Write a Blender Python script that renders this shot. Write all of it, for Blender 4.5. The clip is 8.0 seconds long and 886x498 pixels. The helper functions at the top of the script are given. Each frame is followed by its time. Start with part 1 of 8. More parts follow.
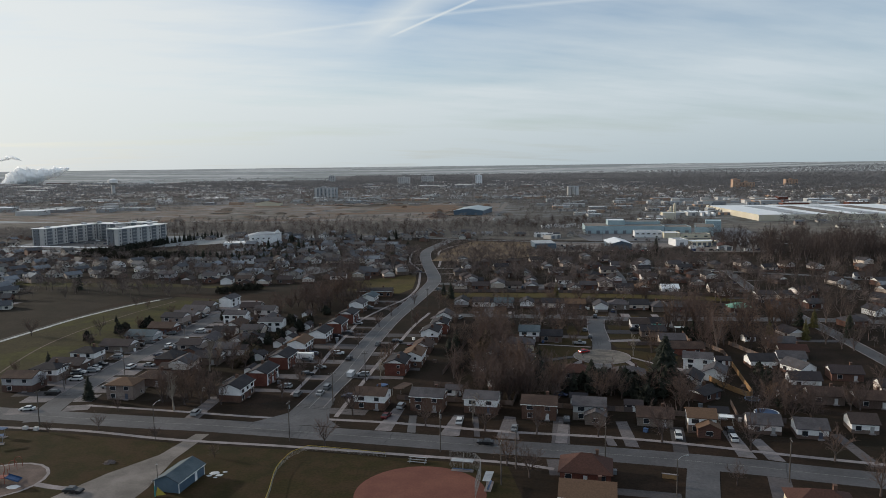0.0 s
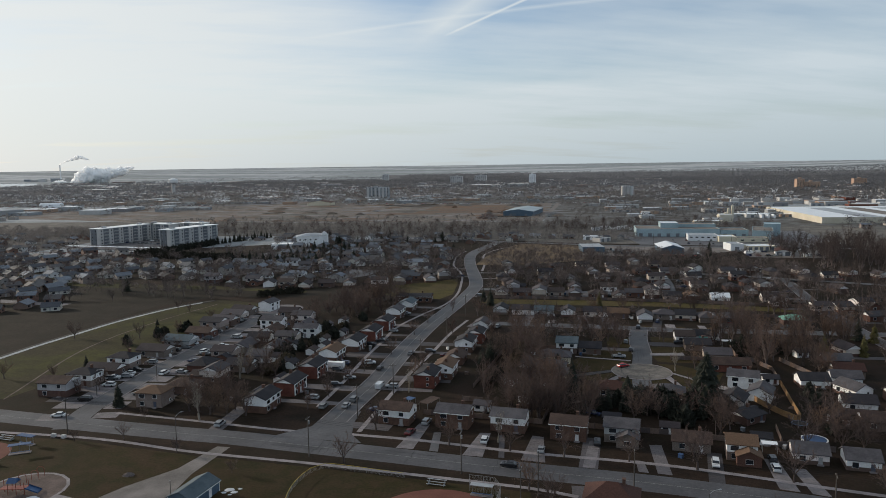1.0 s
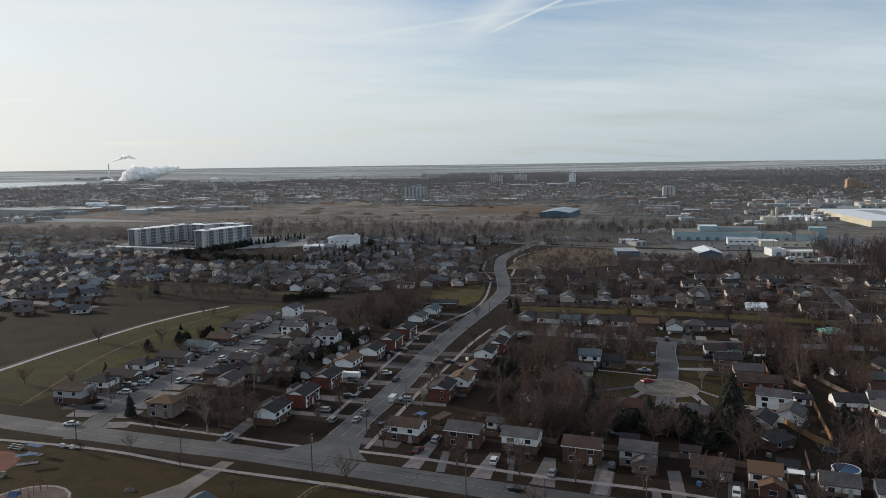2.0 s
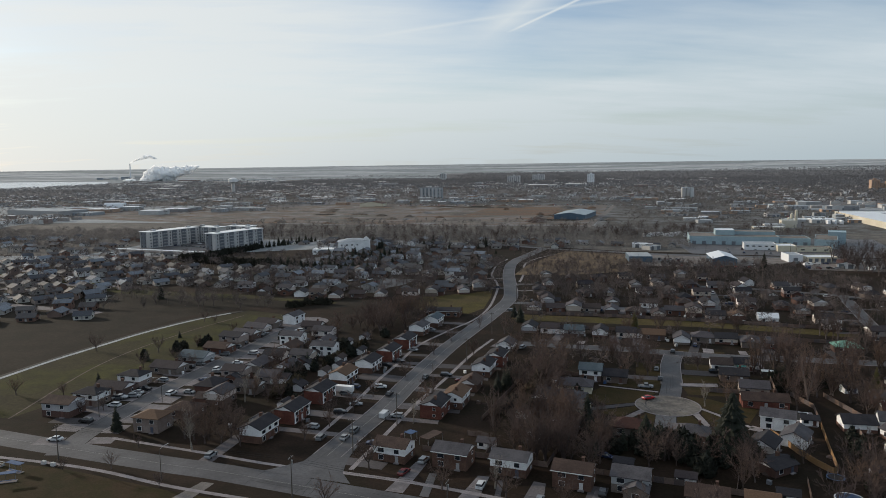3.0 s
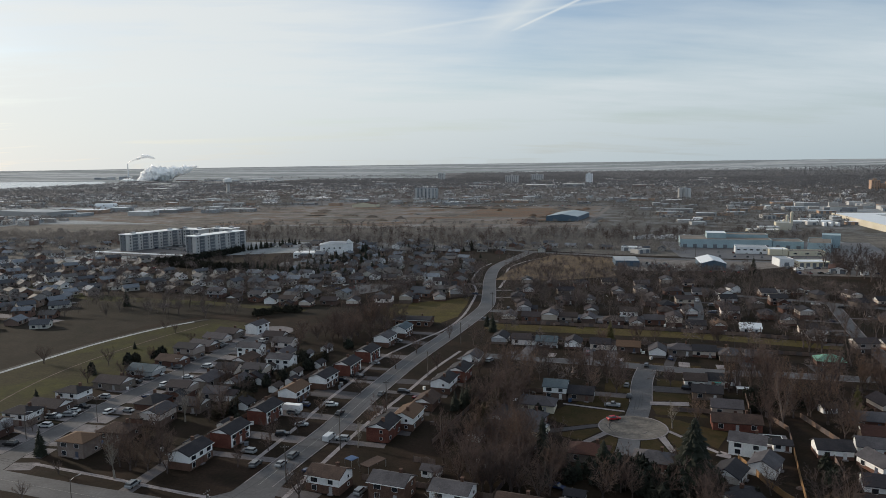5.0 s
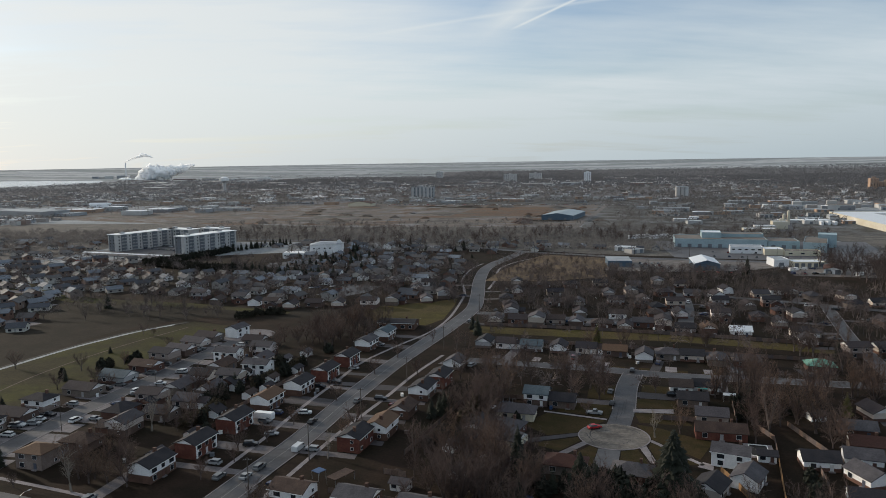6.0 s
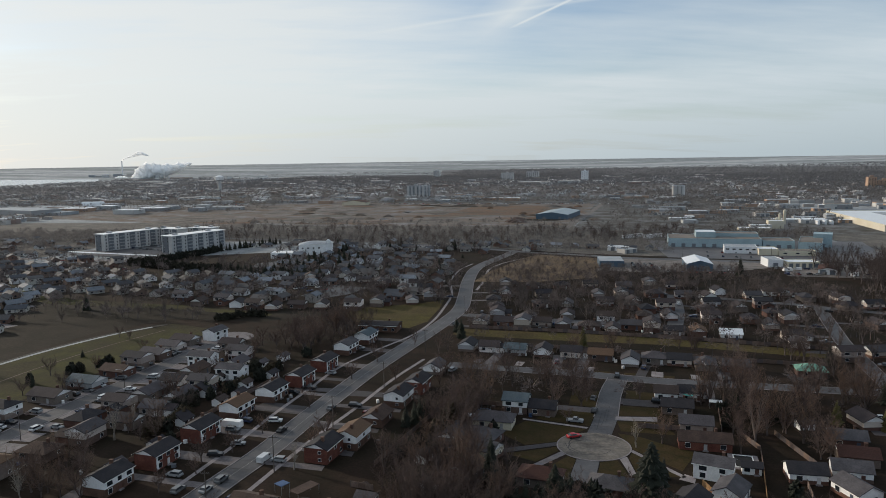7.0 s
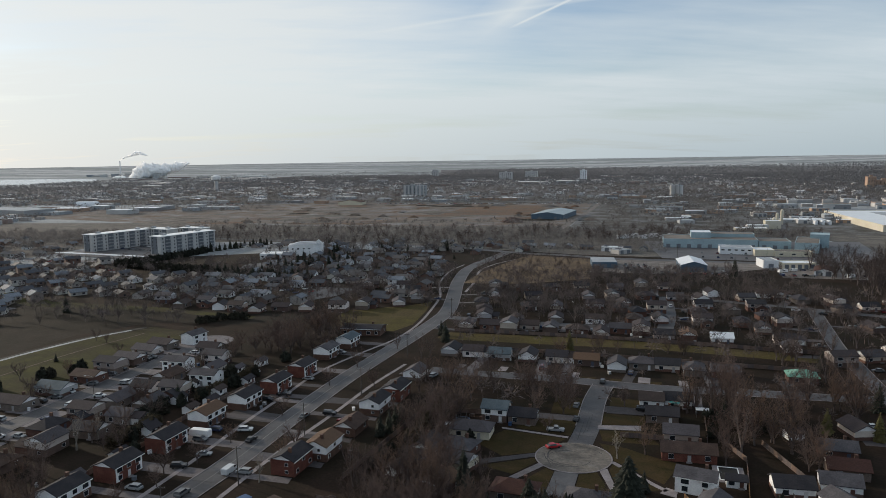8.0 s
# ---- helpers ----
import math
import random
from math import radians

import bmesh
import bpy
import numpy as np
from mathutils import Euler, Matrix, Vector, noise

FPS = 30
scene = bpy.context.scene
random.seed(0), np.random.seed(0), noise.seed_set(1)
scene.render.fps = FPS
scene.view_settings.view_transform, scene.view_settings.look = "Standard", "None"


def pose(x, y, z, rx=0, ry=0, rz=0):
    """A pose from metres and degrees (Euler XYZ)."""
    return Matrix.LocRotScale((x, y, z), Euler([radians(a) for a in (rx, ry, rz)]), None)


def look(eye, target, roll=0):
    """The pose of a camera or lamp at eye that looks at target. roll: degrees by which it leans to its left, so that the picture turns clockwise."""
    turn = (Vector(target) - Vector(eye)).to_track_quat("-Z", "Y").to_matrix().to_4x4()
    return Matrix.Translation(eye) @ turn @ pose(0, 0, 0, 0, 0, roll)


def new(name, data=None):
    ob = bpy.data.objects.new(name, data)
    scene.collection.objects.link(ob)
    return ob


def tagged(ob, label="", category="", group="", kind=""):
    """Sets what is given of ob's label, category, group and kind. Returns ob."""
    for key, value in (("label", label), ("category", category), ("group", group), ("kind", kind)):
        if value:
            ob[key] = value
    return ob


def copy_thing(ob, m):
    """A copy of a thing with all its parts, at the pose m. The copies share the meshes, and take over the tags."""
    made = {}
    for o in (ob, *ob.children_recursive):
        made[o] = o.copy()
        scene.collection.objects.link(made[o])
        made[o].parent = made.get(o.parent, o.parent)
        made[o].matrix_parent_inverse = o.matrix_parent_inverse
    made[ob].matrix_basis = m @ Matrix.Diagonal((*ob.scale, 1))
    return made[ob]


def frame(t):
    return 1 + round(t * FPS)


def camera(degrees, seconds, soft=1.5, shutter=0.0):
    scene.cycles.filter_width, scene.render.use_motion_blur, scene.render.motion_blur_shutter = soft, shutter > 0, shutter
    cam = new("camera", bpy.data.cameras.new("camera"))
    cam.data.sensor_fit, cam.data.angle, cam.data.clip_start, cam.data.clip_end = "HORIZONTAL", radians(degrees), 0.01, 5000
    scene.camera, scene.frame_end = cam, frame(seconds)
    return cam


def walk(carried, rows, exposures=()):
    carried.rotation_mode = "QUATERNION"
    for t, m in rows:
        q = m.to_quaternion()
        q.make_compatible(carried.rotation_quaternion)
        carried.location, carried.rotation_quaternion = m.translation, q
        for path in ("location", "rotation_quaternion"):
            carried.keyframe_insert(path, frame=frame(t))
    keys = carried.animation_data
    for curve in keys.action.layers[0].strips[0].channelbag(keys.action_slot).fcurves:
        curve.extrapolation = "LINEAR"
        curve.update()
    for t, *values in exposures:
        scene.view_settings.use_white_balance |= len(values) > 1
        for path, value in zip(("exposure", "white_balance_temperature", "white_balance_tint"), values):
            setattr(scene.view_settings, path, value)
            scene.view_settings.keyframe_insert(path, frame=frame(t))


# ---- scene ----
cam = camera(62.5, 8.0, soft=0.5)
PATH = [
    (0, (31.522, -45.431, 76.116), (31.992, -25.571, 73.806), -0.7),
    (0.5, (35.971, -41.597, 77.712), (35.731, -21.737, 75.382), -0.8),
    (1, (40.020, -37.744, 79.231), (38.990, -17.914, 76.891), -0.8),
    (1.5, (44.303, -33.566, 80.679), (42.623, -13.776, 78.329), -0.7),
    (2, (48.386, -29.661, 82.367), (46.236, -9.911, 79.997), -0.8),
    (3.5, (60.663, -16.645, 87.145), (57.903, 3.025, 84.755), -0.8),
    (4, (64.325, -11.965, 87.414), (61.575, 7.705, 85.034), -0.8),
    (4.5, (67.851, -7.300, 87.481), (65.101, 12.370, 85.091), -0.8),
    (6, (78.550, 6.660, 88.057), (75.790, 26.310, 85.607), -0.9),
    (6.5, (81.829, 11.780, 87.997), (79.069, 31.430, 85.527), -0.9),
    (7, (85.236, 16.919, 87.889), (82.496, 36.579, 85.399), -0.9),
    (7.5, (88.605, 21.736, 87.836), (85.845, 41.386, 85.346), -0.9),
    (8, (91.825, 26.650, 87.649), (89.075, 46.300, 85.149), -0.9),
]
walk(cam, [(t, look(eye, aim, lean)) for t, eye, aim, lean in PATH], exposures=[(0.0, 0.0), (8.0, 0.0)])

# ---------------------------------------------------------------- world, sun
SUN_AZ = radians(-66)          # from +y, to the left
SUN_EL = radians(15)
sun_dir = Vector((math.sin(SUN_AZ) * math.cos(SUN_EL), math.cos(SUN_AZ) * math.cos(SUN_EL), math.sin(SUN_EL)))
sun = new("sun", bpy.data.lights.new("sun", "SUN"))
sun.data.energy, sun.data.angle, sun.data.color = 3.25, radians(1.2), (1.0, 0.87, 0.70)
sun.matrix_world = look(sun_dir * 1000, (0, 0, 0))


class Nodes:
    """Short hand for a node tree."""

    def __init__(self, tree):
        self.tree = tree
        tree.nodes.clear()

    def add(self, kind, ins=None, **props):
        n = self.tree.nodes.new(kind)
        for key, value in props.items():
            if key == "operation":
                n.operation = value
            elif key == "data_type":
                n.data_type = value
            elif key == "blend_type":
                n.blend_type = value
            elif key == "sky_type":
                n.sky_type = value
            elif key == "feature":
                n.feature = value
            elif key == "interpolation":
                n.color_ramp.interpolation = value
        for key, value in (ins or {}).items():
            if isinstance(value, bpy.types.NodeSocket):
                self.tree.links.new(value, n.inputs[key])
            else:
                n.inputs[key].default_value = value
        return n

    def math(self, op, a, b=0.0, c=0.0):
        return self.add("ShaderNodeMath", {0: a, 1: b, 2: c}, operation=op).outputs[0]

    def noise(self, vec, scale, detail=4.0, rough=0.55):
        return self.add("ShaderNodeTexNoise", {"Vector": vec, "Scale": scale, "Detail": detail, "Roughness": rough}).outputs["Fac"]

    def ramp(self, fac, stops, interpolation="LINEAR"):
        n = self.add("ShaderNodeValToRGB", {"Fac": fac}, interpolation=interpolation)
        e = n.color_ramp.elements
        while len(e) < len(stops):
            e.new(0.5)
        while len(e) > len(stops):
            e.remove(e[-1])
        for el, (pos, col) in zip(e, stops):
            el.position = pos
            el.color = (*col, 1) if len(col) == 3 else col
        return n.outputs["Color"]

    def mix(self, fac, a, b, blend="MIX"):
        n = self.add("ShaderNodeMix", data_type="RGBA", blend_type=blend)
        for i, v in ((0, fac), (6, a), (7, b)):
            if isinstance(v, bpy.types.NodeSocket):
                self.tree.links.new(v, n.inputs[i])
            else:
                n.inputs[i].default_value = v if i == 0 else (*v, 1)
        return n.outputs[2]

    def link(self, a, b):
        self.tree.links.new(a, b)


world = bpy.data.worlds.new("sky")
scene.world = world
world.use_nodes = True
w = Nodes(world.node_tree)
sky = w.add("ShaderNodeTexSky", sky_type="NISHITA")
sky.sun_disc, sky.sun_elevation, sky.sun_rotation = False, SUN_EL, SUN_AZ
sky.air_density, sky.dust_density, sky.ozone_density = 1.0, 0.8, 3.0
way = w.add("ShaderNodeTexCoord").outputs["Generated"]
sep = w.add("ShaderNodeSeparateXYZ", {0: way})
up = w.math("MAXIMUM", sep.outputs["Z"], 0.0)
flat = w.math("ADD", up, 0.12)
px, py = w.math("DIVIDE", sep.outputs["X"], flat), w.math("DIVIDE", sep.outputs["Y"], flat)
# thin high cloud, drawn out along one direction
sheet = w.add("ShaderNodeCombineXYZ", {0: w.math("MULTIPLY", w.math("SUBTRACT", px, 1.0), 0.55), 1: w.math("SUBTRACT", py, 0.35), 2: 0.0}).outputs[0]
veil = w.noise(sheet, 0.8, 5.0, 0.55)
streak_at = w.add("ShaderNodeCombineXYZ", {0: w.math("ADD", w.math("MULTIPLY", px, 0.35), w.math("MULTIPLY", py, 0.12)),
                                            1: w.math("SUBTRACT", w.math("MULTIPLY", py, 1.5), w.math("MULTIPLY", px, 0.5)), 2: 3.0}).outputs[0]
streaks = w.noise(streak_at, 1.3, 6.0, 0.6)
# the veil thins out ahead and to the right, higher up
side = w.ramp(w.math("MULTIPLY_ADD", sep.outputs["X"], 0.5, 0.5), [(0.22, (0.45,) * 3), (0.32, (0.30,) * 3), (0.40, (0.50,) * 3), (0.48, (1.0,) * 3), (0.58, (0.85,) * 3), (0.80, (0.6,) * 3)])
high = w.ramp(up, [(0.03, (0.0,) * 3), (0.10, (0.55,) * 3), (0.17, (1.0,) * 3)])
gap = w.math("MULTIPLY", side, high)
cover = w.math("ADD", w.math("MULTIPLY_ADD", veil, 1.5, 0.12), w.math("MULTIPLY_ADD", streaks, 1.0, -0.44))
cover = w.math("SUBTRACT", cover, w.math("MULTIPLY", gap, 0.62))
cover = w.ramp(cover, [(0.05, (0.20,) * 3), (0.85, (0.93,) * 3)])


def band(cover, nx, ny, at, soft, begin, fade, weight):
    """A straight streak of cloud in the veil, from a beginning onward."""
    off = w.math("ADD", w.math("MULTIPLY", px, nx), w.math("MULTIPLY_ADD", py, ny, -at))
    line = w.math("MAXIMUM", w.math("SUBTRACT", 1.0, w.math("MULTIPLY", w.math("ABSOLUTE", off), 1 / soft)), 0.0)
    run = w.math("ADD", w.math("MULTIPLY", px, ny), w.math("MULTIPLY_ADD", py, -nx, -begin))
    run = w.ramp(w.math("MULTIPLY", run, 1 / fade), [(0.0, (0,) * 3), (1.0, (1,) * 3)])
    amount = w.math("MULTIPLY", w.math("MULTIPLY", line, run), w.math("MULTIPLY", w.math("MULTIPLY_ADD", streaks, 1.0, 0.5), weight))
    return w.mix(w.math("MINIMUM", amount, 1.0), cover, (1.0, 1.0, 1.0))


cover = band(cover, 0.81, 0.586, 1.893, 0.016, -2.90, 0.12, 1.0)        # fresh vapour trail
cover = band(cover, 0.907, 0.421, 1.235, 0.16, -3.55, 0.50, 0.75)       # broad old trail beside it
cover = band(cover, 0.311, 0.951, 2.993, 0.035, -2.10, 0.50, 0.45)      # faint long streak
toward = w.add("ShaderNodeVectorMath", {0: way, 1: tuple(sun_dir)}, operation="DOT_PRODUCT").outputs["Value"]
glow = w.math("POWER", w.math("MAXIMUM", w.math("MULTIPLY_ADD", toward, 0.5, 0.5), 0.0), 3.0)
cloud = w.mix(glow, (5.5, 6.35, 6.95), (8.5, 8.6, 8.3))
haze = w.math("MULTIPLY", w.ramp(up, [(0.0, (1.0,) * 3), (0.10, (0.0,) * 3)]), w.math("SUBTRACT", 1.0, w.math("POWER", glow, 0.5)))
cloud = w.mix(haze, cloud, (3.6, 4.5, 5.0))
clear = w.mix(1.0, sky.outputs[0], (1.25, 1.25, 1.30), "MULTIPLY")
colour = w.mix(cover, clear, cloud)
back = w.add("ShaderNodeBackground", {"Color": colour, "Strength": 0.102})
w.link(back.outputs[0], w.add("ShaderNodeOutputWorld").inputs["Surface"])

# ---------------------------------------------------------------- materials


def surface(name, colours, rough=0.85, fine=3.0, coarse=0.15, bump=0.15, metal=0.0, pick=False, island=False, spread=0.3, specular=0.3, sheen=0.0):
    """A weathered surface: colours blend by coarse noise, or one is picked for each object; fine grain on top."""
    m = bpy.data.materials.new(name)
    m.use_nodes = True
    n = Nodes(m.node_tree)
    at = n.add("ShaderNodeNewGeometry").outputs["Position"]
    grain = n.noise(at, fine, 5.0, 0.65)
    stain = n.noise(at, coarse, 4.0, 0.6)
    if pick:
        rnd = n.add("ShaderNodeNewGeometry").outputs["Random Per Island"] if island else n.add("ShaderNodeObjectInfo").outputs["Random"]
        k = len(colours)
        base = n.ramp(rnd, [(i / k, c) for i, c in enumerate(colours)], "CONSTANT")
    else:
        k = len(colours)
        base = n.ramp(stain, [(0.36 + 0.28 * i / max(1, k - 1), c) for i, c in enumerate(colours)]) if k > 1 else n.ramp(stain, [(0.0, colours[0])])
    lo, hi = 1 - spread, 1 + spread
    tone = n.ramp(grain, [(0.3, (lo,) * 3), (0.7, (hi,) * 3)])
    tone2 = n.ramp(stain, [(0.3, (1 - spread * 0.5,) * 3), (0.7, (1 + spread * 0.5,) * 3)])
    base = n.mix(1.0, n.mix(1.0, base, tone, "MULTIPLY"), tone2, "MULTIPLY")
    b = n.add("ShaderNodeBsdfPrincipled", {"Base Color": base, "Roughness": rough, "Metallic": metal, "Specular IOR Level": specular, "Sheen Weight": sheen, "Sheen Roughness": 0.6})
    if bump:
        bm_ = n.add("ShaderNodeBump", {"Height": grain, "Strength": bump, "Distance": 0.05})
        n.link(bm_.outputs[0], b.inputs["Normal"])
    n.link(b.outputs[0], n.add("ShaderNodeOutputMaterial").inputs["Surface"])
    return m


def ground_material(name, a, b, c, d, s1, s2, s3, sheen=0.0, rough=0.95, specular=0.1):
    """Four ground colours, patchy at three scales."""
    m = bpy.data.materials.new(name)
    m.use_nodes = True
    n = Nodes(m.node_tree)
    at = n.add("ShaderNodeNewGeometry").outputs["Position"]
    big, mid, small = n.noise(at, s1, 3.0, 0.5), n.noise(at, s2, 5.0, 0.6), n.noise(at, s3, 5.0, 0.7)
    one = n.mix(n.ramp(mid, [(0.42, (0,) * 3), (0.60, (1,) * 3)]), a, b)
    two = n.mix(n.ramp(mid, [(0.40, (0,) * 3), (0.62, (1,) * 3)]), c, d)
    col = n.mix(n.ramp(big, [(0.42, (0,) * 3), (0.58, (1,) * 3)]), one, two)
    col = n.mix(1.0, col, n.ramp(small, [(0.25, (0.55,) * 3), (0.75, (1.45,) * 3)]), "MULTIPLY")
    bs = n.add("ShaderNodeBsdfPrincipled", {"Base Color": col, "Roughness": rough, "Specular IOR Level": specular, "Sheen Weight": sheen, "Sheen Roughness": 0.6})
    bp = n.add("ShaderNodeBump", {"Height": small, "Strength": 0.4, "Distance": 0.1})
    n.link(bp.outputs[0], bs.inputs["Normal"])
    n.link(bs.outputs[0], n.add("ShaderNodeOutputMaterial").inputs["Surface"])
    return m


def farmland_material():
    """Large winter fields: bare soil, stubble and wheat in plots, colours paled to paint in distance haze."""
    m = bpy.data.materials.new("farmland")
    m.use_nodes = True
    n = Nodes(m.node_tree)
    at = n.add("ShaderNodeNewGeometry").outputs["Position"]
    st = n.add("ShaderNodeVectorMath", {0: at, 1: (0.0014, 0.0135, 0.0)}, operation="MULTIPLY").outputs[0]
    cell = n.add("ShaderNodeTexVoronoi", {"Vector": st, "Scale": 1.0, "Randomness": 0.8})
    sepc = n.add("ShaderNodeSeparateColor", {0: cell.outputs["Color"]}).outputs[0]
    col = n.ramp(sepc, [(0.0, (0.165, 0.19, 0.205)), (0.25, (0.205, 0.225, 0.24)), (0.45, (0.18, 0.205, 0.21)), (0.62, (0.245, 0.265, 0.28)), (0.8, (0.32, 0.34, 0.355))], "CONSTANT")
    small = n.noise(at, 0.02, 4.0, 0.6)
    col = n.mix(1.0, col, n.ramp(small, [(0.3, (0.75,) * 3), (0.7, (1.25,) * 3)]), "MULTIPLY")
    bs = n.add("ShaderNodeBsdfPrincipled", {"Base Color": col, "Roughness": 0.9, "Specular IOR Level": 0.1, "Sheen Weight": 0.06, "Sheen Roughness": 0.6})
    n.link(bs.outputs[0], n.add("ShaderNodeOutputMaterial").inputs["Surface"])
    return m


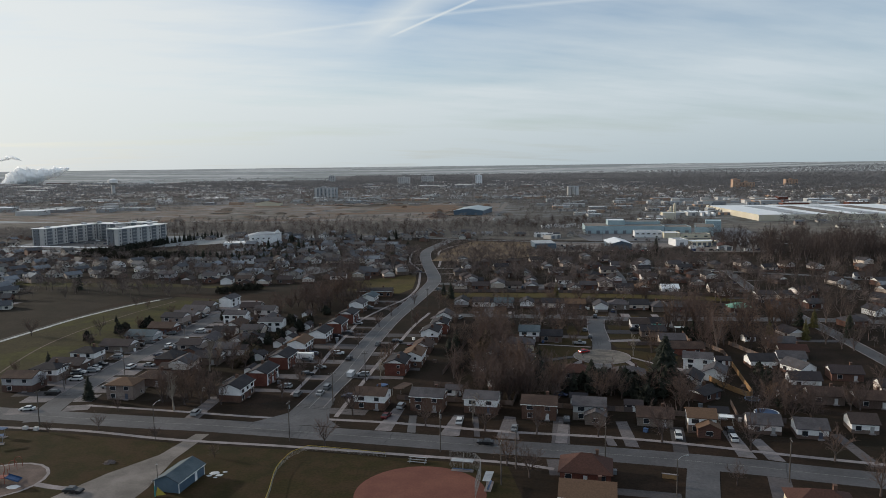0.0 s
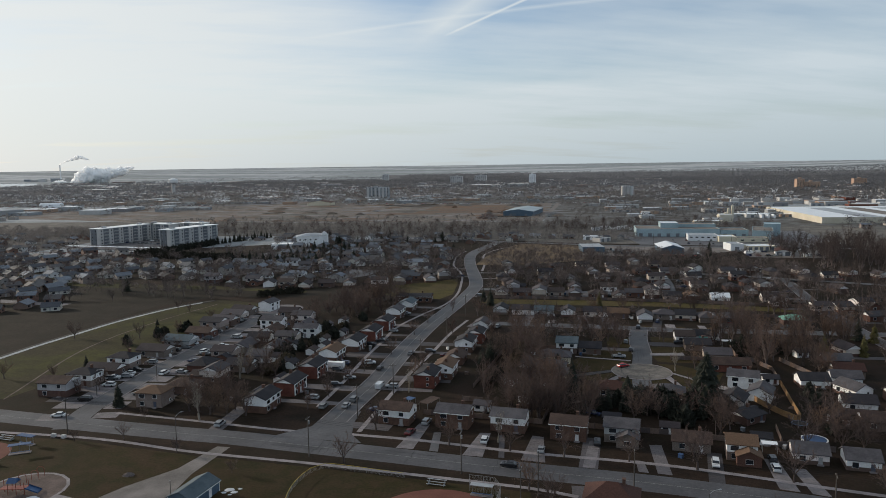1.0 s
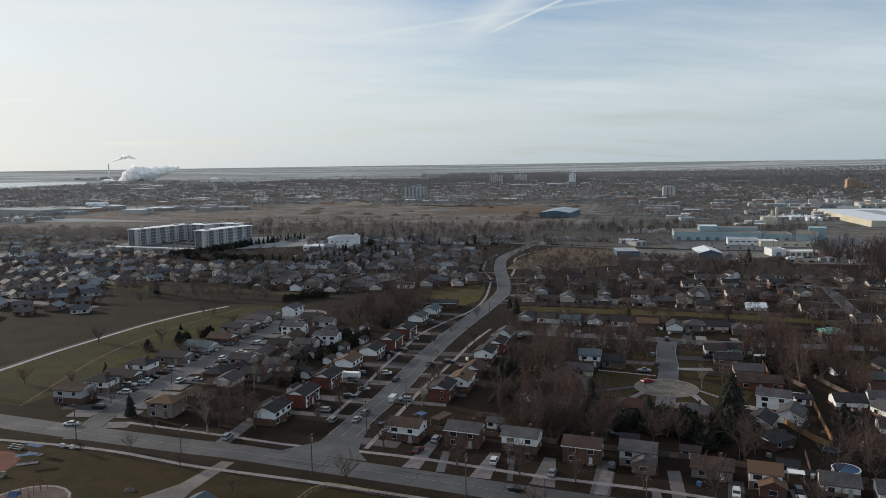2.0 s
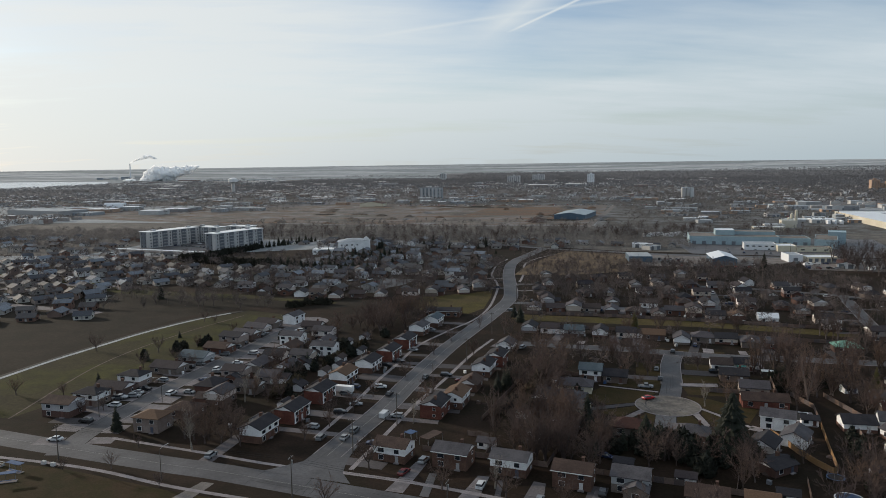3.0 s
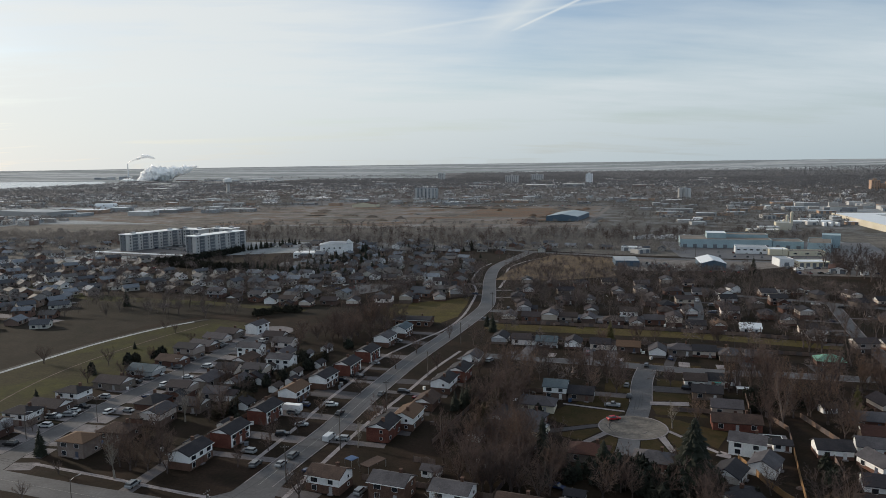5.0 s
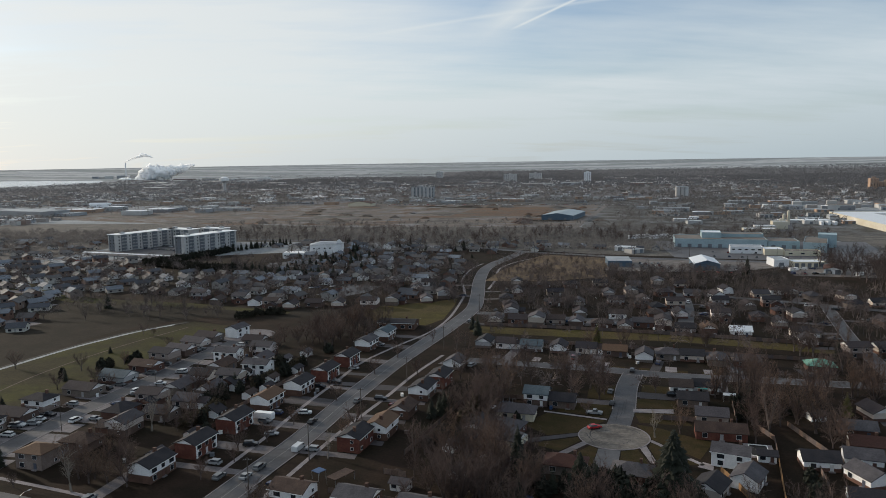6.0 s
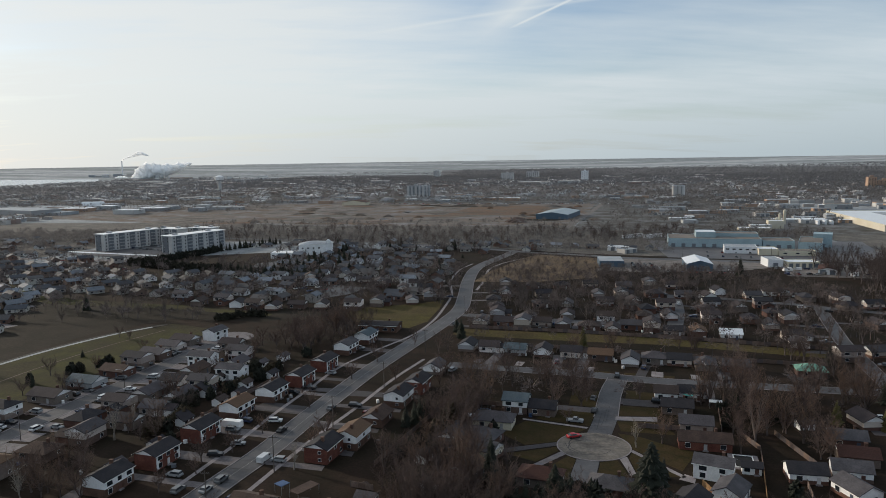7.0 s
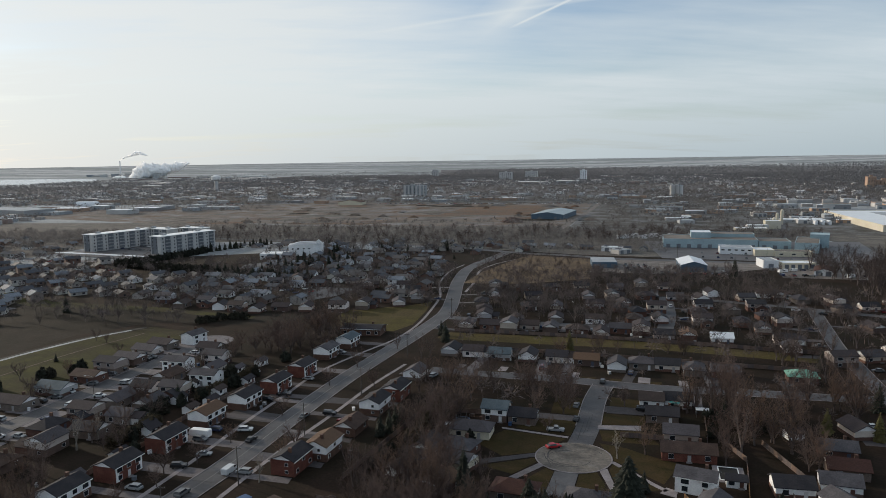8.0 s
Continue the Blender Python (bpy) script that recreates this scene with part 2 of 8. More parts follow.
M = {
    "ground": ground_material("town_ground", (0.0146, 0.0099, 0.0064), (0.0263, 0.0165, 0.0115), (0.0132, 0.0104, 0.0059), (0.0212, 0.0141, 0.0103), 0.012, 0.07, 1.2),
    # pale blue-grey and slight sheen paint distance haze onto the town ground
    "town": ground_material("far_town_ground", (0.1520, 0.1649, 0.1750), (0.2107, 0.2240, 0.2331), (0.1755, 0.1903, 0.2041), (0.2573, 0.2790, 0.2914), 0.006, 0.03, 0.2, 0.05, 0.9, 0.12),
    "lawn": ground_material("lawn", (0.0280, 0.0222, 0.0077), (0.0392, 0.0249, 0.0126), (0.0218, 0.0193, 0.0070), (0.0346, 0.0242, 0.0117), 0.035, 0.16, 1.5),
    "lawn_garden": ground_material("garden_lawn", (0.0328, 0.0253, 0.0092), (0.0473, 0.0314, 0.0143), (0.0262, 0.0214, 0.0075), (0.0394, 0.0275, 0.0120), 0.05, 0.2, 1.8),
    "bright_grass": ground_material("dry_bright_grass", (0.0693, 0.0576, 0.0172), (0.0528, 0.0435, 0.0158), (0.0581, 0.0448, 0.0198), (0.0726, 0.0563, 0.0238), 0.03, 0.10, 0.8),
    "meadow": ground_material("meadow", (0.0487, 0.0465, 0.0133), (0.0321, 0.0312, 0.0120), (0.0299, 0.0263, 0.0139), (0.0410, 0.0343, 0.0164), 0.03, 0.10, 0.8),
    "brown_field": ground_material("brown_field", (0.0178, 0.0141, 0.0105), (0.0241, 0.0192, 0.0144), (0.0147, 0.0127, 0.0091), (0.0225, 0.0180, 0.0133), 0.015, 0.07, 0.6),
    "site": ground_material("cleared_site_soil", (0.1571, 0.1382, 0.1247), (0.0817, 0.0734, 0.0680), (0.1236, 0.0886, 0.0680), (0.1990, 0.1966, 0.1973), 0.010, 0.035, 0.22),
    # dark brush colours, lifted to paint in some distance haze
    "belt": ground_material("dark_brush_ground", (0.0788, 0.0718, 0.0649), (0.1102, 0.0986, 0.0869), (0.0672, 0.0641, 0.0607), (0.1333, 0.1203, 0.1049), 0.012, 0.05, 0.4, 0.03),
    # brown floor greyed and lifted, haze put into the colour
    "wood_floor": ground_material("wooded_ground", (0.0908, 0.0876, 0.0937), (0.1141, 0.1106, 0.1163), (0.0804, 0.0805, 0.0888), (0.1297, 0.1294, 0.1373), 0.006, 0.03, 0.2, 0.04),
    # brown and grey yard, its tones raised in place of haze
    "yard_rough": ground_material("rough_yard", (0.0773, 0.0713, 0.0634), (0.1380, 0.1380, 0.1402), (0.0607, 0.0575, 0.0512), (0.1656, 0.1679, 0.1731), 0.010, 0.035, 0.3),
    "site_clay": ground_material("reddish_soil", (0.140, 0.092, 0.066), (0.115, 0.088, 0.070), (0.155, 0.098, 0.066), (0.120, 0.100, 0.086), 0.010, 0.04, 0.3),
    "soil": ground_material("bare_soil", (0.1500, 0.1162, 0.0900), (0.1087, 0.0900, 0.0750), (0.1650, 0.1387, 0.1162), (0.1275, 0.1050, 0.0900), 0.006, 0.03, 0.3),
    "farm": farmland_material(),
    "asphalt": surface("asphalt", [(0.0462, 0.0455, 0.0506), (0.0671, 0.0657, 0.0715)], 0.68, 1.2, 0.08, 0.1, spread=0.28, specular=0.4),
    "asphalt_worn": surface("worn_pale_asphalt", [(0.082, 0.074, 0.066), (0.130, 0.114, 0.100), (0.150, 0.133, 0.116)], 0.8, 1.0, 0.16, 0.1, spread=0.3, specular=0.3),
    "tar": surface("tar_seam", [(0.022, 0.022, 0.023)], 0.6, 2.0, 0.3, 0.0, spread=0.2),
    "asphalt_dark": surface("dark_asphalt", [(0.0535, 0.0510, 0.0551), (0.0803, 0.0755, 0.0779)], 0.6, 1.2, 0.1, 0.1, spread=0.2, specular=0.5),
    "drive": surface("driveway_surface", [(0.0462, 0.0419, 0.0447), (0.0713, 0.0641, 0.0679), (0.1048, 0.0941, 0.0980)], 0.85, 1.5, 0.3, 0.1, pick=True, spread=0.28),
    "concrete": surface("concrete", [(0.1775, 0.1592, 0.1619), (0.2307, 0.2078, 0.2138)], 0.85, 2.0, 0.2, 0.1, spread=0.18),
    "gravel": surface("gravel", [(0.1132, 0.1023, 0.0951), (0.1585, 0.1411, 0.1339)], 0.95, 3.0, 0.12, 0.4, spread=0.3),
    "clay": surface("ball_field_clay", [(0.1122, 0.0399, 0.0289), (0.1292, 0.0493, 0.0348)], 0.95, 2.0, 0.15, 0.2, spread=0.15),
    "line": surface("road_paint", [(0.2310, 0.2310, 0.2200)], 0.8, 3.0, 0.4, 0.0, spread=0.3),
    "yellow": surface("yellow_paint", [(0.42, 0.33, 0.06)], 0.7, 3.0, 0.4, 0.0, spread=0.25),
    "roof": surface("asphalt_shingles", [(0.0218, 0.0212, 0.0255), (0.0347, 0.0269, 0.0288), (0.0277, 0.0261, 0.0310), (0.0455, 0.0338, 0.0310), (0.0524, 0.0482, 0.0532), (0.0257, 0.0230, 0.0278), (0.0386, 0.0309, 0.0332), (0.0674, 0.0607, 0.0665)], 0.9, 2.5, 0.3, 0.4, pick=True, spread=0.3),
    "roof_dark": surface("charcoal_shingles", [(0.0207, 0.0196, 0.0243), (0.0276, 0.0252, 0.0283)], 0.9, 2.5, 0.3, 0.4, spread=0.3),
    "roof_brown": surface("brown_shingles", [(0.0483, 0.0307, 0.0253), (0.0611, 0.0391, 0.0313)], 0.9, 2.5, 0.3, 0.4, spread=0.3),
    "roof_red": surface("red_brown_shingles", [(0.066, 0.029, 0.022), (0.051, 0.024, 0.019)], 0.9, 2.5, 0.3, 0.4, spread=0.3),
    "roof_tan": surface("tan_shingles", [(0.1177, 0.0706, 0.0446), (0.0942, 0.0568, 0.0370)], 0.9, 2.5, 0.3, 0.4, spread=0.25),
    "roof_grey": surface("grey_shingles", [(0.0554, 0.0523, 0.0591), (0.0738, 0.0697, 0.0757)], 0.9, 2.5, 0.3, 0.4, spread=0.25),
    "roof_blue": surface("blue_grey_shingles", [(0.0571, 0.0799, 0.0956), (0.0741, 0.0952, 0.1113)], 0.85, 2.5, 0.3, 0.4, spread=0.2),
    "roof_green": surface("green_metal_roof", [(0.10, 0.23, 0.18), (0.13, 0.27, 0.21)], 0.6, 2.5, 0.3, 0.2, spread=0.2),
    "siding": surface("vinyl_siding", [(0.6634, 0.6076, 0.5890), (0.3424, 0.2842, 0.2470), (0.4708, 0.4214, 0.3895), (0.2568, 0.2156, 0.1995), (0.4066, 0.3528, 0.3040), (0.3424, 0.3381, 0.3515), (0.5564, 0.4900, 0.4370)], 0.6, 2.0, 0.3, 0.1, pick=True, spread=0.1),
    "white": surface("white_siding", [(0.70, 0.71, 0.72), (0.78, 0.78, 0.78)], 0.6, 2.0, 0.25, 0.1, spread=0.08),
    "cream": surface("cream_siding", [(0.62, 0.57, 0.44), (0.55, 0.50, 0.40)], 0.6, 2.0, 0.25, 0.1, spread=0.1),
    "brick": surface("brickwork", [(0.0981, 0.0500, 0.0388), (0.1214, 0.0636, 0.0480), (0.0934, 0.0636, 0.0536), (0.1308, 0.0999, 0.0850), (0.1495, 0.1253, 0.1108), (0.0888, 0.0500, 0.0415)], 0.9, 4.0, 0.4, 0.3, pick=True, spread=0.3),
    "brick_red": surface("red_brickwork", [(0.1103, 0.0373, 0.0269), (0.1313, 0.0495, 0.0358)], 0.9, 4.0, 0.4, 0.3, spread=0.3),
    "brick_brown": surface("brown_brickwork", [(0.0835, 0.0461, 0.0342), (0.1091, 0.0617, 0.0456)], 0.9, 4.0, 0.4, 0.3, spread=0.3),
    "brick_grey": surface("grey_tan_brickwork", [(0.1798, 0.1372, 0.1197), (0.2097, 0.1715, 0.1530)], 0.9, 4.0, 0.4, 0.3, spread=0.25),
    "trim": surface("white_trim", [(0.74, 0.74, 0.74)], 0.55, 3.0, 0.5, 0.0, spread=0.06),
    "glass": surface("window_glass", [(0.020, 0.024, 0.030)], 0.08, 3.0, 0.5, 0.0, spread=0.1, specular=0.6),
    "door": surface("painted_door", [(0.10, 0.05, 0.04), (0.30, 0.30, 0.30), (0.55, 0.55, 0.55), (0.06, 0.07, 0.10)], 0.5, 3.0, 0.5, 0.0, pick=True, spread=0.1),
    "siding_many": surface("mixed_house_walls", [(0.6244, 0.6357, 0.6471), (0.2081, 0.1483, 0.1186), (0.3746, 0.3497, 0.3235), (0.1457, 0.0848, 0.0647), (0.4787, 0.4662, 0.4314), (0.2289, 0.1907, 0.1725), (0.3122, 0.2967, 0.2804), (0.1665, 0.1165, 0.0971)], 0.6, 2.0, 0.3, 0.1, pick=True, island=True, spread=0.1),
    "roof_many": surface("mixed_shingles", [(0.0436, 0.0503, 0.0643), (0.0627, 0.0584, 0.0605), (0.0522, 0.0573, 0.0702), (0.0740, 0.0704, 0.0727), (0.1131, 0.1277, 0.1514), (0.0417, 0.0473, 0.0592), (0.1479, 0.1691, 0.1999)], 0.7, 2.5, 0.3, 0.4, pick=True, island=True, spread=0.3),
    # far walls and roofs: mixed tones made paler, with sheen, to imitate haze
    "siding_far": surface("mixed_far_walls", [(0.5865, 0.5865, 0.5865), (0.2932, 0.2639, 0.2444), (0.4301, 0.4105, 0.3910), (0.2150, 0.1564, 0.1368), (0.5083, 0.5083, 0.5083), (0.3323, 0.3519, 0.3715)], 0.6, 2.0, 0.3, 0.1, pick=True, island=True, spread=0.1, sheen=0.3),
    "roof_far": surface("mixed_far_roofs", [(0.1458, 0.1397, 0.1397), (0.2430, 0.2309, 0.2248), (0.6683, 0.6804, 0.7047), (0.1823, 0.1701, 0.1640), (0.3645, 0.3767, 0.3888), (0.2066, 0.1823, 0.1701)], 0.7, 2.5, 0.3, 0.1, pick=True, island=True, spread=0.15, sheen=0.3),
    "bark": surface("bark", [(0.0621, 0.0470, 0.0435), (0.0887, 0.0684, 0.0625), (0.0709, 0.0530, 0.0473), (0.0975, 0.0803, 0.0757)], 0.95, 4.0, 0.3, 0.3, pick=True, spread=0.3),
    "twig": surface("bare_twigs", [(0.0899, 0.0592, 0.0505), (0.1140, 0.0790, 0.0665), (0.0995, 0.0682, 0.0575), (0.1268, 0.0822, 0.0612), (0.0850, 0.0608, 0.0559)], 0.95, 1.0, 0.3, 0.0, pick=True, spread=0.3),
    # twigs for farther trees, brightened with a little painted haze
    "twig_many": surface("mixed_bare_twigs", [(0.0890, 0.0733, 0.0721), (0.1355, 0.1070, 0.0993), (0.1084, 0.0881, 0.0852), (0.1432, 0.1156, 0.1053)], 0.95, 1.0, 0.08, 0.0, spread=0.3),
    "birch": surface("pale_bark", [(0.24, 0.215, 0.185), (0.17, 0.145, 0.12)], 0.9, 4.0, 0.5, 0.2, spread=0.3),
    "needles": surface("spruce_needles", [(0.014, 0.017, 0.0115), (0.019, 0.023, 0.015), (0.016, 0.019, 0.0135)], 0.9, 3.0, 0.3, 0.0, pick=True, spread=0.4),
    "needles_gold": surface("yellow_needles", [(0.085, 0.070, 0.022), (0.060, 0.056, 0.020)], 0.9, 3.0, 0.3, 0.0, spread=0.4),
    "pole": surface("weathered_pole", [(0.060, 0.052, 0.046), (0.085, 0.075, 0.068)], 0.9, 4.0, 0.5, 0.2, spread=0.2),
    "steel": surface("galvanised_steel", [(0.30, 0.31, 0.32), (0.38, 0.39, 0.40)], 0.45, 4.0, 0.5, 0.0, metal=0.6, spread=0.1),
    "rubber": surface("tyre_rubber", [(0.020, 0.020, 0.020)], 0.9, 6.0, 1.0, 0.0, spread=0.2),
    "fence": surface("fence_boards", [(0.1282, 0.0884, 0.0708), (0.1676, 0.1210, 0.1011), (0.0986, 0.0791, 0.0758)], 0.9, 3.0, 0.4, 0.2, pick=True, spread=0.25),
    "fence_new": surface("cedar_boards", [(0.2480, 0.1488, 0.0682), (0.2108, 0.1240, 0.0620)], 0.85, 3.0, 0.4, 0.2, spread=0.2),
    "metal_blue": surface("blue_cladding", [(0.27, 0.36, 0.40), (0.31, 0.40, 0.44)], 0.55, 1.0, 0.08, 0.05, spread=0.1),
    "metal_navy": surface("navy_cladding", [(0.0638, 0.1062, 0.1530), (0.0850, 0.1275, 0.1742)], 0.5, 1.0, 0.1, 0.05, spread=0.1),
    "metal_white": surface("white_roof_sheet", [(0.72, 0.74, 0.76), (0.62, 0.64, 0.67)], 0.38, 1.0, 0.05, 0.05, spread=0.08, specular=0.6),
    "metal_grey": surface("grey_roof_sheet", [(0.24, 0.26, 0.28), (0.32, 0.34, 0.36)], 0.55, 1.0, 0.05, 0.05, spread=0.12),
    "metal_cream": surface("cream_cladding", [(0.5112, 0.4675, 0.3672), (0.5442, 0.5100, 0.4386)], 0.55, 1.0, 0.05, 0.05, spread=0.08),
    "membrane": surface("white_roof_membrane", [(0.80, 0.80, 0.80), (0.74, 0.75, 0.76)], 0.36, 1.0, 0.06, 0.03, spread=0.06, specular=0.6),
    "flat_roof": surface("flat_roof_gravel", [(0.13, 0.115, 0.10), (0.18, 0.16, 0.145)], 0.95, 1.0, 0.05, 0.1, spread=0.15),
    "panel_grey": surface("grey_panel", [(0.30, 0.31, 0.32), (0.36, 0.37, 0.375)], 0.6, 1.0, 0.1, 0.05, spread=0.06),
    "panel_pale": surface("pale_panel", [(0.40, 0.40, 0.40), (0.47, 0.465, 0.46)], 0.6, 1.0, 0.1, 0.05, spread=0.06),
    "cedar_leaf": surface("dark_cedar_foliage", [(0.0160, 0.0180, 0.0130), (0.0220, 0.0210, 0.0140), (0.0190, 0.0220, 0.0160)], 0.95, 1.5, 0.3, 0.0, pick=True, spread=0.4),
    "cedar_brown": surface("winter_cedar_foliage", [(0.046, 0.036, 0.022), (0.060, 0.045, 0.026), (0.036, 0.030, 0.020)], 0.95, 1.5, 0.3, 0.0, spread=0.4),
    "mud": surface("dark_wet_mud", [(0.018, 0.015, 0.012), (0.030, 0.024, 0.018)], 0.8, 1.0, 0.2, 0.2, spread=0.3),
    "barn_roof": surface("pale_blue_roof_sheet", [(0.2599, 0.3150, 0.3456), (0.2993, 0.3525, 0.3816)], 0.5, 1.0, 0.05, 0.05, spread=0.08),
    "apron": surface("pale_worn_paving", [(0.1137, 0.1036, 0.1083), (0.1544, 0.1403, 0.1458)], 0.85, 1.5, 0.25, 0.1, spread=0.2),
    "panel_dark": surface("dark_panel", [(0.1190, 0.1326, 0.1530), (0.1530, 0.1666, 0.1870)], 0.6, 1.0, 0.1, 0.05, spread=0.1),
    "tan_block": surface("tan_masonry", [(0.32, 0.22, 0.165), (0.38, 0.27, 0.20)], 0.85, 1.0, 0.05, 0.05, spread=0.1),
    "grey_block": surface("grey_masonry", [(0.30, 0.30, 0.30), (0.40, 0.39, 0.38), (0.22, 0.22, 0.23), (0.50, 0.50, 0.50)], 0.85, 1.0, 0.05, 0.05, pick=True, spread=0.1),
    "stream": surface("stream_ice", [(0.15, 0.155, 0.165), (0.26, 0.265, 0.27)], 0.35, 0.6, 0.25, 0.05, spread=0.2, specular=0.5),
    "river": surface("river_water", [(0.30, 0.34, 0.37)], 0.22, 0.02, 0.01, 0.0, spread=0.08, specular=0.8),
    "pool_blue": surface("blue_tarp", [(0.0245, 0.0595, 0.1400), (0.0350, 0.0770, 0.1680)], 0.5, 2.0, 0.3, 0.1, spread=0.2),
    "play_red": surface("red_play_paint", [(0.22, 0.06, 0.04)], 0.5, 2.0, 0.3, 0.0, spread=0.1),
    "teal": surface("teal_paint", [(0.05, 0.30, 0.27)], 0.6, 2.0, 0.3, 0.0, spread=0.1),
    "mulch": surface("mulch", [(0.0838, 0.0617, 0.0533), (0.1089, 0.0791, 0.0704)], 0.95, 3.0, 0.3, 0.2, spread=0.3),
    "snow": surface("old_snow", [(0.4650, 0.4800, 0.5025)], 0.8, 2.0, 0.3, 0.1, spread=0.1),
    "pale_field": surface("dry_reeds", [(0.085, 0.058, 0.034), (0.125, 0.085, 0.048)], 0.95, 1.0, 0.05, 0.2, spread=0.35),
}


def steam_material():
    """Bright vapour; the low sun shines on through it."""
    m = bpy.data.materials.new("steam")
    m.use_nodes = True
    n = Nodes(m.node_tree)
    at = n.add("ShaderNodeNewGeometry").outputs["Position"]
    tone = n.ramp(n.noise(at, 0.03, 4.0, 0.6), [(0.3, (0.95, 0.95, 0.95)), (0.7, (0.99, 0.99, 0.99))])
    b = n.add("ShaderNodeBsdfPrincipled", {"Base Color": tone, "Roughness": 1.0, "Specular IOR Level": 0.0, "Subsurface Weight": 1.0, "Subsurface Radius": (1.0, 1.0, 1.0),
                                           "Subsurface Scale": 45.0, "Subsurface Anisotropy": 0.6})
    n.link(b.outputs[0], n.add("ShaderNodeOutputMaterial").inputs["Surface"])
    return m


M["steam"] = steam_material()


def brush_material(name, colours):
    """Fine bare twigs that catch light from either side."""
    m = bpy.data.materials.new(name)
    m.use_nodes = True
    n = Nodes(m.node_tree)
    at = n.add("ShaderNodeNewGeometry").outputs["Position"]
    stain, grain = n.noise(at, 0.012, 4.0, 0.6), n.noise(at, 0.3, 3.0, 0.6)
    base = n.ramp(stain, [(0.36 + 0.14 * i, c) for i, c in enumerate(colours)])
    base = n.mix(1.0, base, n.ramp(grain, [(0.3, (0.8,) * 3), (0.7, (1.2,) * 3)]), "MULTIPLY")
    lit, thru = n.add("ShaderNodeBsdfDiffuse", {"Color": base}), n.add("ShaderNodeBsdfTranslucent", {"Color": base})
    both = n.add("ShaderNodeMixShader", {0: 0.45, 1: lit.outputs[0], 2: thru.outputs[0]})
    n.link(both.outputs[0], n.add("ShaderNodeOutputMaterial").inputs["Surface"])
    return m


# twig browns turned pale blue-grey: distance haze painted into both woods
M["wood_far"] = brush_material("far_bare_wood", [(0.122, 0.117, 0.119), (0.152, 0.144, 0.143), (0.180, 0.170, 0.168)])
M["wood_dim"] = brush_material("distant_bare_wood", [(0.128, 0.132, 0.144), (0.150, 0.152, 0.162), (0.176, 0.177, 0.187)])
M["car_many"] = surface("mixed_car_paint", [(0.62, 0.63, 0.64), (0.04, 0.04, 0.045), (0.30, 0.31, 0.32), (0.55, 0.56, 0.57), (0.10, 0.105, 0.11), (0.26, 0.03, 0.03), (0.05, 0.07, 0.14), (0.70, 0.70, 0.70)], 0.3, 2.0, 0.4, 0.0, pick=True, island=True, spread=0.06, specular=0.5)
CAR_PAINT = {
    "white": (0.52, 0.53, 0.54), "silver": (0.24, 0.25, 0.26), "black": (0.016, 0.016, 0.018), "grey": (0.11, 0.115, 0.12),
    "red": (0.35, 0.018, 0.022), "dark_blue": (0.025, 0.035, 0.075), "dark_red": (0.10, 0.014, 0.016),
}
for key, col in CAR_PAINT.items():
    M["car_" + key] = surface(key + "_car_paint", [col], 0.25, 2.0, 0.4, 0.0, metal=0.0, spread=0.06, specular=0.5)

# ---------------------------------------------------------------- mesh building
K = 1.12            # metres to one unit of the plan in which places are given


class Build:
    """Collects faces with a material index each."""

    def __init__(self):
        self.v, self.f, self.m = [], [], []

    def poly(self, pts, faces, mat=0):
        o = len(self.v)
        self.v += [tuple(p) for p in pts]
        self.f += [tuple(i + o for i in f) for f in faces]
        self.m += [mat] * len(faces)
        return self

    def box(self, c, s, mat=0, rz=0.0, taper=1.0):
        x, y, z = s[0] / 2, s[1] / 2, s[2] / 2
        ca, sa = math.cos(rz), math.sin(rz)
        pts = []
        for dz, k in ((-z, 1.0), (z, taper)):
            for dx, dy in ((-x, -y), (x, -y), (x, y), (-x, y)):
                dx, dy = dx * k, dy * k
                pts.append((c[0] + dx * ca - dy * sa, c[1] + dx * sa + dy * ca, c[2] + dz))
        return self.poly(pts, [(3, 2, 1, 0), (4, 5, 6, 7), (0, 1, 5, 4), (1, 2, 6, 5), (2, 3, 7, 6), (3, 0, 4, 7)], mat)

    def prism(self, section, x0, x1, mat=0, axis="x"):
        """A section in (y, z), counter-clockwise seen from +x, drawn out along x (or (x, z) along y)."""
        n = len(section)
        if axis == "x":
            pts = [(x0, a, b) for a, b in section] + [(x1, a, b) for a, b in section]
        else:
            pts = [(a, x0, b) for a, b in section] + [(a, x1, b) for a, b in section]
        faces = [tuple(range(n - 1, -1, -1)), tuple(range(n, 2 * n))]
        faces += [(i, (i + 1) % n, n + (i + 1) % n, n + i) for i in range(n)]
        if axis != "x":
            faces = [f[::-1] for f in faces]
        return self.poly(pts, faces, mat)

    def tube(self, a, b, ra, rb, n=6, mat=0, caps=True):
        a, b = Vector(a), Vector(b)
        d = (b - a).normalized()
        u = d.orthogonal().normalized()
        q = d.cross(u)
        pts = []
        for p, r in ((a, ra), (b, rb)):
            for i in range(n):
                t = 2 * math.pi * i / n
                pts.append(p + u * (r * math.cos(t)) + q * (r * math.sin(t)))
        faces = [(i, (i + 1) % n, n + (i + 1) % n, n + i) for i in range(n)]
        if caps:
            faces += [tuple(range(n - 1, -1, -1)), tuple(range(n, 2 * n))]
        return self.poly(pts, faces, mat)

    def mesh(self, name, mats, smooth=False):
        me = bpy.data.meshes.new(name)
        me.from_pydata(self.v, [], self.f)
        for k in mats:
            me.materials.append(M[k] if isinstance(k, str) else k)
        me.polygons.foreach_set("material_index", self.m)
        if smooth:
            me.polygons.foreach_set("use_smooth", [True] * len(self.f))
        me.update()
        return me


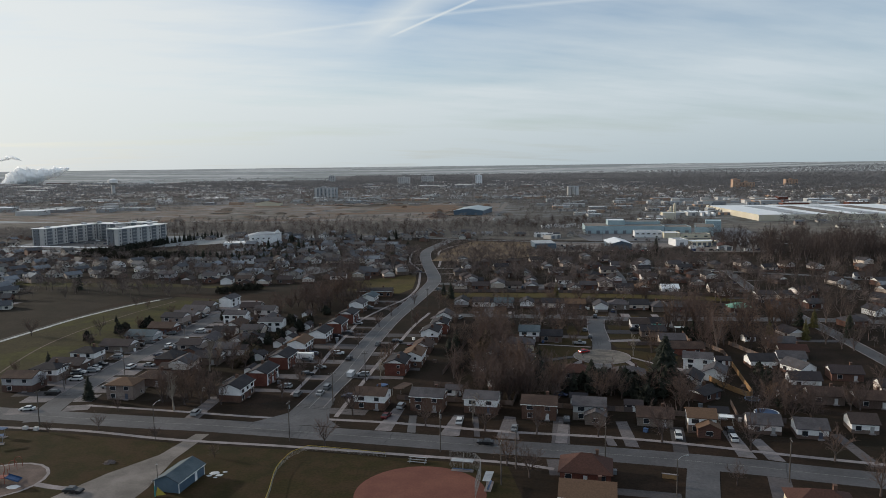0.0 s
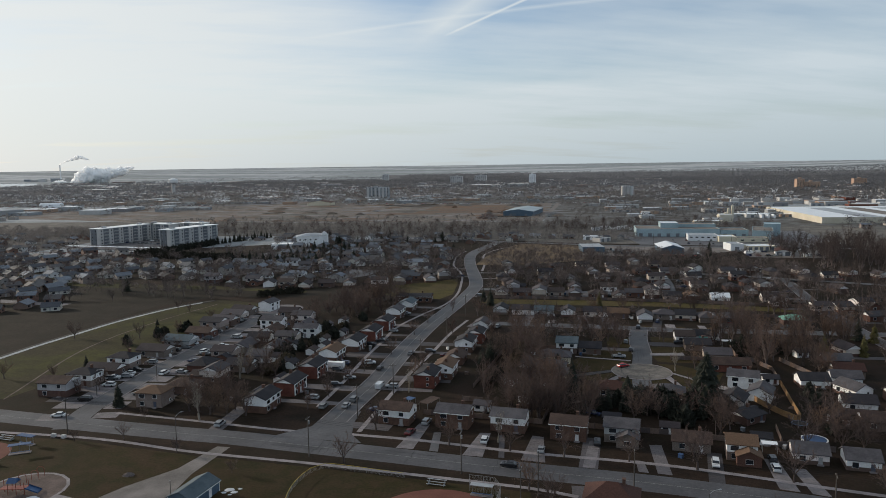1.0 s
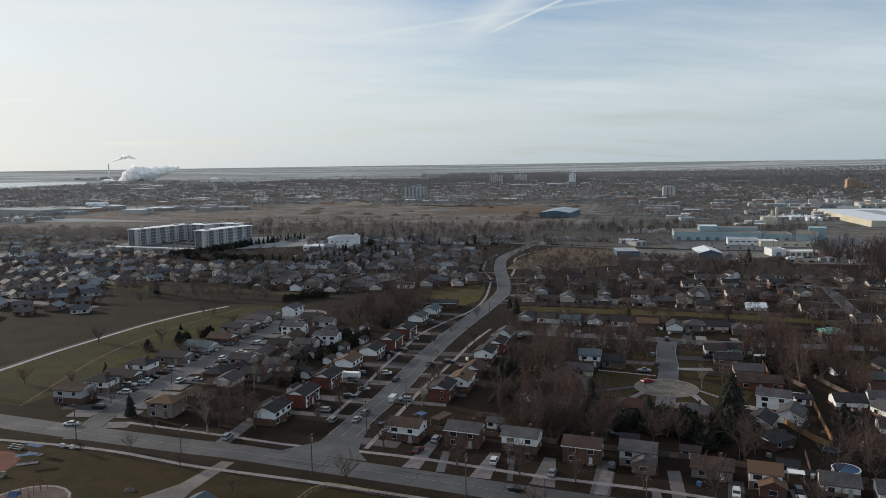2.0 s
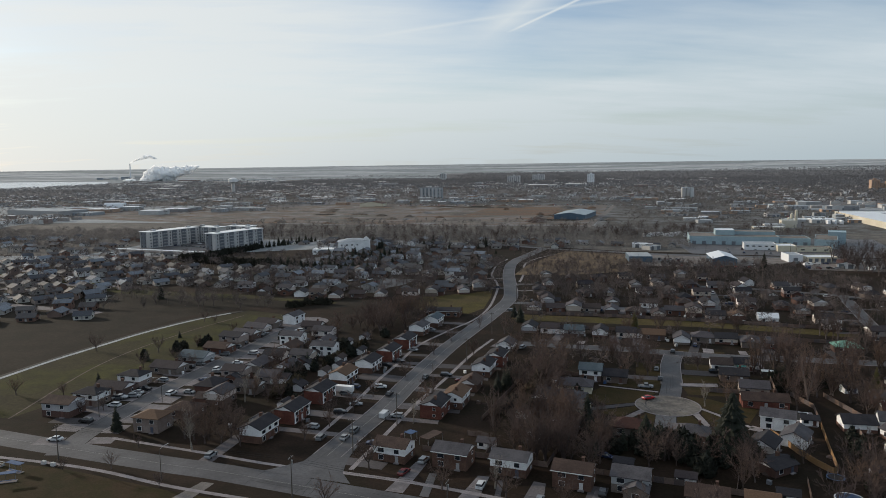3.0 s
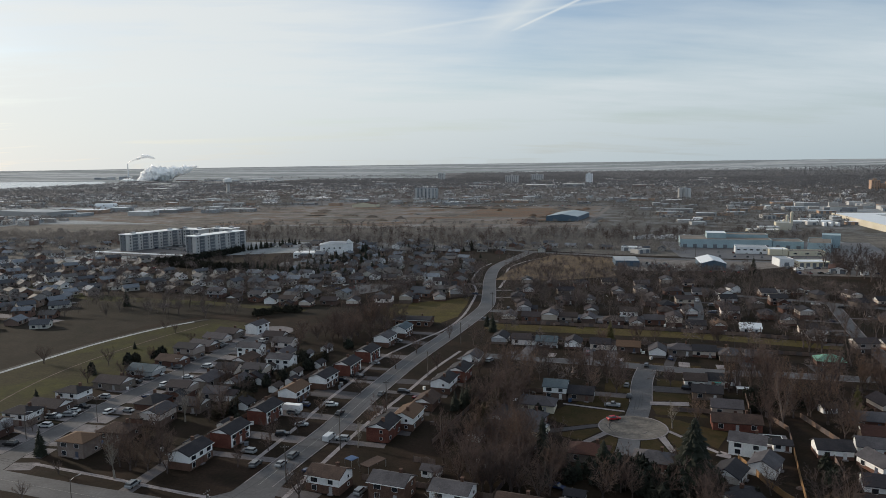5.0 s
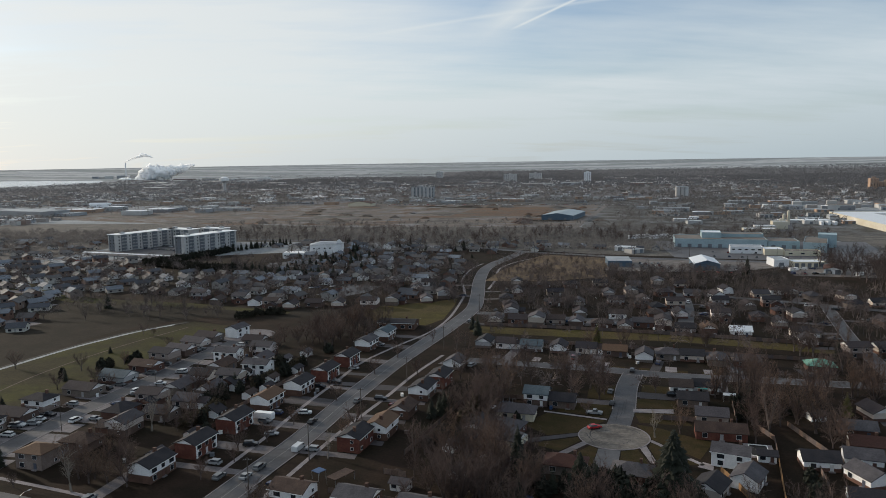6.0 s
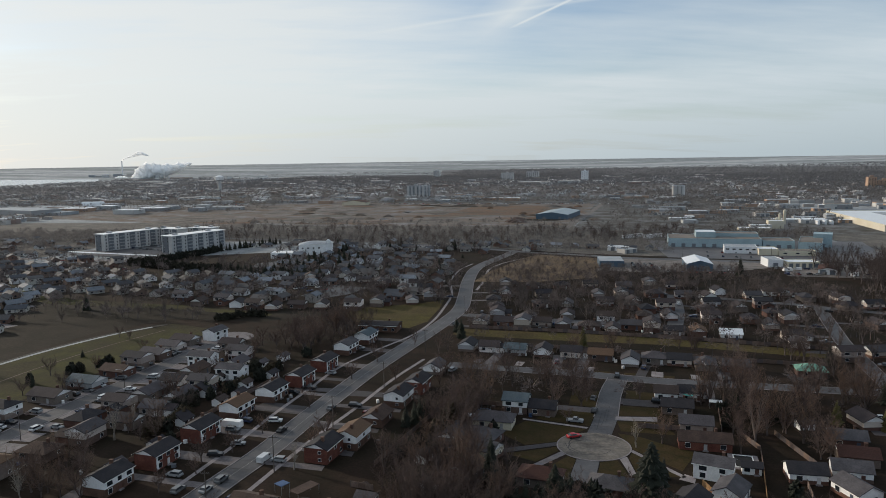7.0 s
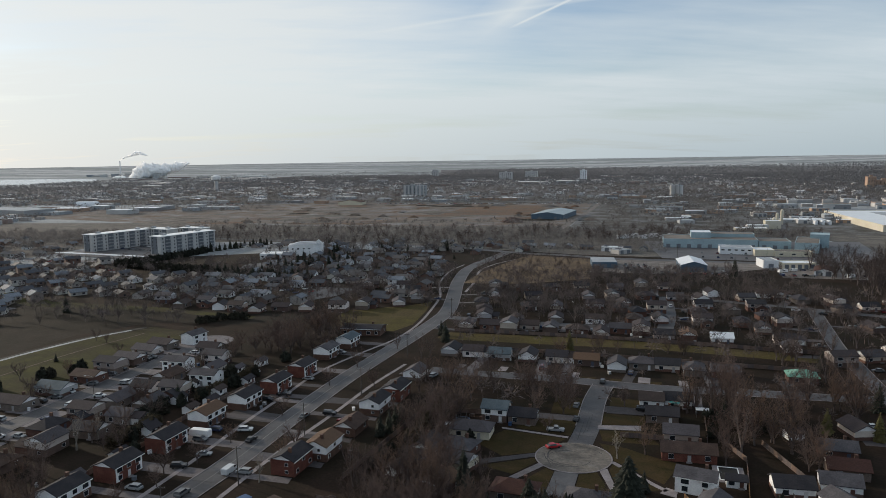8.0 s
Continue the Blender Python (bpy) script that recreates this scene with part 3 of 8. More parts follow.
def part(name, b, mats, parent, label="", smooth=False):
    """One mesh object under a thing or a part."""
    if isinstance(mats, str):
        mats = [mats]
    ob = new(name, b.mesh(name, mats, smooth))
    ob.parent = parent
    if label:
        ob["label"] = label
    return ob


def spread(m):
    """A pose given in plan units, in metres."""
    m = m.copy()
    m.translation.x *= K
    m.translation.y *= K
    return m


def thing(name, m=None):
    ob = new(name)
    ob.empty_display_size = 0.5
    if m is not None:
        ob.matrix_basis = spread(m)
    return ob


def solid(name, b, mats, label, category, kind="", group="", smooth=False):
    if isinstance(mats, str):
        mats = [mats]
    return tagged(new(name, b.mesh(name, mats, smooth)), label, category, group, kind)


def ground_z(x, y):
    """The far plain climbs very slightly towards the horizon; metres."""
    r = math.hypot(x - 60, y)
    if r < 2500:
        return 0.0
    k = min(1.0, (r - 2500) / 2400)
    return max(0.0, 87 - r * (87 / 2500 * (1 - k) + 0.0050 * k))


# ---------------------------------------------------------------- ground and roads
def make_ground():
    rings = [0, 60, 120, 200, 300, 420, 560, 720, 900, 1150, 1450, 1750, 2050, 2500, 2700, 3000, 3300, 3600, 3900, 4200, 4500, 4700, 4900]
    n = 96
    b = Build()
    pts, faces, mats = [(60, 0, 0)], [], []
    for r in rings[1:]:
        for i in range(n):
            t = 2 * math.pi * i / n
            x, y = 60 + r * math.cos(t), r * math.sin(t)
            pts.append((x, y, ground_z(x, y)))
    for k in range(len(rings) - 1):
        for i in range(n):
            j = (i + 1) % n
            if k == 0:
                faces.append((0, 1 + i, 1 + j))
            else:
                p, q = 1 + (k - 1) * n, 1 + k * n
                faces.append((p + i, q + i, q + j, p + j))
            az = (90 - 360 * (i + 0.5) / n + 180) % 360 - 180
            # farther rings take the materials with haze painted into their colour
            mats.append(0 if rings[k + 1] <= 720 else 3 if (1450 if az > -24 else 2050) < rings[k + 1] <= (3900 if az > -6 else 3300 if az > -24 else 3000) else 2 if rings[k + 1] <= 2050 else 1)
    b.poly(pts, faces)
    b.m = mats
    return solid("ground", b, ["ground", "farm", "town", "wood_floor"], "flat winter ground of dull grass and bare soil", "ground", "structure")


make_ground()


def smooth_line(pts, step=4.0):
    """A Catmull-Rom line through the points, in even steps."""
    out = []
    p = [Vector((q[0] * K, q[1] * K, 0)) for q in pts]
    p = [p[0] * 2 - p[1]] + p + [p[-1] * 2 - p[-2]]
    for i in range(1, len(p) - 2):
        k = max(1, int((p[i + 1] - p[i]).length / step))
        for j in range(k):
            t = j / k
            a, b, c, d = p[i - 1], p[i], p[i + 1], p[i + 2]
            out.append(0.5 * ((2 * b) + (c - a) * t + (2 * a - 5 * b + 4 * c - d) * t * t + (3 * b - a - 3 * c + d) * t ** 3))
    out.append(p[-2])
    return out


def ribbon(name, pts, width, mat, z, label, category, thick=0.0, side=0.0, kind="structure", step=4.0):
    """A strip along a line; side shifts it to the right; thick gives it a raised slab."""
    line = smooth_line(pts, step)
    b = Build()
    left, right = [], []
    for i, p in enumerate(line):
        d = (line[min(i + 1, len(line) - 1)] - line[max(i - 1, 0)]).normalized()
        nrm = Vector((d.y, -d.x, 0))
        left.append(p + nrm * (side - width / 2))
        right.append(p + nrm * (side + width / 2))
    n = len(line)
    lift = lambda q, h: (q.x, q.y, ground_z(q.x, q.y) + h)
    pts3 = [lift(q, z) for q in left] + [lift(q, z) for q in right]
    b.poly(pts3, [(i, n + i, n + i + 1, i + 1) for i in range(n - 1)])
    if thick:
        pts4 = pts3 + [(x, y, h - thick) for x, y, h in pts3]
        b.poly(pts4, [(2 * n + i, i, i + 1, 2 * n + i + 1) for i in range(n - 1)] + [(n + i, 3 * n + i, 3 * n + i + 1, n + i + 1) for i in range(n - 1)])
    return solid(name, b, mat, label, category, kind)


def patch(name, pts, mat, z, label, category, kind="structure"):
    """A flat sheet with a straight-edged outline."""
    b = Build()
    pts = [(x * K, y * K) for x, y in pts]
    b.poly([(x, y, ground_z(x, y) + z) for x, y in pts], [tuple(range(len(pts)))])
    if (Vector((*pts[1], 0)) - Vector((*pts[0], 0))).cross(Vector((*pts[2], 0)) - Vector((*pts[1], 0))).z < 0:
        b.f = [f[::-1] for f in b.f]
    return solid(name, b, mat, label, category, kind)


def disc(name, x, y, r, mat, z, label, category, n=40, thick=0.0):
    b = Build()
    x, y, r = x * K, y * K, r * K
    pts = [(x + r * math.cos(2 * math.pi * i / n), y + r * math.sin(2 * math.pi * i / n), z) for i in range(n)]
    b.poly(pts, [tuple(range(n))])
    return solid(name, b, mat, label, category, "structure")


R1 = [(-190, 184), (-130, 170), (-90, 160.3), (-47, 150.8), (-31, 147.8), (-9, 142.4), (17.5, 135.7), (44, 128.8), (73, 122), (100, 114), (117, 108), (170, 90), (230, 70)]
R2 = [(-11, 143), (-5.5, 160), (-2.2, 178), (1.4, 197), (4.8, 225), (8.2, 250), (12.4, 276), (18, 303), (24, 331), (30.6, 366), (33, 390), (31.3, 426), (28.3, 472), (28, 517), (32, 545), (38.5, 569), (47, 600), (54, 625)]
R3 = [(-78, 153), (-80, 171), (-79, 194), (-77, 219), (-73, 246), (-70, 272), (-66, 300), (-58, 318)]
R4 = [(89.8, 210), (94.6, 231), (98, 254), (102, 271)]
R4X = [(40, 284), (69, 279), (89, 276), (108, 271), (126, 268), (144, 267), (169, 264), (190, 262), (230, 252), (290, 236)]
R5 = [(214.5, 402), (211.5, 388), (204.5, 356), (198.5, 328), (196, 308), (192, 280), (190, 262), (187, 230), (182, 190)]
R5X = [(160, 428), (190, 414), (207, 407), (223, 397), (237, 390), (290, 362)]
R6 = [(148, 432), (142, 385), (134, 347)]
R7 = [(-300, 730), (-120, 690), (-8, 655), (40, 628), (67, 612), (98, 601), (139, 582), (199, 570), (253, 559), (300, 551), (420, 530)]
R9 = [(90.5, 117), (87.6, 109.7), (83.6, 99.3), (79, 87), (74, 72)]
R8 = [(36, 372), (60, 368), (84, 362), (110, 360), (142, 385)]
ROADS = [(R1, 9.9), (R2, 8.6), (R3, 8.0), (R4, 7.6), (R4X, 7.6), (R5, 6.5), (R5X, 6.5), (R6, 8.0), (R7, 10.0), (R8, 7.5), (R9, 7.6)]
for i, (line, width) in enumerate(ROADS):
    ribbon("road_%d" % (i + 1), line, width, "asphalt", 0.03 + 0.004 * i, "grey asphalt residential street with worn surface", "road")
disc("cul_de_sac", 89.6, 208.8, 9.7, "asphalt_worn", 0.075, "round grey asphalt turning circle with patches", "road")
for i, (line, width) in enumerate(ROADS[:6]):
    for sgn, tag in ((-1, "a"), (1, "b")):
        if i == 1 or i == 4 or i == 3 or i == 5 or i == 2:
            ribbon("kerb_%d%s" % (i + 1, tag), line[1:], 0.3, "concrete", 0.13, "pale concrete kerb along the street", "kerb", 0.12, sgn * (width / 2 + 0.15))
patch("road_mouth", [(-19, 149), (-10.5, 156), (-8.3, 168), (1, 168), (0.5, 158), (1.5, 150), (5, 144)], "asphalt", 0.078, "grey asphalt junction of two streets", "road")
# pavements
ribbon("pavement_1", [(-190, 166), (-130, 155), (-70, 147), (-37, 138), (-8, 132), (20, 125.5), (46, 119), (56, 115)], 1.5, "concrete", 0.06, "narrow concrete pavement through roadside grass", "pavement")
ribbon("pavement_2", [(0.5, 150.3), (16.8, 147), (31.6, 143), (45.7, 138.9), (72.7, 133.2), (85.2, 129.6), (96.9, 125.5), (113.2, 119.2), (160, 103)], 1.7, "concrete", 0.06, "narrow concrete pavement in front of houses", "pavement")
ribbon("pavement_3", [(-70, 166), (-45, 160), (-20, 153.5), (-12, 152)], 1.5, "concrete", 0.06, "narrow concrete pavement through roadside grass", "pavement")
ribbon("pavement_4", [(3, 152), (8, 185), (11.4, 206), (17.2, 233.5), (22.6, 263), (29.5, 290)], 1.5, "concrete", 0.06, "narrow concrete pavement beside the street", "pavement")
ribbon("pavement_5", [(-12.5, 172), (-9.6, 195), (-7.0, 225.7), (-4.0, 249.7), (-0.8, 276.4), (8, 303), (18, 328.6), (22.8, 356), (24.1, 388), (23.6, 426), (18.2, 460), (16.7, 475), (17.7, 518), (24, 548)], 1.5, "concrete", 0.06, "narrow concrete pavement beside the street", "pavement")
ribbon("pavement_6", [(36.5, 440), (38.4, 473.6), (38, 519), (44.2, 545.6), (55.3, 569), (72, 590)], 1.8, "concrete", 0.06, "curving concrete pavement beside the street", "pavement")
ribbon("kerb_circle", [(89.6 + 9.85 * math.cos(math.radians(a)), 208.8 + 9.85 * math.sin(math.radians(a))) for a in range(118, 423, 16)], 0.35, "concrete", 0.14, "pale concrete kerb round the turning circle", "kerb", 0.12, step=1.5)
ribbon("pavement_7", [(99.3, 206.6), (103.7, 200.4), (107.8, 194.6), (110.4, 191.2)], 1.5, "concrete", 0.06, "concrete path over a lawn", "pavement")
# tar-filled cracks
srng = random.Random(61)
for line, width, many in ((R1, 9.0, 18), (R2, 7.8, 16), (R3, 7.0, 6), (R4, 6.5, 5), (R4X, 6.5, 6)):
    way_ = smooth_line(line, 1.0)
    for _ in range(many):
        k = srng.randrange(8, len(way_) - 22)
        if way_[k].y > 430 or not -120 < way_[k].x < 150:
            continue
        d = (way_[k + 1] - way_[k]).normalized()
        n_ = Vector((d.y, -d.x, 0))
        if srng.random() < 0.5:          # across the lane
            pts = [way_[k] + n_ * (width * f) + d * srng.uniform(-0.5, 0.5) for f in (-0.48, -0.2, 0.05, 0.25, 0.48)]
        else:                             # along it
            off = srng.uniform(-0.4, 0.4) * width
            pts = [way_[k + 4 * j] + n_ * (off + srng.uniform(-0.35, 0.35)) for j in range(5)]
        ribbon("tar_seam", [(p.x / K, p.y / K) for p in pts], srng.uniform(0.12, 0.22), "tar", 0.082, "thin dark tar-filled crack in the asphalt", "road marking", step=1.5)
for a0, a1, r0, r1 in ((20, 200, 8.0, 6.5), (60, 240, 3.0, 8.5), (130, 300, 7.5, 4.5), (330, 150, 5.0, 8.0)):
    pts = [(89.6 + (r0 + (r1 - r0) * f) * math.cos(radians(a0 + (a1 - a0) * f)), 208.8 + (r0 + (r1 - r0) * f) * math.sin(radians(a0 + (a1 - a0) * f))) for f in (0, 0.15, 0.3, 0.45, 0.6, 0.75, 0.9)]
    ribbon("tar_seam", pts, 0.2, "tar", 0.086, "thin dark tar-filled crack in the asphalt", "road marking", step=1.5)
# painted lines
ribbon("road_line_1", R2[1:10], 0.14, "line", 0.085, "worn white centre line", "road marking")
ribbon("road_line_2", R1, 0.11, "line", 0.085, "worn pale centre line", "road marking")

# ---------------------------------------------------------------- houses


def window_part(parent, x, y, z, width, height, facing, detailed, rim="trim"):
    """A framed window on a wall; facing is 'x' or 'y' with a sign. The frame is one closed ring round a set-back pane."""
    s = 1 if facing[0] == "+" else -1
    t = 0.04
    ring = []
    for out, depth in ((t, -0.02), (t, 0.09), (0.0, 0.09), (0.0, 0.03)):
        for sx, sz in ((-1, -1), (1, -1), (1, 1), (-1, 1)):
            a, h = sx * (width / 2 + out), sz * (height / 2 + out)
            ring.append((x + a, y + s * depth, z + h) if facing[1] == "y" else (x + s * depth, y + a, z + h))
    faces = [(4 * k + i, 4 * k + (i + 1) % 4, 4 * k + 4 + (i + 1) % 4, 4 * k + 4 + i) for k in range(3) for i in range(4)]
    b = Build().poly(ring, faces)
    if detailed:
        f = part("window", b, "trim", parent, "white-framed window")
        size = (width, 0.03, height) if facing[1] == "y" else (0.03, width, height)
        at = (x, y + s * 0.016, z) if facing[1] == "y" else (x + s * 0.016, y, z)
        part("pane", Build().box(at, size), "glass", f, "dark window glass")
    else:
        b.f.append((12, 13, 14, 15))
        b.m.append(1)
        part("window", b, [rim, "glass"], parent, "white-framed dark window" if rim == "trim" else "dark window")


def gable_roof(L, W, H, R, over=0.45, thick=0.2):
    w = W / 2 + over
    ze = H - over * R / (W / 2)
    sec = [(-w, ze - thick * 0.4), (0, H + R - thick), (w, ze - thick * 0.4), (w, ze + thick * 0.6), (0, H + R + 0.08), (-w, ze + thick * 0.6)]
    return Build().prism(sec, -L / 2 - over, L / 2 + over)


def hip_roof(L, W, H, R, over=0.5):
    b = Build()
    x, y, r = L / 2 + over, W / 2 + over, max(0.2, (L - W) / 2)
    z = H - over * R / (W / 2)
    pts = [(-x, -y, z), (x, -y, z), (x, y, z), (-x, y, z), (-x, -y, z + 0.16), (x, -y, z + 0.16), (x, y, z + 0.16), (-x, y, z + 0.16), (-r, 0, H + R), (r, 0, H + R)]
    return b.poly(pts, [(3, 2, 1, 0), (0, 1, 5, 4), (1, 2, 6, 5), (2, 3, 7, 6), (3, 0, 4, 7), (4, 5, 9, 8), (5, 6, 9), (6, 7, 8, 9), (7, 4, 8)])


def make_house(L=11.5, W=8.0, H=5.2, R=1.7, lower="brick", upper="white", gable="trim", roof="roof", hip=False, detailed=True,
               chimney=True, garage=0, label="two-storey house", wing=None, panels=False, far=False):
    """A house at the origin, its ridge along x, its front towards -y."""
    h = thing("house")
    storeys = 2 if H > 4 else 1
    wall = Build()
    if hip:
        wall.box((0, 0, H / 2), (L, W, H))
    else:
        wall.prism([(-W / 2, 0), (W / 2, 0), (W / 2, H), (0, H + R - 0.2), (-W / 2, H)], -L / 2, L / 2)
    part("wall", wall, upper, h)
    if lower != upper:
        lh = 2.3 if storeys == 2 else 1.1
        part("lower_wall", Build().box((0, 0, lh / 2), (L + 0.08, W + 0.08, lh)), lower, h)
    if not hip and gable:
        for sx in (-1, 1):
            tri = Build().prism([(-W / 2 + 0.1, H + 0.02), (W / 2 - 0.1, H + 0.02), (0, H + R - 0.28)], sx * (L / 2 + 0.012) - 0.03, sx * (L / 2 + 0.012) + 0.03)
            part("gable_panel", tri, gable, h, "pale gable cladding")
    rf = part("roof", hip_roof(L, W, H, R) if hip else gable_roof(L, W, H, R), roof, h, "shingled roof")
    if not hip and detailed:
        for s in (-1, 1):
            ze = H - 0.45 * R / (W / 2)
            part("gutter", Build().box((0, s * (W / 2 + 0.47), ze - 0.02), (L + 0.94, 0.08, 0.20)), "trim", rf, "white gutter")
    if chimney:
        cx = L * 0.22
        part("chimney", Build().box((cx, W * 0.12, H + R * 0.75 + 0.4), (0.7, 0.9, 1.6)).box((cx, W * 0.12, H + R * 0.75 + 1.24), (0.86, 1.06, 0.12)), "brick_brown", h, "brick chimney")
    zs = [1.3, H - 1.15] if storeys == 2 else [1.55]
    n = 2 if far else max(2, int(L / (3.6 if detailed else 4.6)))
    for k, z in enumerate(zs):
        for i in range(n):
            x = -L / 2 + L * (i + 0.5) / n
            if k == 0 and i == n // 2:
                d = Build().box((x, -W / 2 - 0.06, 1.05), (1.0, 0.1, 2.1)).box((x, -W / 2 - 0.35, 0.15), (1.6, 0.7, 0.3), 1)
                part("door", d, ["door", "concrete"], h, "front door over a concrete step")
            else:
                window_part(h, x, -W / 2 - 0.04, z, 2.0 if (i + k) % 2 else 1.5, 1.25 if k else 1.4, "-y", detailed)
            if (i + k) % 2 == 0 and (detailed or i == 0) and not far:
                window_part(h, x, W / 2 + 0.04, z, 1.3, 1.1, "+y", detailed)
        if panels and k == 1:
            for x in (-L / 2 + 0.9, L / 2 - 0.9):
                part("wall_panel", Build().box((x, -W / 2 - 0.045, H / 2), (1.3, 0.05, H - 0.5)), "trim", h, "white panel between windows")
        if (k == 0 or detailed) and not far:
            window_part(h, L / 2 + 0.04, W * 0.18, z, 0.9, 0.9, "+x", detailed)
    if garage:
        g = Build().prism([(-3.0, 0), (3.0, 0), (3.0, 2.5), (0, 3.6), (-3.0, 2.5)], L / 2 + 0.05, L / 2 + 4.2)
        gp = part("garage", g, upper if storeys == 2 else lower, h)
        part("garage_roof", Build().prism([(-3.4, 2.3), (0, 3.62), (3.4, 2.3), (3.4, 2.5), (0, 3.82), (-3.4, 2.5)], L / 2 + 0.05, L / 2 + 4.6), roof, gp)
        part("garage_door", Build().box((L / 2 + 2.1, -3.04, 1.1), (2.6, 0.08, 2.2)), "trim", gp, "white garage door")
    if wing:
        wl, ww, wh, wr = wing
        cy = -W / 2 - ww / 2 + 1.0
        wb = Build().prism([(-wl / 2 + L * 0.2, 0), (wl / 2 + L * 0.2, 0), (wl / 2 + L * 0.2, wh), (L * 0.2, wh + wr - 0.2), (-wl / 2 + L * 0.2, wh)], cy - ww / 2, cy + ww / 2, axis="y")
        wp = part("wing", wb, lower, h, "lower front wing")
        o = 0.4
        ze = wh - o * wr / (wl / 2)
        sec = [(L * 0.2 - wl / 2 - o, ze), (L * 0.2, wh + wr - 0.1), (L * 0.2 + wl / 2 + o, ze), (L * 0.2 + wl / 2 + o, ze + 0.2), (L * 0.2, wh + wr + 0.12), (L * 0.2 - wl / 2 - o, ze + 0.2)]
        part("wing_roof", Build().prism(sec, cy - ww / 2 - o, cy + ww / 2 + 0.5, axis="y"), roof, wp)
        window_part(wp, L * 0.2, cy - ww / 2 - 0.03, 1.4, 1.8, 1.2, "-y", detailed)
    return tagged(h, label, "house", "houses of the suburb")


HOUSE_CACHE = {}
HOUSES = []          # (x, y, radius)


def put_house(x, y, angle, **spec):
    x, y = x * K, y * K
    key = tuple(sorted(spec.items()))
    m = pose(x, y, 0, 0, 0, angle)
    if key not in HOUSE_CACHE:
        h = make_house(**spec)
        h.matrix_basis = m
        HOUSE_CACHE[key] = h
    else:
        h = copy_thing(HOUSE_CACHE[key], m)
    HOUSES.append((x, y, 7.0))
    return h


BRICK2 = dict(L=10.8, W=7.4, H=4.6, R=1.6, lower="brick_red", upper="brick_red", roof="roof_dark", panels=True, label="two-storey red brick house with white gables and dark shingle roof")
WHITE2 = dict(L=10.8, W=7.4, H=4.6, R=1.6, lower="brick_brown", upper="white", roof="roof_dark", label="white two-storey house over brick with dark shingle roof")
WHITE2B = dict(WHITE2, roof="roof_tan", label="white two-storey house with a faded brown shingle roof")
WHITE2N = dict(WHITE2, roof="roof_blue", label="white two-storey house with a blue-grey roof")
BROWN2 = dict(L=10.2, W=7.4, H=4.8, R=1.7, lower="brick_brown", upper="brick_brown", roof="roof_brown", panels=True, label="two-storey brown brick house with white window panels")
WHITE2G = dict(WHITE2, roof="roof_grey", label="white two-storey house with grey shingle roof")
GREY2 = dict(L=10, W=8, H=5.0, R=1.6, lower="brick", upper="siding", detailed=False, chimney=False, label="two-storey house with siding over brick")
SPLIT = dict(L=9.4, W=7.6, H=4.6, R=1.6, lower="brick", upper="siding", detailed=False, chimney=False, wing=(6.0, 4.6, 2.7, 1.5), label="side-split house with a low front wing and shingle roof")
BUNG = dict(L=10.2, W=7.4, H=2.9, R=1.9, lower="brick", upper="brick", gable="trim", detailed=False, label="brick bungalow with a shingle roof")
BUNGW = dict(L=9.6, W=7.2, H=3.0, R=1.9, lower="brick", upper="siding", detailed=False, chimney=False, label="low bungalow with pale siding and shingle roof")
BUNGH = dict(L=10.6, W=8.0, H=2.9, R=2.0, lower="brick", upper="brick", hip=True, detailed=False, label="brick bungalow with a hipped shingle roof")
BUNGG = dict(L=9.0, W=7.4, H=2.9, R=1.9, lower="siding", upper="siding", detailed=False, chimney=False, garage=1, label="bungalow with pale siding and attached garage")
SHED = dict(L=5.0, W=3.6, H=2.3, R=1.0, lower="white", upper="white", detailed=False, chimney=False, label="small white garden shed with dark roof")

# both sides of the main street
for (x, y), spec in zip([(-28.5, 171.2), (-24.2, 186.4), (-21.2, 204.8), (-18.6, 224.0), (-13.3, 239.8), (-9.0, 256.0), (-6.0, 274.8), (-3.9, 298.2), (0.2, 315.2)],
                        [WHITE2, BRICK2, BRICK2, WHITE2B, WHITE2, BRICK2, BRICK2, WHITE2G, WHITE2N]):
    put_house(x, y, 80, **spec)
put_house(1.5, 338.0, -4, L=20, W=11, H=3.4, R=1.2, lower="brick_brown", upper="brick_brown", gable="brick_brown", roof="roof_dark", label="long low dark brick building with small windows")
for (x, y), spec in zip([(18.3, 194.8), (23.6, 204.4), (29.8, 238.8), (33.6, 252.2), (26.6, 221.4), (36.2, 274.8)],
                        [BRICK2, WHITE2B, WHITE2, BRICK2, dict(BUNG, lower="brick_brown", upper="brick_brown", roof="roof_brown"), dict(BUNGW, upper="white", roof="roof_grey")]):
    put_house(x, y, -100, **spec)
# along the cross road
for (x, y), spec in zip([(12.4, 160.8), (28.4, 158.2), (43.2, 155.6), (58.3, 149.8), (71.5, 148.6), (97.6, 137.8)],
                        [dict(WHITE2, L=10.0, lower="brick_brown", roof="roof_brown"), dict(BROWN2, panels=False, roof="roof_grey"), dict(WHITE2G, L=10.2), dict(BROWN2, panels=False), dict(SPLIT, upper="panel_grey", roof="roof_grey"), dict(SPLIT, L=7.5, upper="white", roof="roof_tan")]):
    put_house(x, y, -14, **spec)
for (x, y), spec in zip([(87.4, 143.0), (112.8, 136.0), (122.8, 132.2), (137.5, 135.0), (150, 128), (162, 122)],
                        [dict(BUNG, L=10, roof="roof_brown"), dict(BUNGW, L=8.5, roof="roof_grey"), dict(BUNGW, L=8, upper="white", roof="roof_grey"), dict(BUNGW, L=7, upper="white"), BUNGW, dict(BUNG, L=8.5)]):
    put_house(x, y, -14, **spec)
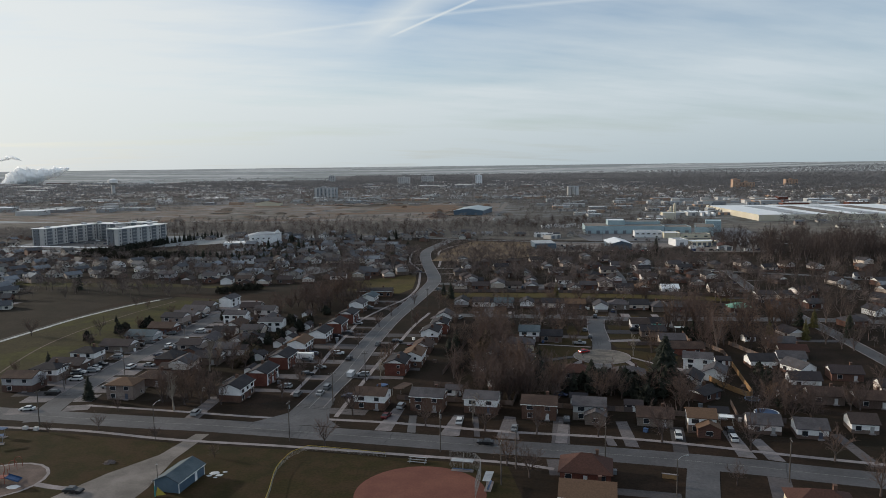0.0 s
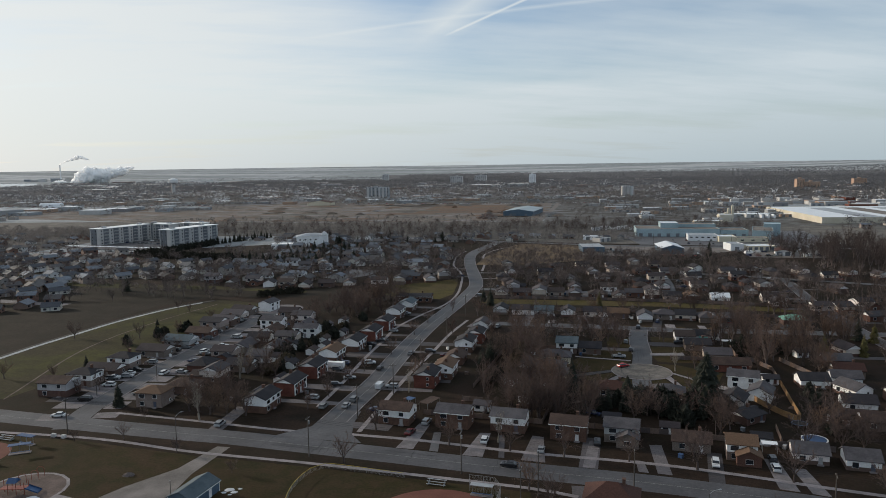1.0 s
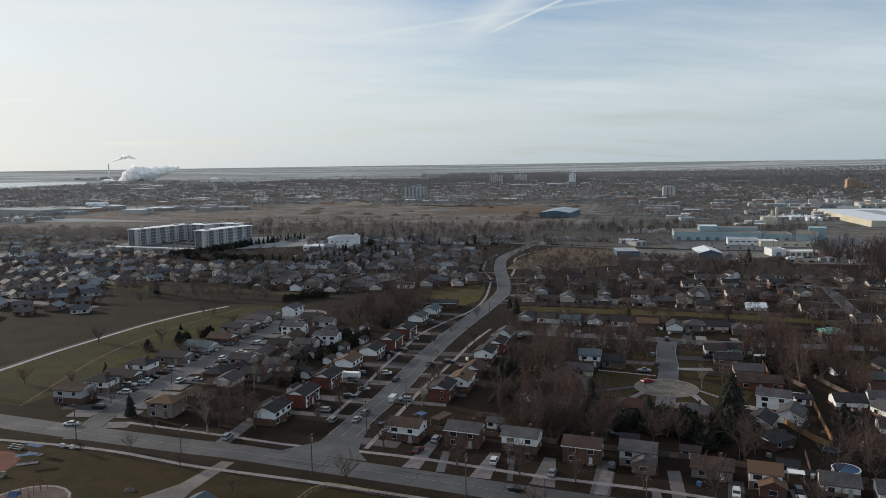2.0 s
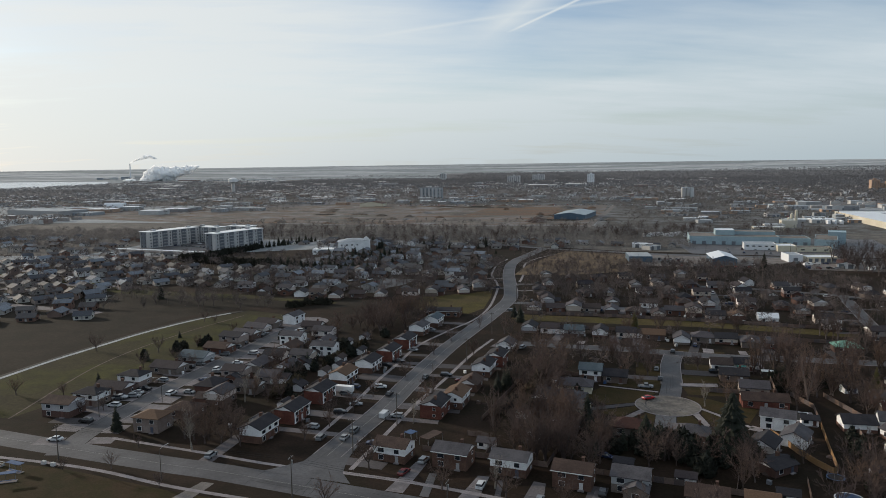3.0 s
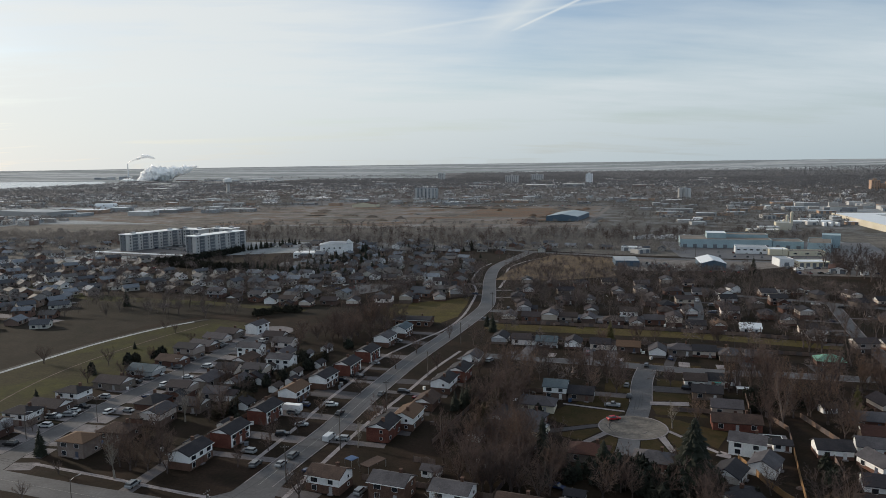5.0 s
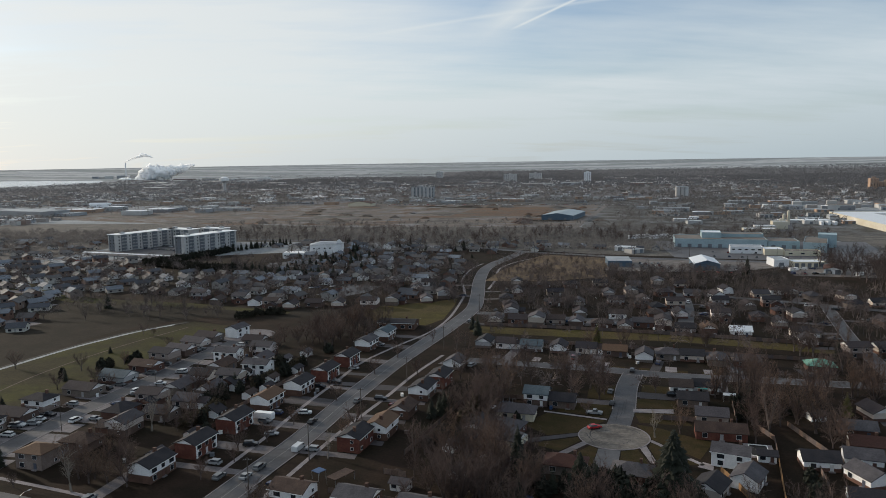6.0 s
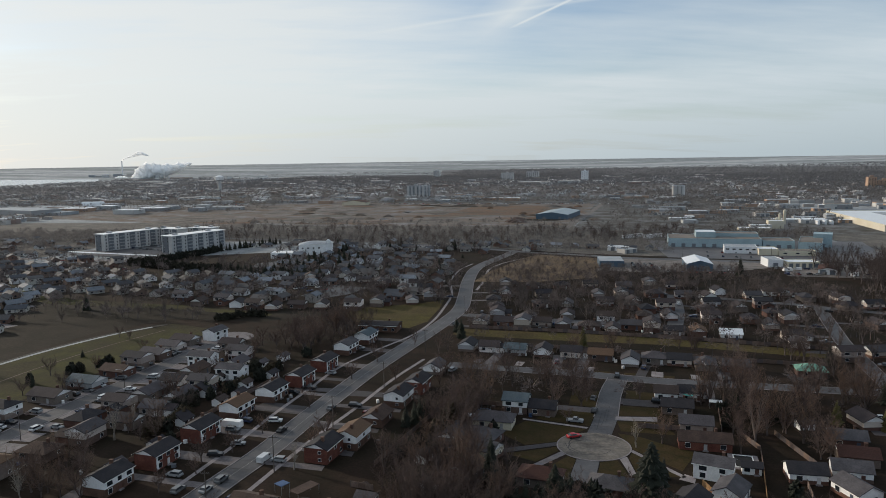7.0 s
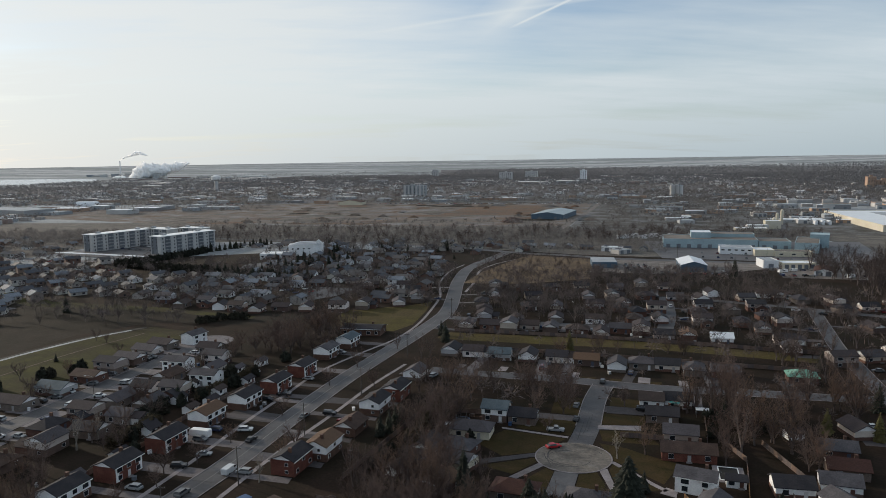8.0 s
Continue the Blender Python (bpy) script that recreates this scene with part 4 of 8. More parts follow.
for x, y in ((84.7, 153.0), (105.5, 146), (36, 170), (71, 160)):
    put_house(x, y, -14, **SHED)
put_house(62.3, 111.2, -14, L=12, W=9.5, H=2.9, R=3.0, lower="brick_red", upper="brick_red", hip=True, roof="roof_red", label="brick house with a steep red-brown hipped roof")
put_house(60, 99.0, -14, L=12, W=9, H=2.9, R=2.2, lower="brick_red", upper="brick_red", roof="roof_tan", label="brick bungalow with a brown roof")
put_house(104, 92.4, -14, L=13, W=9, H=2.9, R=2.4, lower="cream", upper="cream", hip=True, roof="roof_red", label="pale bungalow with a red-brown hipped roof")

# crescent behind the stream
for i, (x, y) in enumerate([(-97.6, 184), (-95, 194.6), (-93.5, 205), (-92.0, 215), (-87.5, 231), (-84, 246), (-81, 260), (-80, 272), (-79.5, 284), (-79, 296), (-77.9, 306.6)]):
    spec = [dict(GREY2, L=11, roof="roof_brown"), dict(WHITE2, L=10, W=7.6, hip=True, lower="brick_grey"), dict(BUNG, L=13, W=8), dict(WHITE2, L=10, W=7.6, hip=True, lower="brick_grey"), dict(BUNG, L=13, W=8.4), dict(BUNGW, L=13, W=8.4, upper="panel_grey", roof="roof_blue"), dict(BUNG, L=12, W=8, roof="roof_brown"), dict(GREY2, L=11), dict(BUNG, L=12, W=8), dict(BUNGW, L=12), dict(BUNG, L=12, W=8)][i]
    put_house(x, y, -6 + (y - 184) * -0.08, **spec)
put_house(-68.7, 316, 75, **dict(WHITE2G, lower="white", L=10))
for i, (x, y) in enumerate([(-62.4, 174.4), (-58.4, 187), (-53, 199), (-48.0, 211), (-45, 223), (-43, 234.6), (-41, 247), (-36.3, 260.4), (-40, 273), (-44, 285), (-54.4, 301.6)]):
    spec = [dict(GREY2, L=9.2, W=7.8, hip=True, upper="brick_grey", lower="brick_grey", roof="roof_tan"), dict(BUNGH, roof="roof_brown"), SPLIT, BUNG, BUNGG, dict(BUNG, roof="roof_grey"), SPLIT, dict(WHITE2G, lower="white"), BUNGW, GREY2, BUNG][i]
    put_house(x, y, -97 if i % 3 == 2 else -7, **spec)
for x, y in ((-34, 217), (-28, 232), (-30, 196), (-27, 250), (-33, 181)):
    put_house(x, y, 80, **SHED)
for i, (x, y) in enumerate([(-62, 212), (-58, 224), (-55.5, 237), (-53, 250), (-52, 263), (-55, 276)]):
    put_house(x, y, -8 if i % 2 else 82, **[dict(BUNGH, roof="roof_dark"), dict(SPLIT, upper="siding"), dict(BUNG, L=11, W=8), dict(BUNGW, upper="white", roof="roof_dark"), dict(BUNG, L=11, W=8, roof="roof_brown"), dict(WHITE2G, lower="white", H=4.6)][i])
for x, y in ((-36, 240), (-31, 214), (-25, 240), (-39, 258), (-31, 275), (-26, 285), (-22, 262)):
    put_house(x, y, 78, **SHED)

# streets behind the turning circle
for i, (x, y) in enumerate([(45.2, 307), (54.5, 305.5), (65, 302), (76, 301), (87, 300), (98, 296.5), (108.5, 290.5), (118, 293.5), (126.5, 291.5), (135, 287.5), (169.5, 281), (145, 285)]):
    spec = [BUNGW, BUNGG, dict(BUNGW, upper="panel_grey", roof="roof_blue"), dict(BUNGW, upper="white"), BUNGG, dict(BUNG, roof="roof_tan"), dict(BUNGW, upper="white"), BUNGH, BUNGW, BUNGH, dict(BUNGH, roof="roof_green"), dict(BUNG, roof="roof_grey")][i]
    put_house(x, y, -8 if i % 3 else 82, **spec)
for i, (x, y) in enumerate([(46.8, 352), (57.8, 351), (66.5, 347.5), (75.5, 351), (85, 348.5), (96.5, 345), (106.5, 340), (115.5, 348), (124, 345.5), (132.5, 337.5), (142.5, 338), (155, 333), (176.5, 351.9), (180, 334), (178, 319)]):
    spec = [BUNGW, BUNG, GREY2, BUNGW, BUNG, BUNGH, BUNGW, BUNG, GREY2, dict(BUNGW, roof="roof_dark"), dict(BUNG, roof="roof_tan"), dict(BUNGW, upper="white", roof="metal_white"), BUNGW, BUNGG, dict(BUNGW, roof="roof_grey")][i]
    put_house(x, y, (-6 if i % 2 else 84), **spec)
CENTRE = [
    (67.8, 235.6, -10, dict(BUNGW, L=8.5, H=4.6, upper="white", roof="roof_blue")), (76, 234, -10, dict(BUNG, L=9, roof="roof_dark")), (61.6, 222.4, -8, dict(BUNGH, L=13, upper="cream", lower="cream")),
    (51, 209, 80, BUNG), (59.4, 209.6, -20, dict(BUNGH, roof="roof_grey")), (61, 199.8, -25, dict(BUNGW, L=8, upper="cream", roof="roof_grey")), (57.6, 187, 60, dict(BUNG, L=9, roof="roof_tan")), (75.4, 185, -12, dict(BUNGH, L=11.5, roof="roof_red")),
    (115.3, 251.6, -6, dict(BUNGW, L=8, upper="white")), (123.4, 252.4, -6, dict(BUNGW, L=9, upper="white")), (116.6, 238.8, -8, dict(BUNG, roof="roof_dark")),
    (119.3, 224.2, -8, dict(BUNGW, L=10)), (119, 211.6, -6, dict(BUNG, L=15, lower="brick_red", upper="brick_red", roof="roof_brown")),
    (117.5, 193, -20, dict(WHITE2G, H=4.4, L=10, lower="white")), (118.6, 181.2, 62, dict(BUNGW, L=9, upper="white", lower="white", roof="roof_grey")), (138.8, 193.6, -4, dict(BUNGW, upper="white", roof="roof_dark")),
    (157, 217, -10, dict(BUNG, roof="roof_grey")), (155, 205, -10, dict(BUNG, roof="roof_red")), (150, 196, -12, dict(BUNGW, upper="white", roof="roof_grey")), (147, 185, -70, dict(BUNGW, upper="white", roof="roof_grey")),
    (91.4, 181.5, -14, dict(BUNGH, roof="roof_grey")), (108.6, 175, 60, dict(BUNGW, L=9, roof="roof_dark")), (107.6, 162.5, 35, dict(BUNG, L=9, H=2.4, R=1.2, roof="roof_dark")),
    (142, 172, -12, dict(BUNGW, upper="white")), (140, 157, -12, dict(BUNG, roof="roof_brown")), (151, 153, -12, dict(BUNG, roof="roof_brown")), (158, 178, -12, BUNG), (164, 163, -12, BUNGW),
]
for x, y, a, spec in CENTRE:
    put_house(x, y, a, **spec)
for x, y, a in ((127, 196, -10), (150, 228, 10), (45, 195, 70), (49, 178, 60), (131, 160, 0)):
    put_house(x, y, a, **SHED)

# more of the suburb: lists of places, then kinds in turn
KINDS = [dict(s, far=True, chimney=False, garage=0) for s in (BUNG, BUNGW, BUNGH, BUNGW, SPLIT, GREY2, dict(BUNGW, upper="white", lower="white"))]
rng = random.Random(4)


def scatter_houses(places, angle, spread=6, joined=False):
    for x, y in places:
        if any(math.hypot(x * K - a, y * K - b) < 11.5 for a, b, _ in HOUSES):
            continue
        turn = angle + rng.choice((0, 90)) + rng.uniform(-spread, spread)
        if joined:
            far_house(x * K, y * K, turn)
            HOUSES.append((x * K, y * K, 7.0))
        else:
            put_house(x, y, turn, **rng.choice(KINDS))


FAR_HOMES = Build()


def far_house(x, y, angle):
    """A small far house, added to the joined sheet: walls, roof, windows and door."""
    L, W, H, R = rng.uniform(8.5, 12), rng.uniform(6.6, 8.0), rng.choice((2.4, 2.5, 2.6, 2.5, 2.7, 4.4)), rng.uniform(1.6, 2.1)
    one = Build()
    one.prism([(-W / 2, 0), (W / 2, 0), (W / 2, H), (0, H + R - 0.2), (-W / 2, H)], -L / 2, L / 2, 0)
    g = gable_roof(L, W, H, R)
    one.poly(g.v, g.f, 1)
    for wx in (-L * 0.28, L * 0.28):
        for s in (-1, 1):
            one.box((wx, s * (W / 2 + 0.02), H - 1.3), (1.6, 0.10, 1.2), 2)
    one.box((0, -W / 2 - 0.02, 1.05), (1.0, 0.10, 2.1), 3)
    one.box((L / 2 + 0.02, 0, H - 1.3), (0.10, 1.3, 1.1), 2)
    if rng.random() < 0.35:
        one.box((L * 0.2, W * 0.1, H + R * 0.75 + 0.3), (0.7, 0.8, 1.2), 3)
    m = pose(x, y, 0, 0, 0, angle)
    o = len(FAR_HOMES.v)
    FAR_HOMES.v += [tuple(m @ Vector(p)) for p in one.v]
    FAR_HOMES.f += [tuple(k + o for k in f) for f in one.f]
    FAR_HOMES.m += one.m


scatter_houses([(-128, 401), (-112, 389), (-99.9, 393), (-88.5, 386), (-76.7, 380), (-65.6, 379), (-54, 384), (-41, 385), (-23, 383), (-12, 392)], 0)
scatter_houses([(-24, 450), (-37, 464), (-49, 472), (-62, 472), (-75, 470), (-84, 455), (-7, 437), (-2, 453), (6, 438), (13, 412), (5, 400), (10, 465)], 10)
scatter_houses([(49, 405), (52, 386), (76, 423), (75, 395), (108, 402), (123, 405), (127, 385), (124, 369), (164, 420), (173, 437), (162, 404), (156, 385), (206, 432), (214, 420), (186, 378), (178, 362), (228, 412), (240, 402), (224, 357)], 5)
scatter_houses([(190, 302), (203, 309), (214, 313), (207, 288), (227, 397), (257, 414), (270, 403), (252, 349), (307, 414), (245, 297), (203, 250), (168, 232), (212, 246), (232, 330), (240, 285), (262, 320), (275, 345), (225, 270)], 12)
put_house(205, 435, -8, **dict(BUNGH, L=19, W=10, upper="white", lower="white", roof="roof_brown", label="long white bungalow with a brown hipped roof"))
# rows west of the main street, further out
for row in range(9):
    y0 = 352 + row * 23
    for k in range(21):
        x = -400 + k * 14.0 + rng.uniform(-2, 2) + row * 4
        y = y0 + rng.uniform(-3, 3) + (x + 200) * -0.12
        if x > -100 or (x > -205 and y < 398) or (x < -150 and y < 350) or (x > -235 and y > 490) or y > 560 - (x + 400) * 0.1:
            continue
        scatter_houses([(x, y)], -38 if x < -150 else -7, joined=True)
for row in range(3):
    for k in range(8):
        scatter_houses([(-310 + k * 15 + rng.uniform(-2, 2), 262 + row * 27 + k * 7 + rng.uniform(-3, 3))], 20, joined=True)
for row in range(5):
    for k in range(6):
        scatter_houses([(-182 - row * 12 - k * 14.5 + rng.uniform(-2, 2), 318 + row * 23 + k * 4 + rng.uniform(-2, 2))], 15, joined=True)
# rows round the middle right
for row in range(5):
    for k in range(9):
        x, y = 52 + k * 17 + rng.uniform(-3, 3), 366 + row * 29 + rng.uniform(-4, 4)
        if y > 480 - k * 4:
            continue
        scatter_houses([(x, y)], 0)
for row in range(6):
    for k in range(8):
        x, y = 235 + k * 17 + row * 5 + rng.uniform(-3, 3), 205 + row * 33 - k * 3 + rng.uniform(-4, 4)
        if x < 190 + (y - 190) * 0.16 + 12:
            continue
        scatter_houses([(x, y)], -12, joined=x > 250)
for k in range(14):
    scatter_houses([(-190 + k * 17 + rng.uniform(-4, 4), 655 - k * 3 + rng.uniform(-9, 9))], -12, joined=True)
for k in range(10):
    scatter_houses([(-60 + k * 12 + rng.uniform(-4, 4), 500 + (k % 3) * 34 + rng.uniform(-6, 6))], -12, joined=True) if k < 7 else None

for row in range(4):
    for k in range(20):
        scatter_houses([(-130 + k * 15 + rng.uniform(-3, 3), 575 + row * 24 - k * 2.5 + rng.uniform(-4, 4))], -12, joined=True) if k < 9 else None
for row in range(6):
    for k in range(16):
        x, y = 300 + k * 17 + rng.uniform(-4, 4), 240 + row * 32 - k * 4 + rng.uniform(-5, 5)
        scatter_houses([(x, y)], -12, joined=True)
for _ in range(110):
    scatter_houses([(rng.uniform(-620, -345), rng.uniform(570, 700))], -7, joined=True)
for _ in range(60):
    scatter_houses([(rng.uniform(-160, 70), rng.uniform(620, 690))], -7, joined=True)
for k in range(7):
    scatter_houses([(72 + k * 15, 652 - k * 4 + rng.uniform(-3, 3))], -12, joined=True)
for _ in range(70):
    scatter_houses([(rng.uniform(420, 800), rng.uniform(420, 760))], -12, joined=True)
for _ in range(260):
    x, y = rng.uniform(-118, 12), rng.uniform(396, 556)
    if math.hypot(x + 50, y - 430) > 27 and not (x > 8 and y > 480):
        scatter_houses([(x, y)], -10, joined=True)
solid("far_homes", FAR_HOMES, ["siding_many", "roof_many", "glass", "door"], "many small far houses with dark roofs and pale walls", "houses", "stuff")

# ---------------------------------------------------------------- trees


def twig_tri(b, p, d, length, width, mat):
    u = d.orthogonal().normalized()
    u = Matrix.Rotation(trng.uniform(0, 6.28), 3, d) @ u
    b.poly([p - u * width / 2, p + u * width / 2, p + d * length], [(0, 1, 2)], mat)


def lean_to(d, amount):
    """A direction turned from d by about this many degrees."""
    a = d.orthogonal().normalized()
    a = Matrix.Rotation(trng.uniform(0, 6.28), 3, d) @ a
    return (Matrix.Rotation(radians(amount), 3, a) @ d).normalized()


trng = random.Random(11)


def make_bare_tree(height=14.0, stems=4, splay=18.0, clear=0.16, branches=9, twigs=8, bark="bark", twig="twig", label="bare brown deciduous tree in winter", reach=0.30, fine=0.07):
    """A forked winter tree: a short trunk, rising stems, side branches and many fine twigs."""
    t = thing("tree")
    tr, cr = Build(), Build()
    up = Vector((0, 0, 1))
    base_r = height * 0.016 + 0.06
    fork = Vector((trng.uniform(-.2, .2), trng.uniform(-.2, .2), height * clear))
    tr.tube((0, 0, 0), fork, base_r * 1.35, base_r, 7)
    for i in range(stems):
        d = Matrix.Rotation(2 * math.pi * (i + trng.uniform(-0.25, 0.25)) / stems, 3, "Z") @ (Matrix.Rotation(radians(splay * trng.uniform(0.45, 1.25)), 3, "X") @ up)
        ln = height * (1 - clear) * trng.uniform(0.8, 1.0)
        pts = [fork]
        for k in range(4):
            d = (d + Vector((trng.uniform(-.12, .12), trng.uniform(-.12, .12), 0.10))).normalized()
            pts.append(pts[-1] + d * ln / 4)
        r0 = base_r * 0.62
        for k in range(4):
            tr.tube(pts[k], pts[k + 1], r0 * (1 - 0.23 * k), r0 * (1 - 0.23 * (k + 1)), 4 if k < 2 else 3, caps=False)
        for j in range(branches):
            f = 0.08 + 0.92 * (j + trng.random()) / branches
            k = min(3, int(f * 4))
            a = pts[k].lerp(pts[k + 1], f * 4 - k)
            db = lean_to((pts[k + 1] - pts[k]).normalized(), trng.uniform(28, 58))
            db = (db + up * 0.22).normalized()
            lb = height * reach * (1.1 - 0.62 * f) * trng.uniform(0.7, 1.2)
            e = a + db * lb
            cr.tube(a, e, 0.055, 0.02, 3, caps=False)
            for m in range(twigs):
                g = a.lerp(e, (m + trng.random()) / twigs)
                dt = (lean_to(db, trng.uniform(20, 55)) + up * 0.15).normalized()
                lt = lb * trng.uniform(0.35, 0.65)
                twig_tri(cr, g, dt, lt, fine, 0)
                for s in range(2):
                    twig_tri(cr, g + dt * lt * trng.uniform(0.15, 0.75), lean_to(dt, trng.uniform(22, 50)), lt * 0.65, fine * 0.9, 0)
    part("trunk", tr, bark, t)
    part("crown", cr, twig, t, "fine bare twigs")
    return tagged(t, label, "tree", "bare trees")


def make_conifer(height=11.0, width=3.0, mat="needles", label="dark green spruce tree with drooping branches", dense=1.0):
    t = thing("spruce")
    part("trunk", Build().tube((0, 0, 0), (0, 0, height * 0.95), height * 0.017 + 0.06, 0.03, 6), "bark", t)
    b = Build()
    levels = int(height * 2.3)
    for i in range(levels):
        k = i / levels
        z = height * (0.07 + 0.93 * k)
        r = width * (1 - k) ** 0.85 * trng.uniform(0.75, 1.12) + 0.12
        n = int((12 - 6 * k) * dense)
        for j in range(n):
            a = 2 * math.pi * (j + trng.random()) / n
            rr = r * trng.uniform(0.7, 1.15)
            o = Vector((math.cos(a), math.sin(a), 0))
            s = Vector((-o.y, o.x, 0))
            p = Vector((0, 0, z + rr * 0.12))
            e = o * rr + Vector((0, 0, z - rr * trng.uniform(0.1, 0.35)))
            wd = rr * trng.uniform(0.24, 0.38) + 0.08
            m1 = p.lerp(e, 0.55)
            b.poly([p, m1 - s * wd + Vector((0, 0, -0.12 * rr)), e, m1 + s * wd + Vector((0, 0, -0.12 * rr)), m1 + Vector((0, 0, 0.10 * rr))], [(0, 1, 4), (1, 2, 4), (2, 3, 4), (3, 0, 4)])
    part("crown", b, mat, t, "drooping needle branches")
    return tagged(t, label, "tree", "evergreens")


BARE = [make_bare_tree(13, 5, 30, 0.13, 9, 9, reach=0.34), make_bare_tree(11, 5, 36, 0.14, 9, 9, reach=0.36), make_bare_tree(15, 5, 24, 0.12, 10, 9, reach=0.30), make_bare_tree(12, 4, 28, 0.16, 10, 9, reach=0.34), make_bare_tree(14, 6, 30, 0.10, 8, 9, reach=0.32)]
SMALL = [make_bare_tree(9, 5, 36, 0.20, 8, 8, reach=0.34), make_bare_tree(8, 5, 32, 0.20, 8, 8, reach=0.36)]
POPLAR = [make_bare_tree(19, 6, 17, 0.06, 12, 8, "bark", "twig", "tall bare tree with many upright limbs", 0.22), make_bare_tree(17, 6, 19, 0.06, 11, 8, "bark", "twig", "tall bare tree with many upright limbs", 0.24)]
BIRCH = make_bare_tree(9.0, 3, 14, 0.2, 8, 6, "birch", "birch", "bare birch with pale bark on a lawn", 0.28, 0.05)
SPRUCE = [make_conifer(10.5, 2.9), make_conifer(8.0, 2.4), make_conifer(13.0, 3.2)]
GOLD = make_conifer(9.5, 2.6, "needles_gold", "evergreen with yellow-tinged needles in a garden")
CEDAR = make_conifer(5.5, 1.5, "needles", "dark green cedar bush by a house", 0.9)
for proto in BARE + SMALL + POPLAR + SPRUCE + [BIRCH, GOLD, CEDAR]:
    proto.matrix_basis = pose(0, 0, 0)
LIGHT = [make_bare_tree(12, 5, 32, 0.12, 6, 6, reach=0.36, fine=0.10), make_bare_tree(11, 5, 36, 0.12, 6, 6, reach=0.36, fine=0.10), make_bare_tree(14, 5, 24, 0.12, 7, 6, reach=0.32, fine=0.10)]
FAINT = [make_bare_tree(11, 4, 26, 0.12, 4, 4, reach=0.38, fine=0.20), make_bare_tree(12.5, 4, 20, 0.12, 4, 4, reach=0.36, fine=0.20)]
used = set()


def put_tree(proto, x, y, s=1.0):
    x, y = x * K, y * K
    m = pose(x, y, 0, 0, 0, trng.uniform(0, 360)) @ Matrix.Scale(s, 4)
    if proto.name in used:
        t = copy_thing(proto, m)
        t.scale = (s, s, s)
    else:
        used.add(proto.name)
        proto.matrix_basis = m
        t = proto
    TREES.append((x, y))
    return t


TREES = []
ROAD_PTS = [(p.x, p.y, wd / 2) for line, wd in ROADS for p in smooth_line(line, 5)]


def free(x, y, gap=1.0):
    return (all(math.hypot(x - a, y - b) > r * 0.75 + gap for a, b, r in HOUSES)
            and all(math.hypot(x - a, y - b) > r + gap for a, b, r in ROAD_PTS))


def mesh_arrays(proto):
    """Corners and faces of a tree's two parts, for joining."""
    out = []
    for o in proto.children:
        me = o.data
        v = np.empty(len(me.vertices) * 3)
        me.vertices.foreach_get("co", v)
        out.append((v.reshape(-1, 3), [tuple(p.vertices) for p in me.polygons]))
    return out


ARRAYS = {}


def joined_grove(name, label, zones, protos, lo=0.75, hi=1.15):
    """Many trees that nobody would count, in one sheet."""
    V, Fc, mi, base = [], [], [], 0
    for x0, y0, x1, y1, n in zones:
        for _ in range(n):
            for _try in range(6):
                x, y = trng.uniform(x0, x1), trng.uniform(y0, y1)
                if free(x * K, y * K, 1.0):
                    break
            else:
                continue
            proto = trng.choice(protos)
            if proto.name not in ARRAYS:
                ARRAYS[proto.name] = mesh_arrays(proto)
            s, a = trng.uniform(lo, hi), trng.uniform(0, 6.28)
            rot = np.array([[math.cos(a), math.sin(a), 0], [-math.sin(a), math.cos(a), 0], [0, 0, 1]]) * s
            for k, (v, faces) in enumerate(ARRAYS[proto.name]):
                V.append(v @ rot + np.array([x * K, y * K, 0]))
                Fc += [tuple(i + base for i in f) for f in faces]
                mi += [k] * len(faces)
                base += len(v)
    me = bpy.data.meshes.new(name)
    me.from_pydata(np.concatenate(V).tolist(), [], Fc)
    me.materials.append(M["bark"])
    me.materials.append(M["twig_many"])
    me.polygons.foreach_set("material_index", mi)
    me.update()
    return tagged(new(name, me), label, "trees", "", "stuff")


def grove(x0, y0, x1, y1, n, protos, lo=0.75, hi=1.15, gap=1.0):
    for _ in range(n):
        for _try in range(6):
            x, y = trng.uniform(x0, x1), trng.uniform(y0, y1)
            if free(x * K, y * K, gap):
                put_tree(trng.choice(protos), x, y, trng.uniform(lo, hi))
                break


# single trees
for x, y, s in ((2.8, 131.4, 0.9), (-58.3, 146.4, 0.55), (97, 170, 1.3), (7.5, 152.8, 1.15), (27.4, 143.2, 0.9), (42.6, 139.6, 1.0), (55.4, 136.3, 1.1), (70.4, 133.8, 0.9), (85, 129.3, 1.35), (104, 123.1, 1.1), (120, 115.7, 1.0), (119.6, 98.4, 1.1), (92.9, 104.9, 0.6), (-13, 188, 0.9), (-7.5, 195, 0.8), (-4.5, 209, 0.8), (2, 232, 0.8),
                (8, 262, 0.9), (12, 285, 0.9), (13.5, 200, 0.9), (15, 207, 1.0), (24, 262, 0.9), (-15, 170, 0.8), (-11, 181, 0.7), (106.9, 249.7, 0.9), (83, 226, 0.6), (49.9, 111, 1.0), (45.8, 117.8, 1.0), (-40.4, 137.6, 0.5), (-70.4, 144.4, 0.45), (-22.3, 125.7, 0.45), (-59.2, 160.8, 0.5)):
    put_tree(trng.choice(SMALL), x, y, s)
put_tree(BIRCH, 100.8, 209.2, 1.0)
put_tree(BIRCH, 13, 186, 0.9)
put_tree(BIRCH, 39.8, 145.2, 1.0)
put_tree(BIRCH, -43.3, 160, 1.35)
put_tree(BIRCH, -45, 200, 1.3)
put_tree(BIRCH, -44, 208, 1.2)
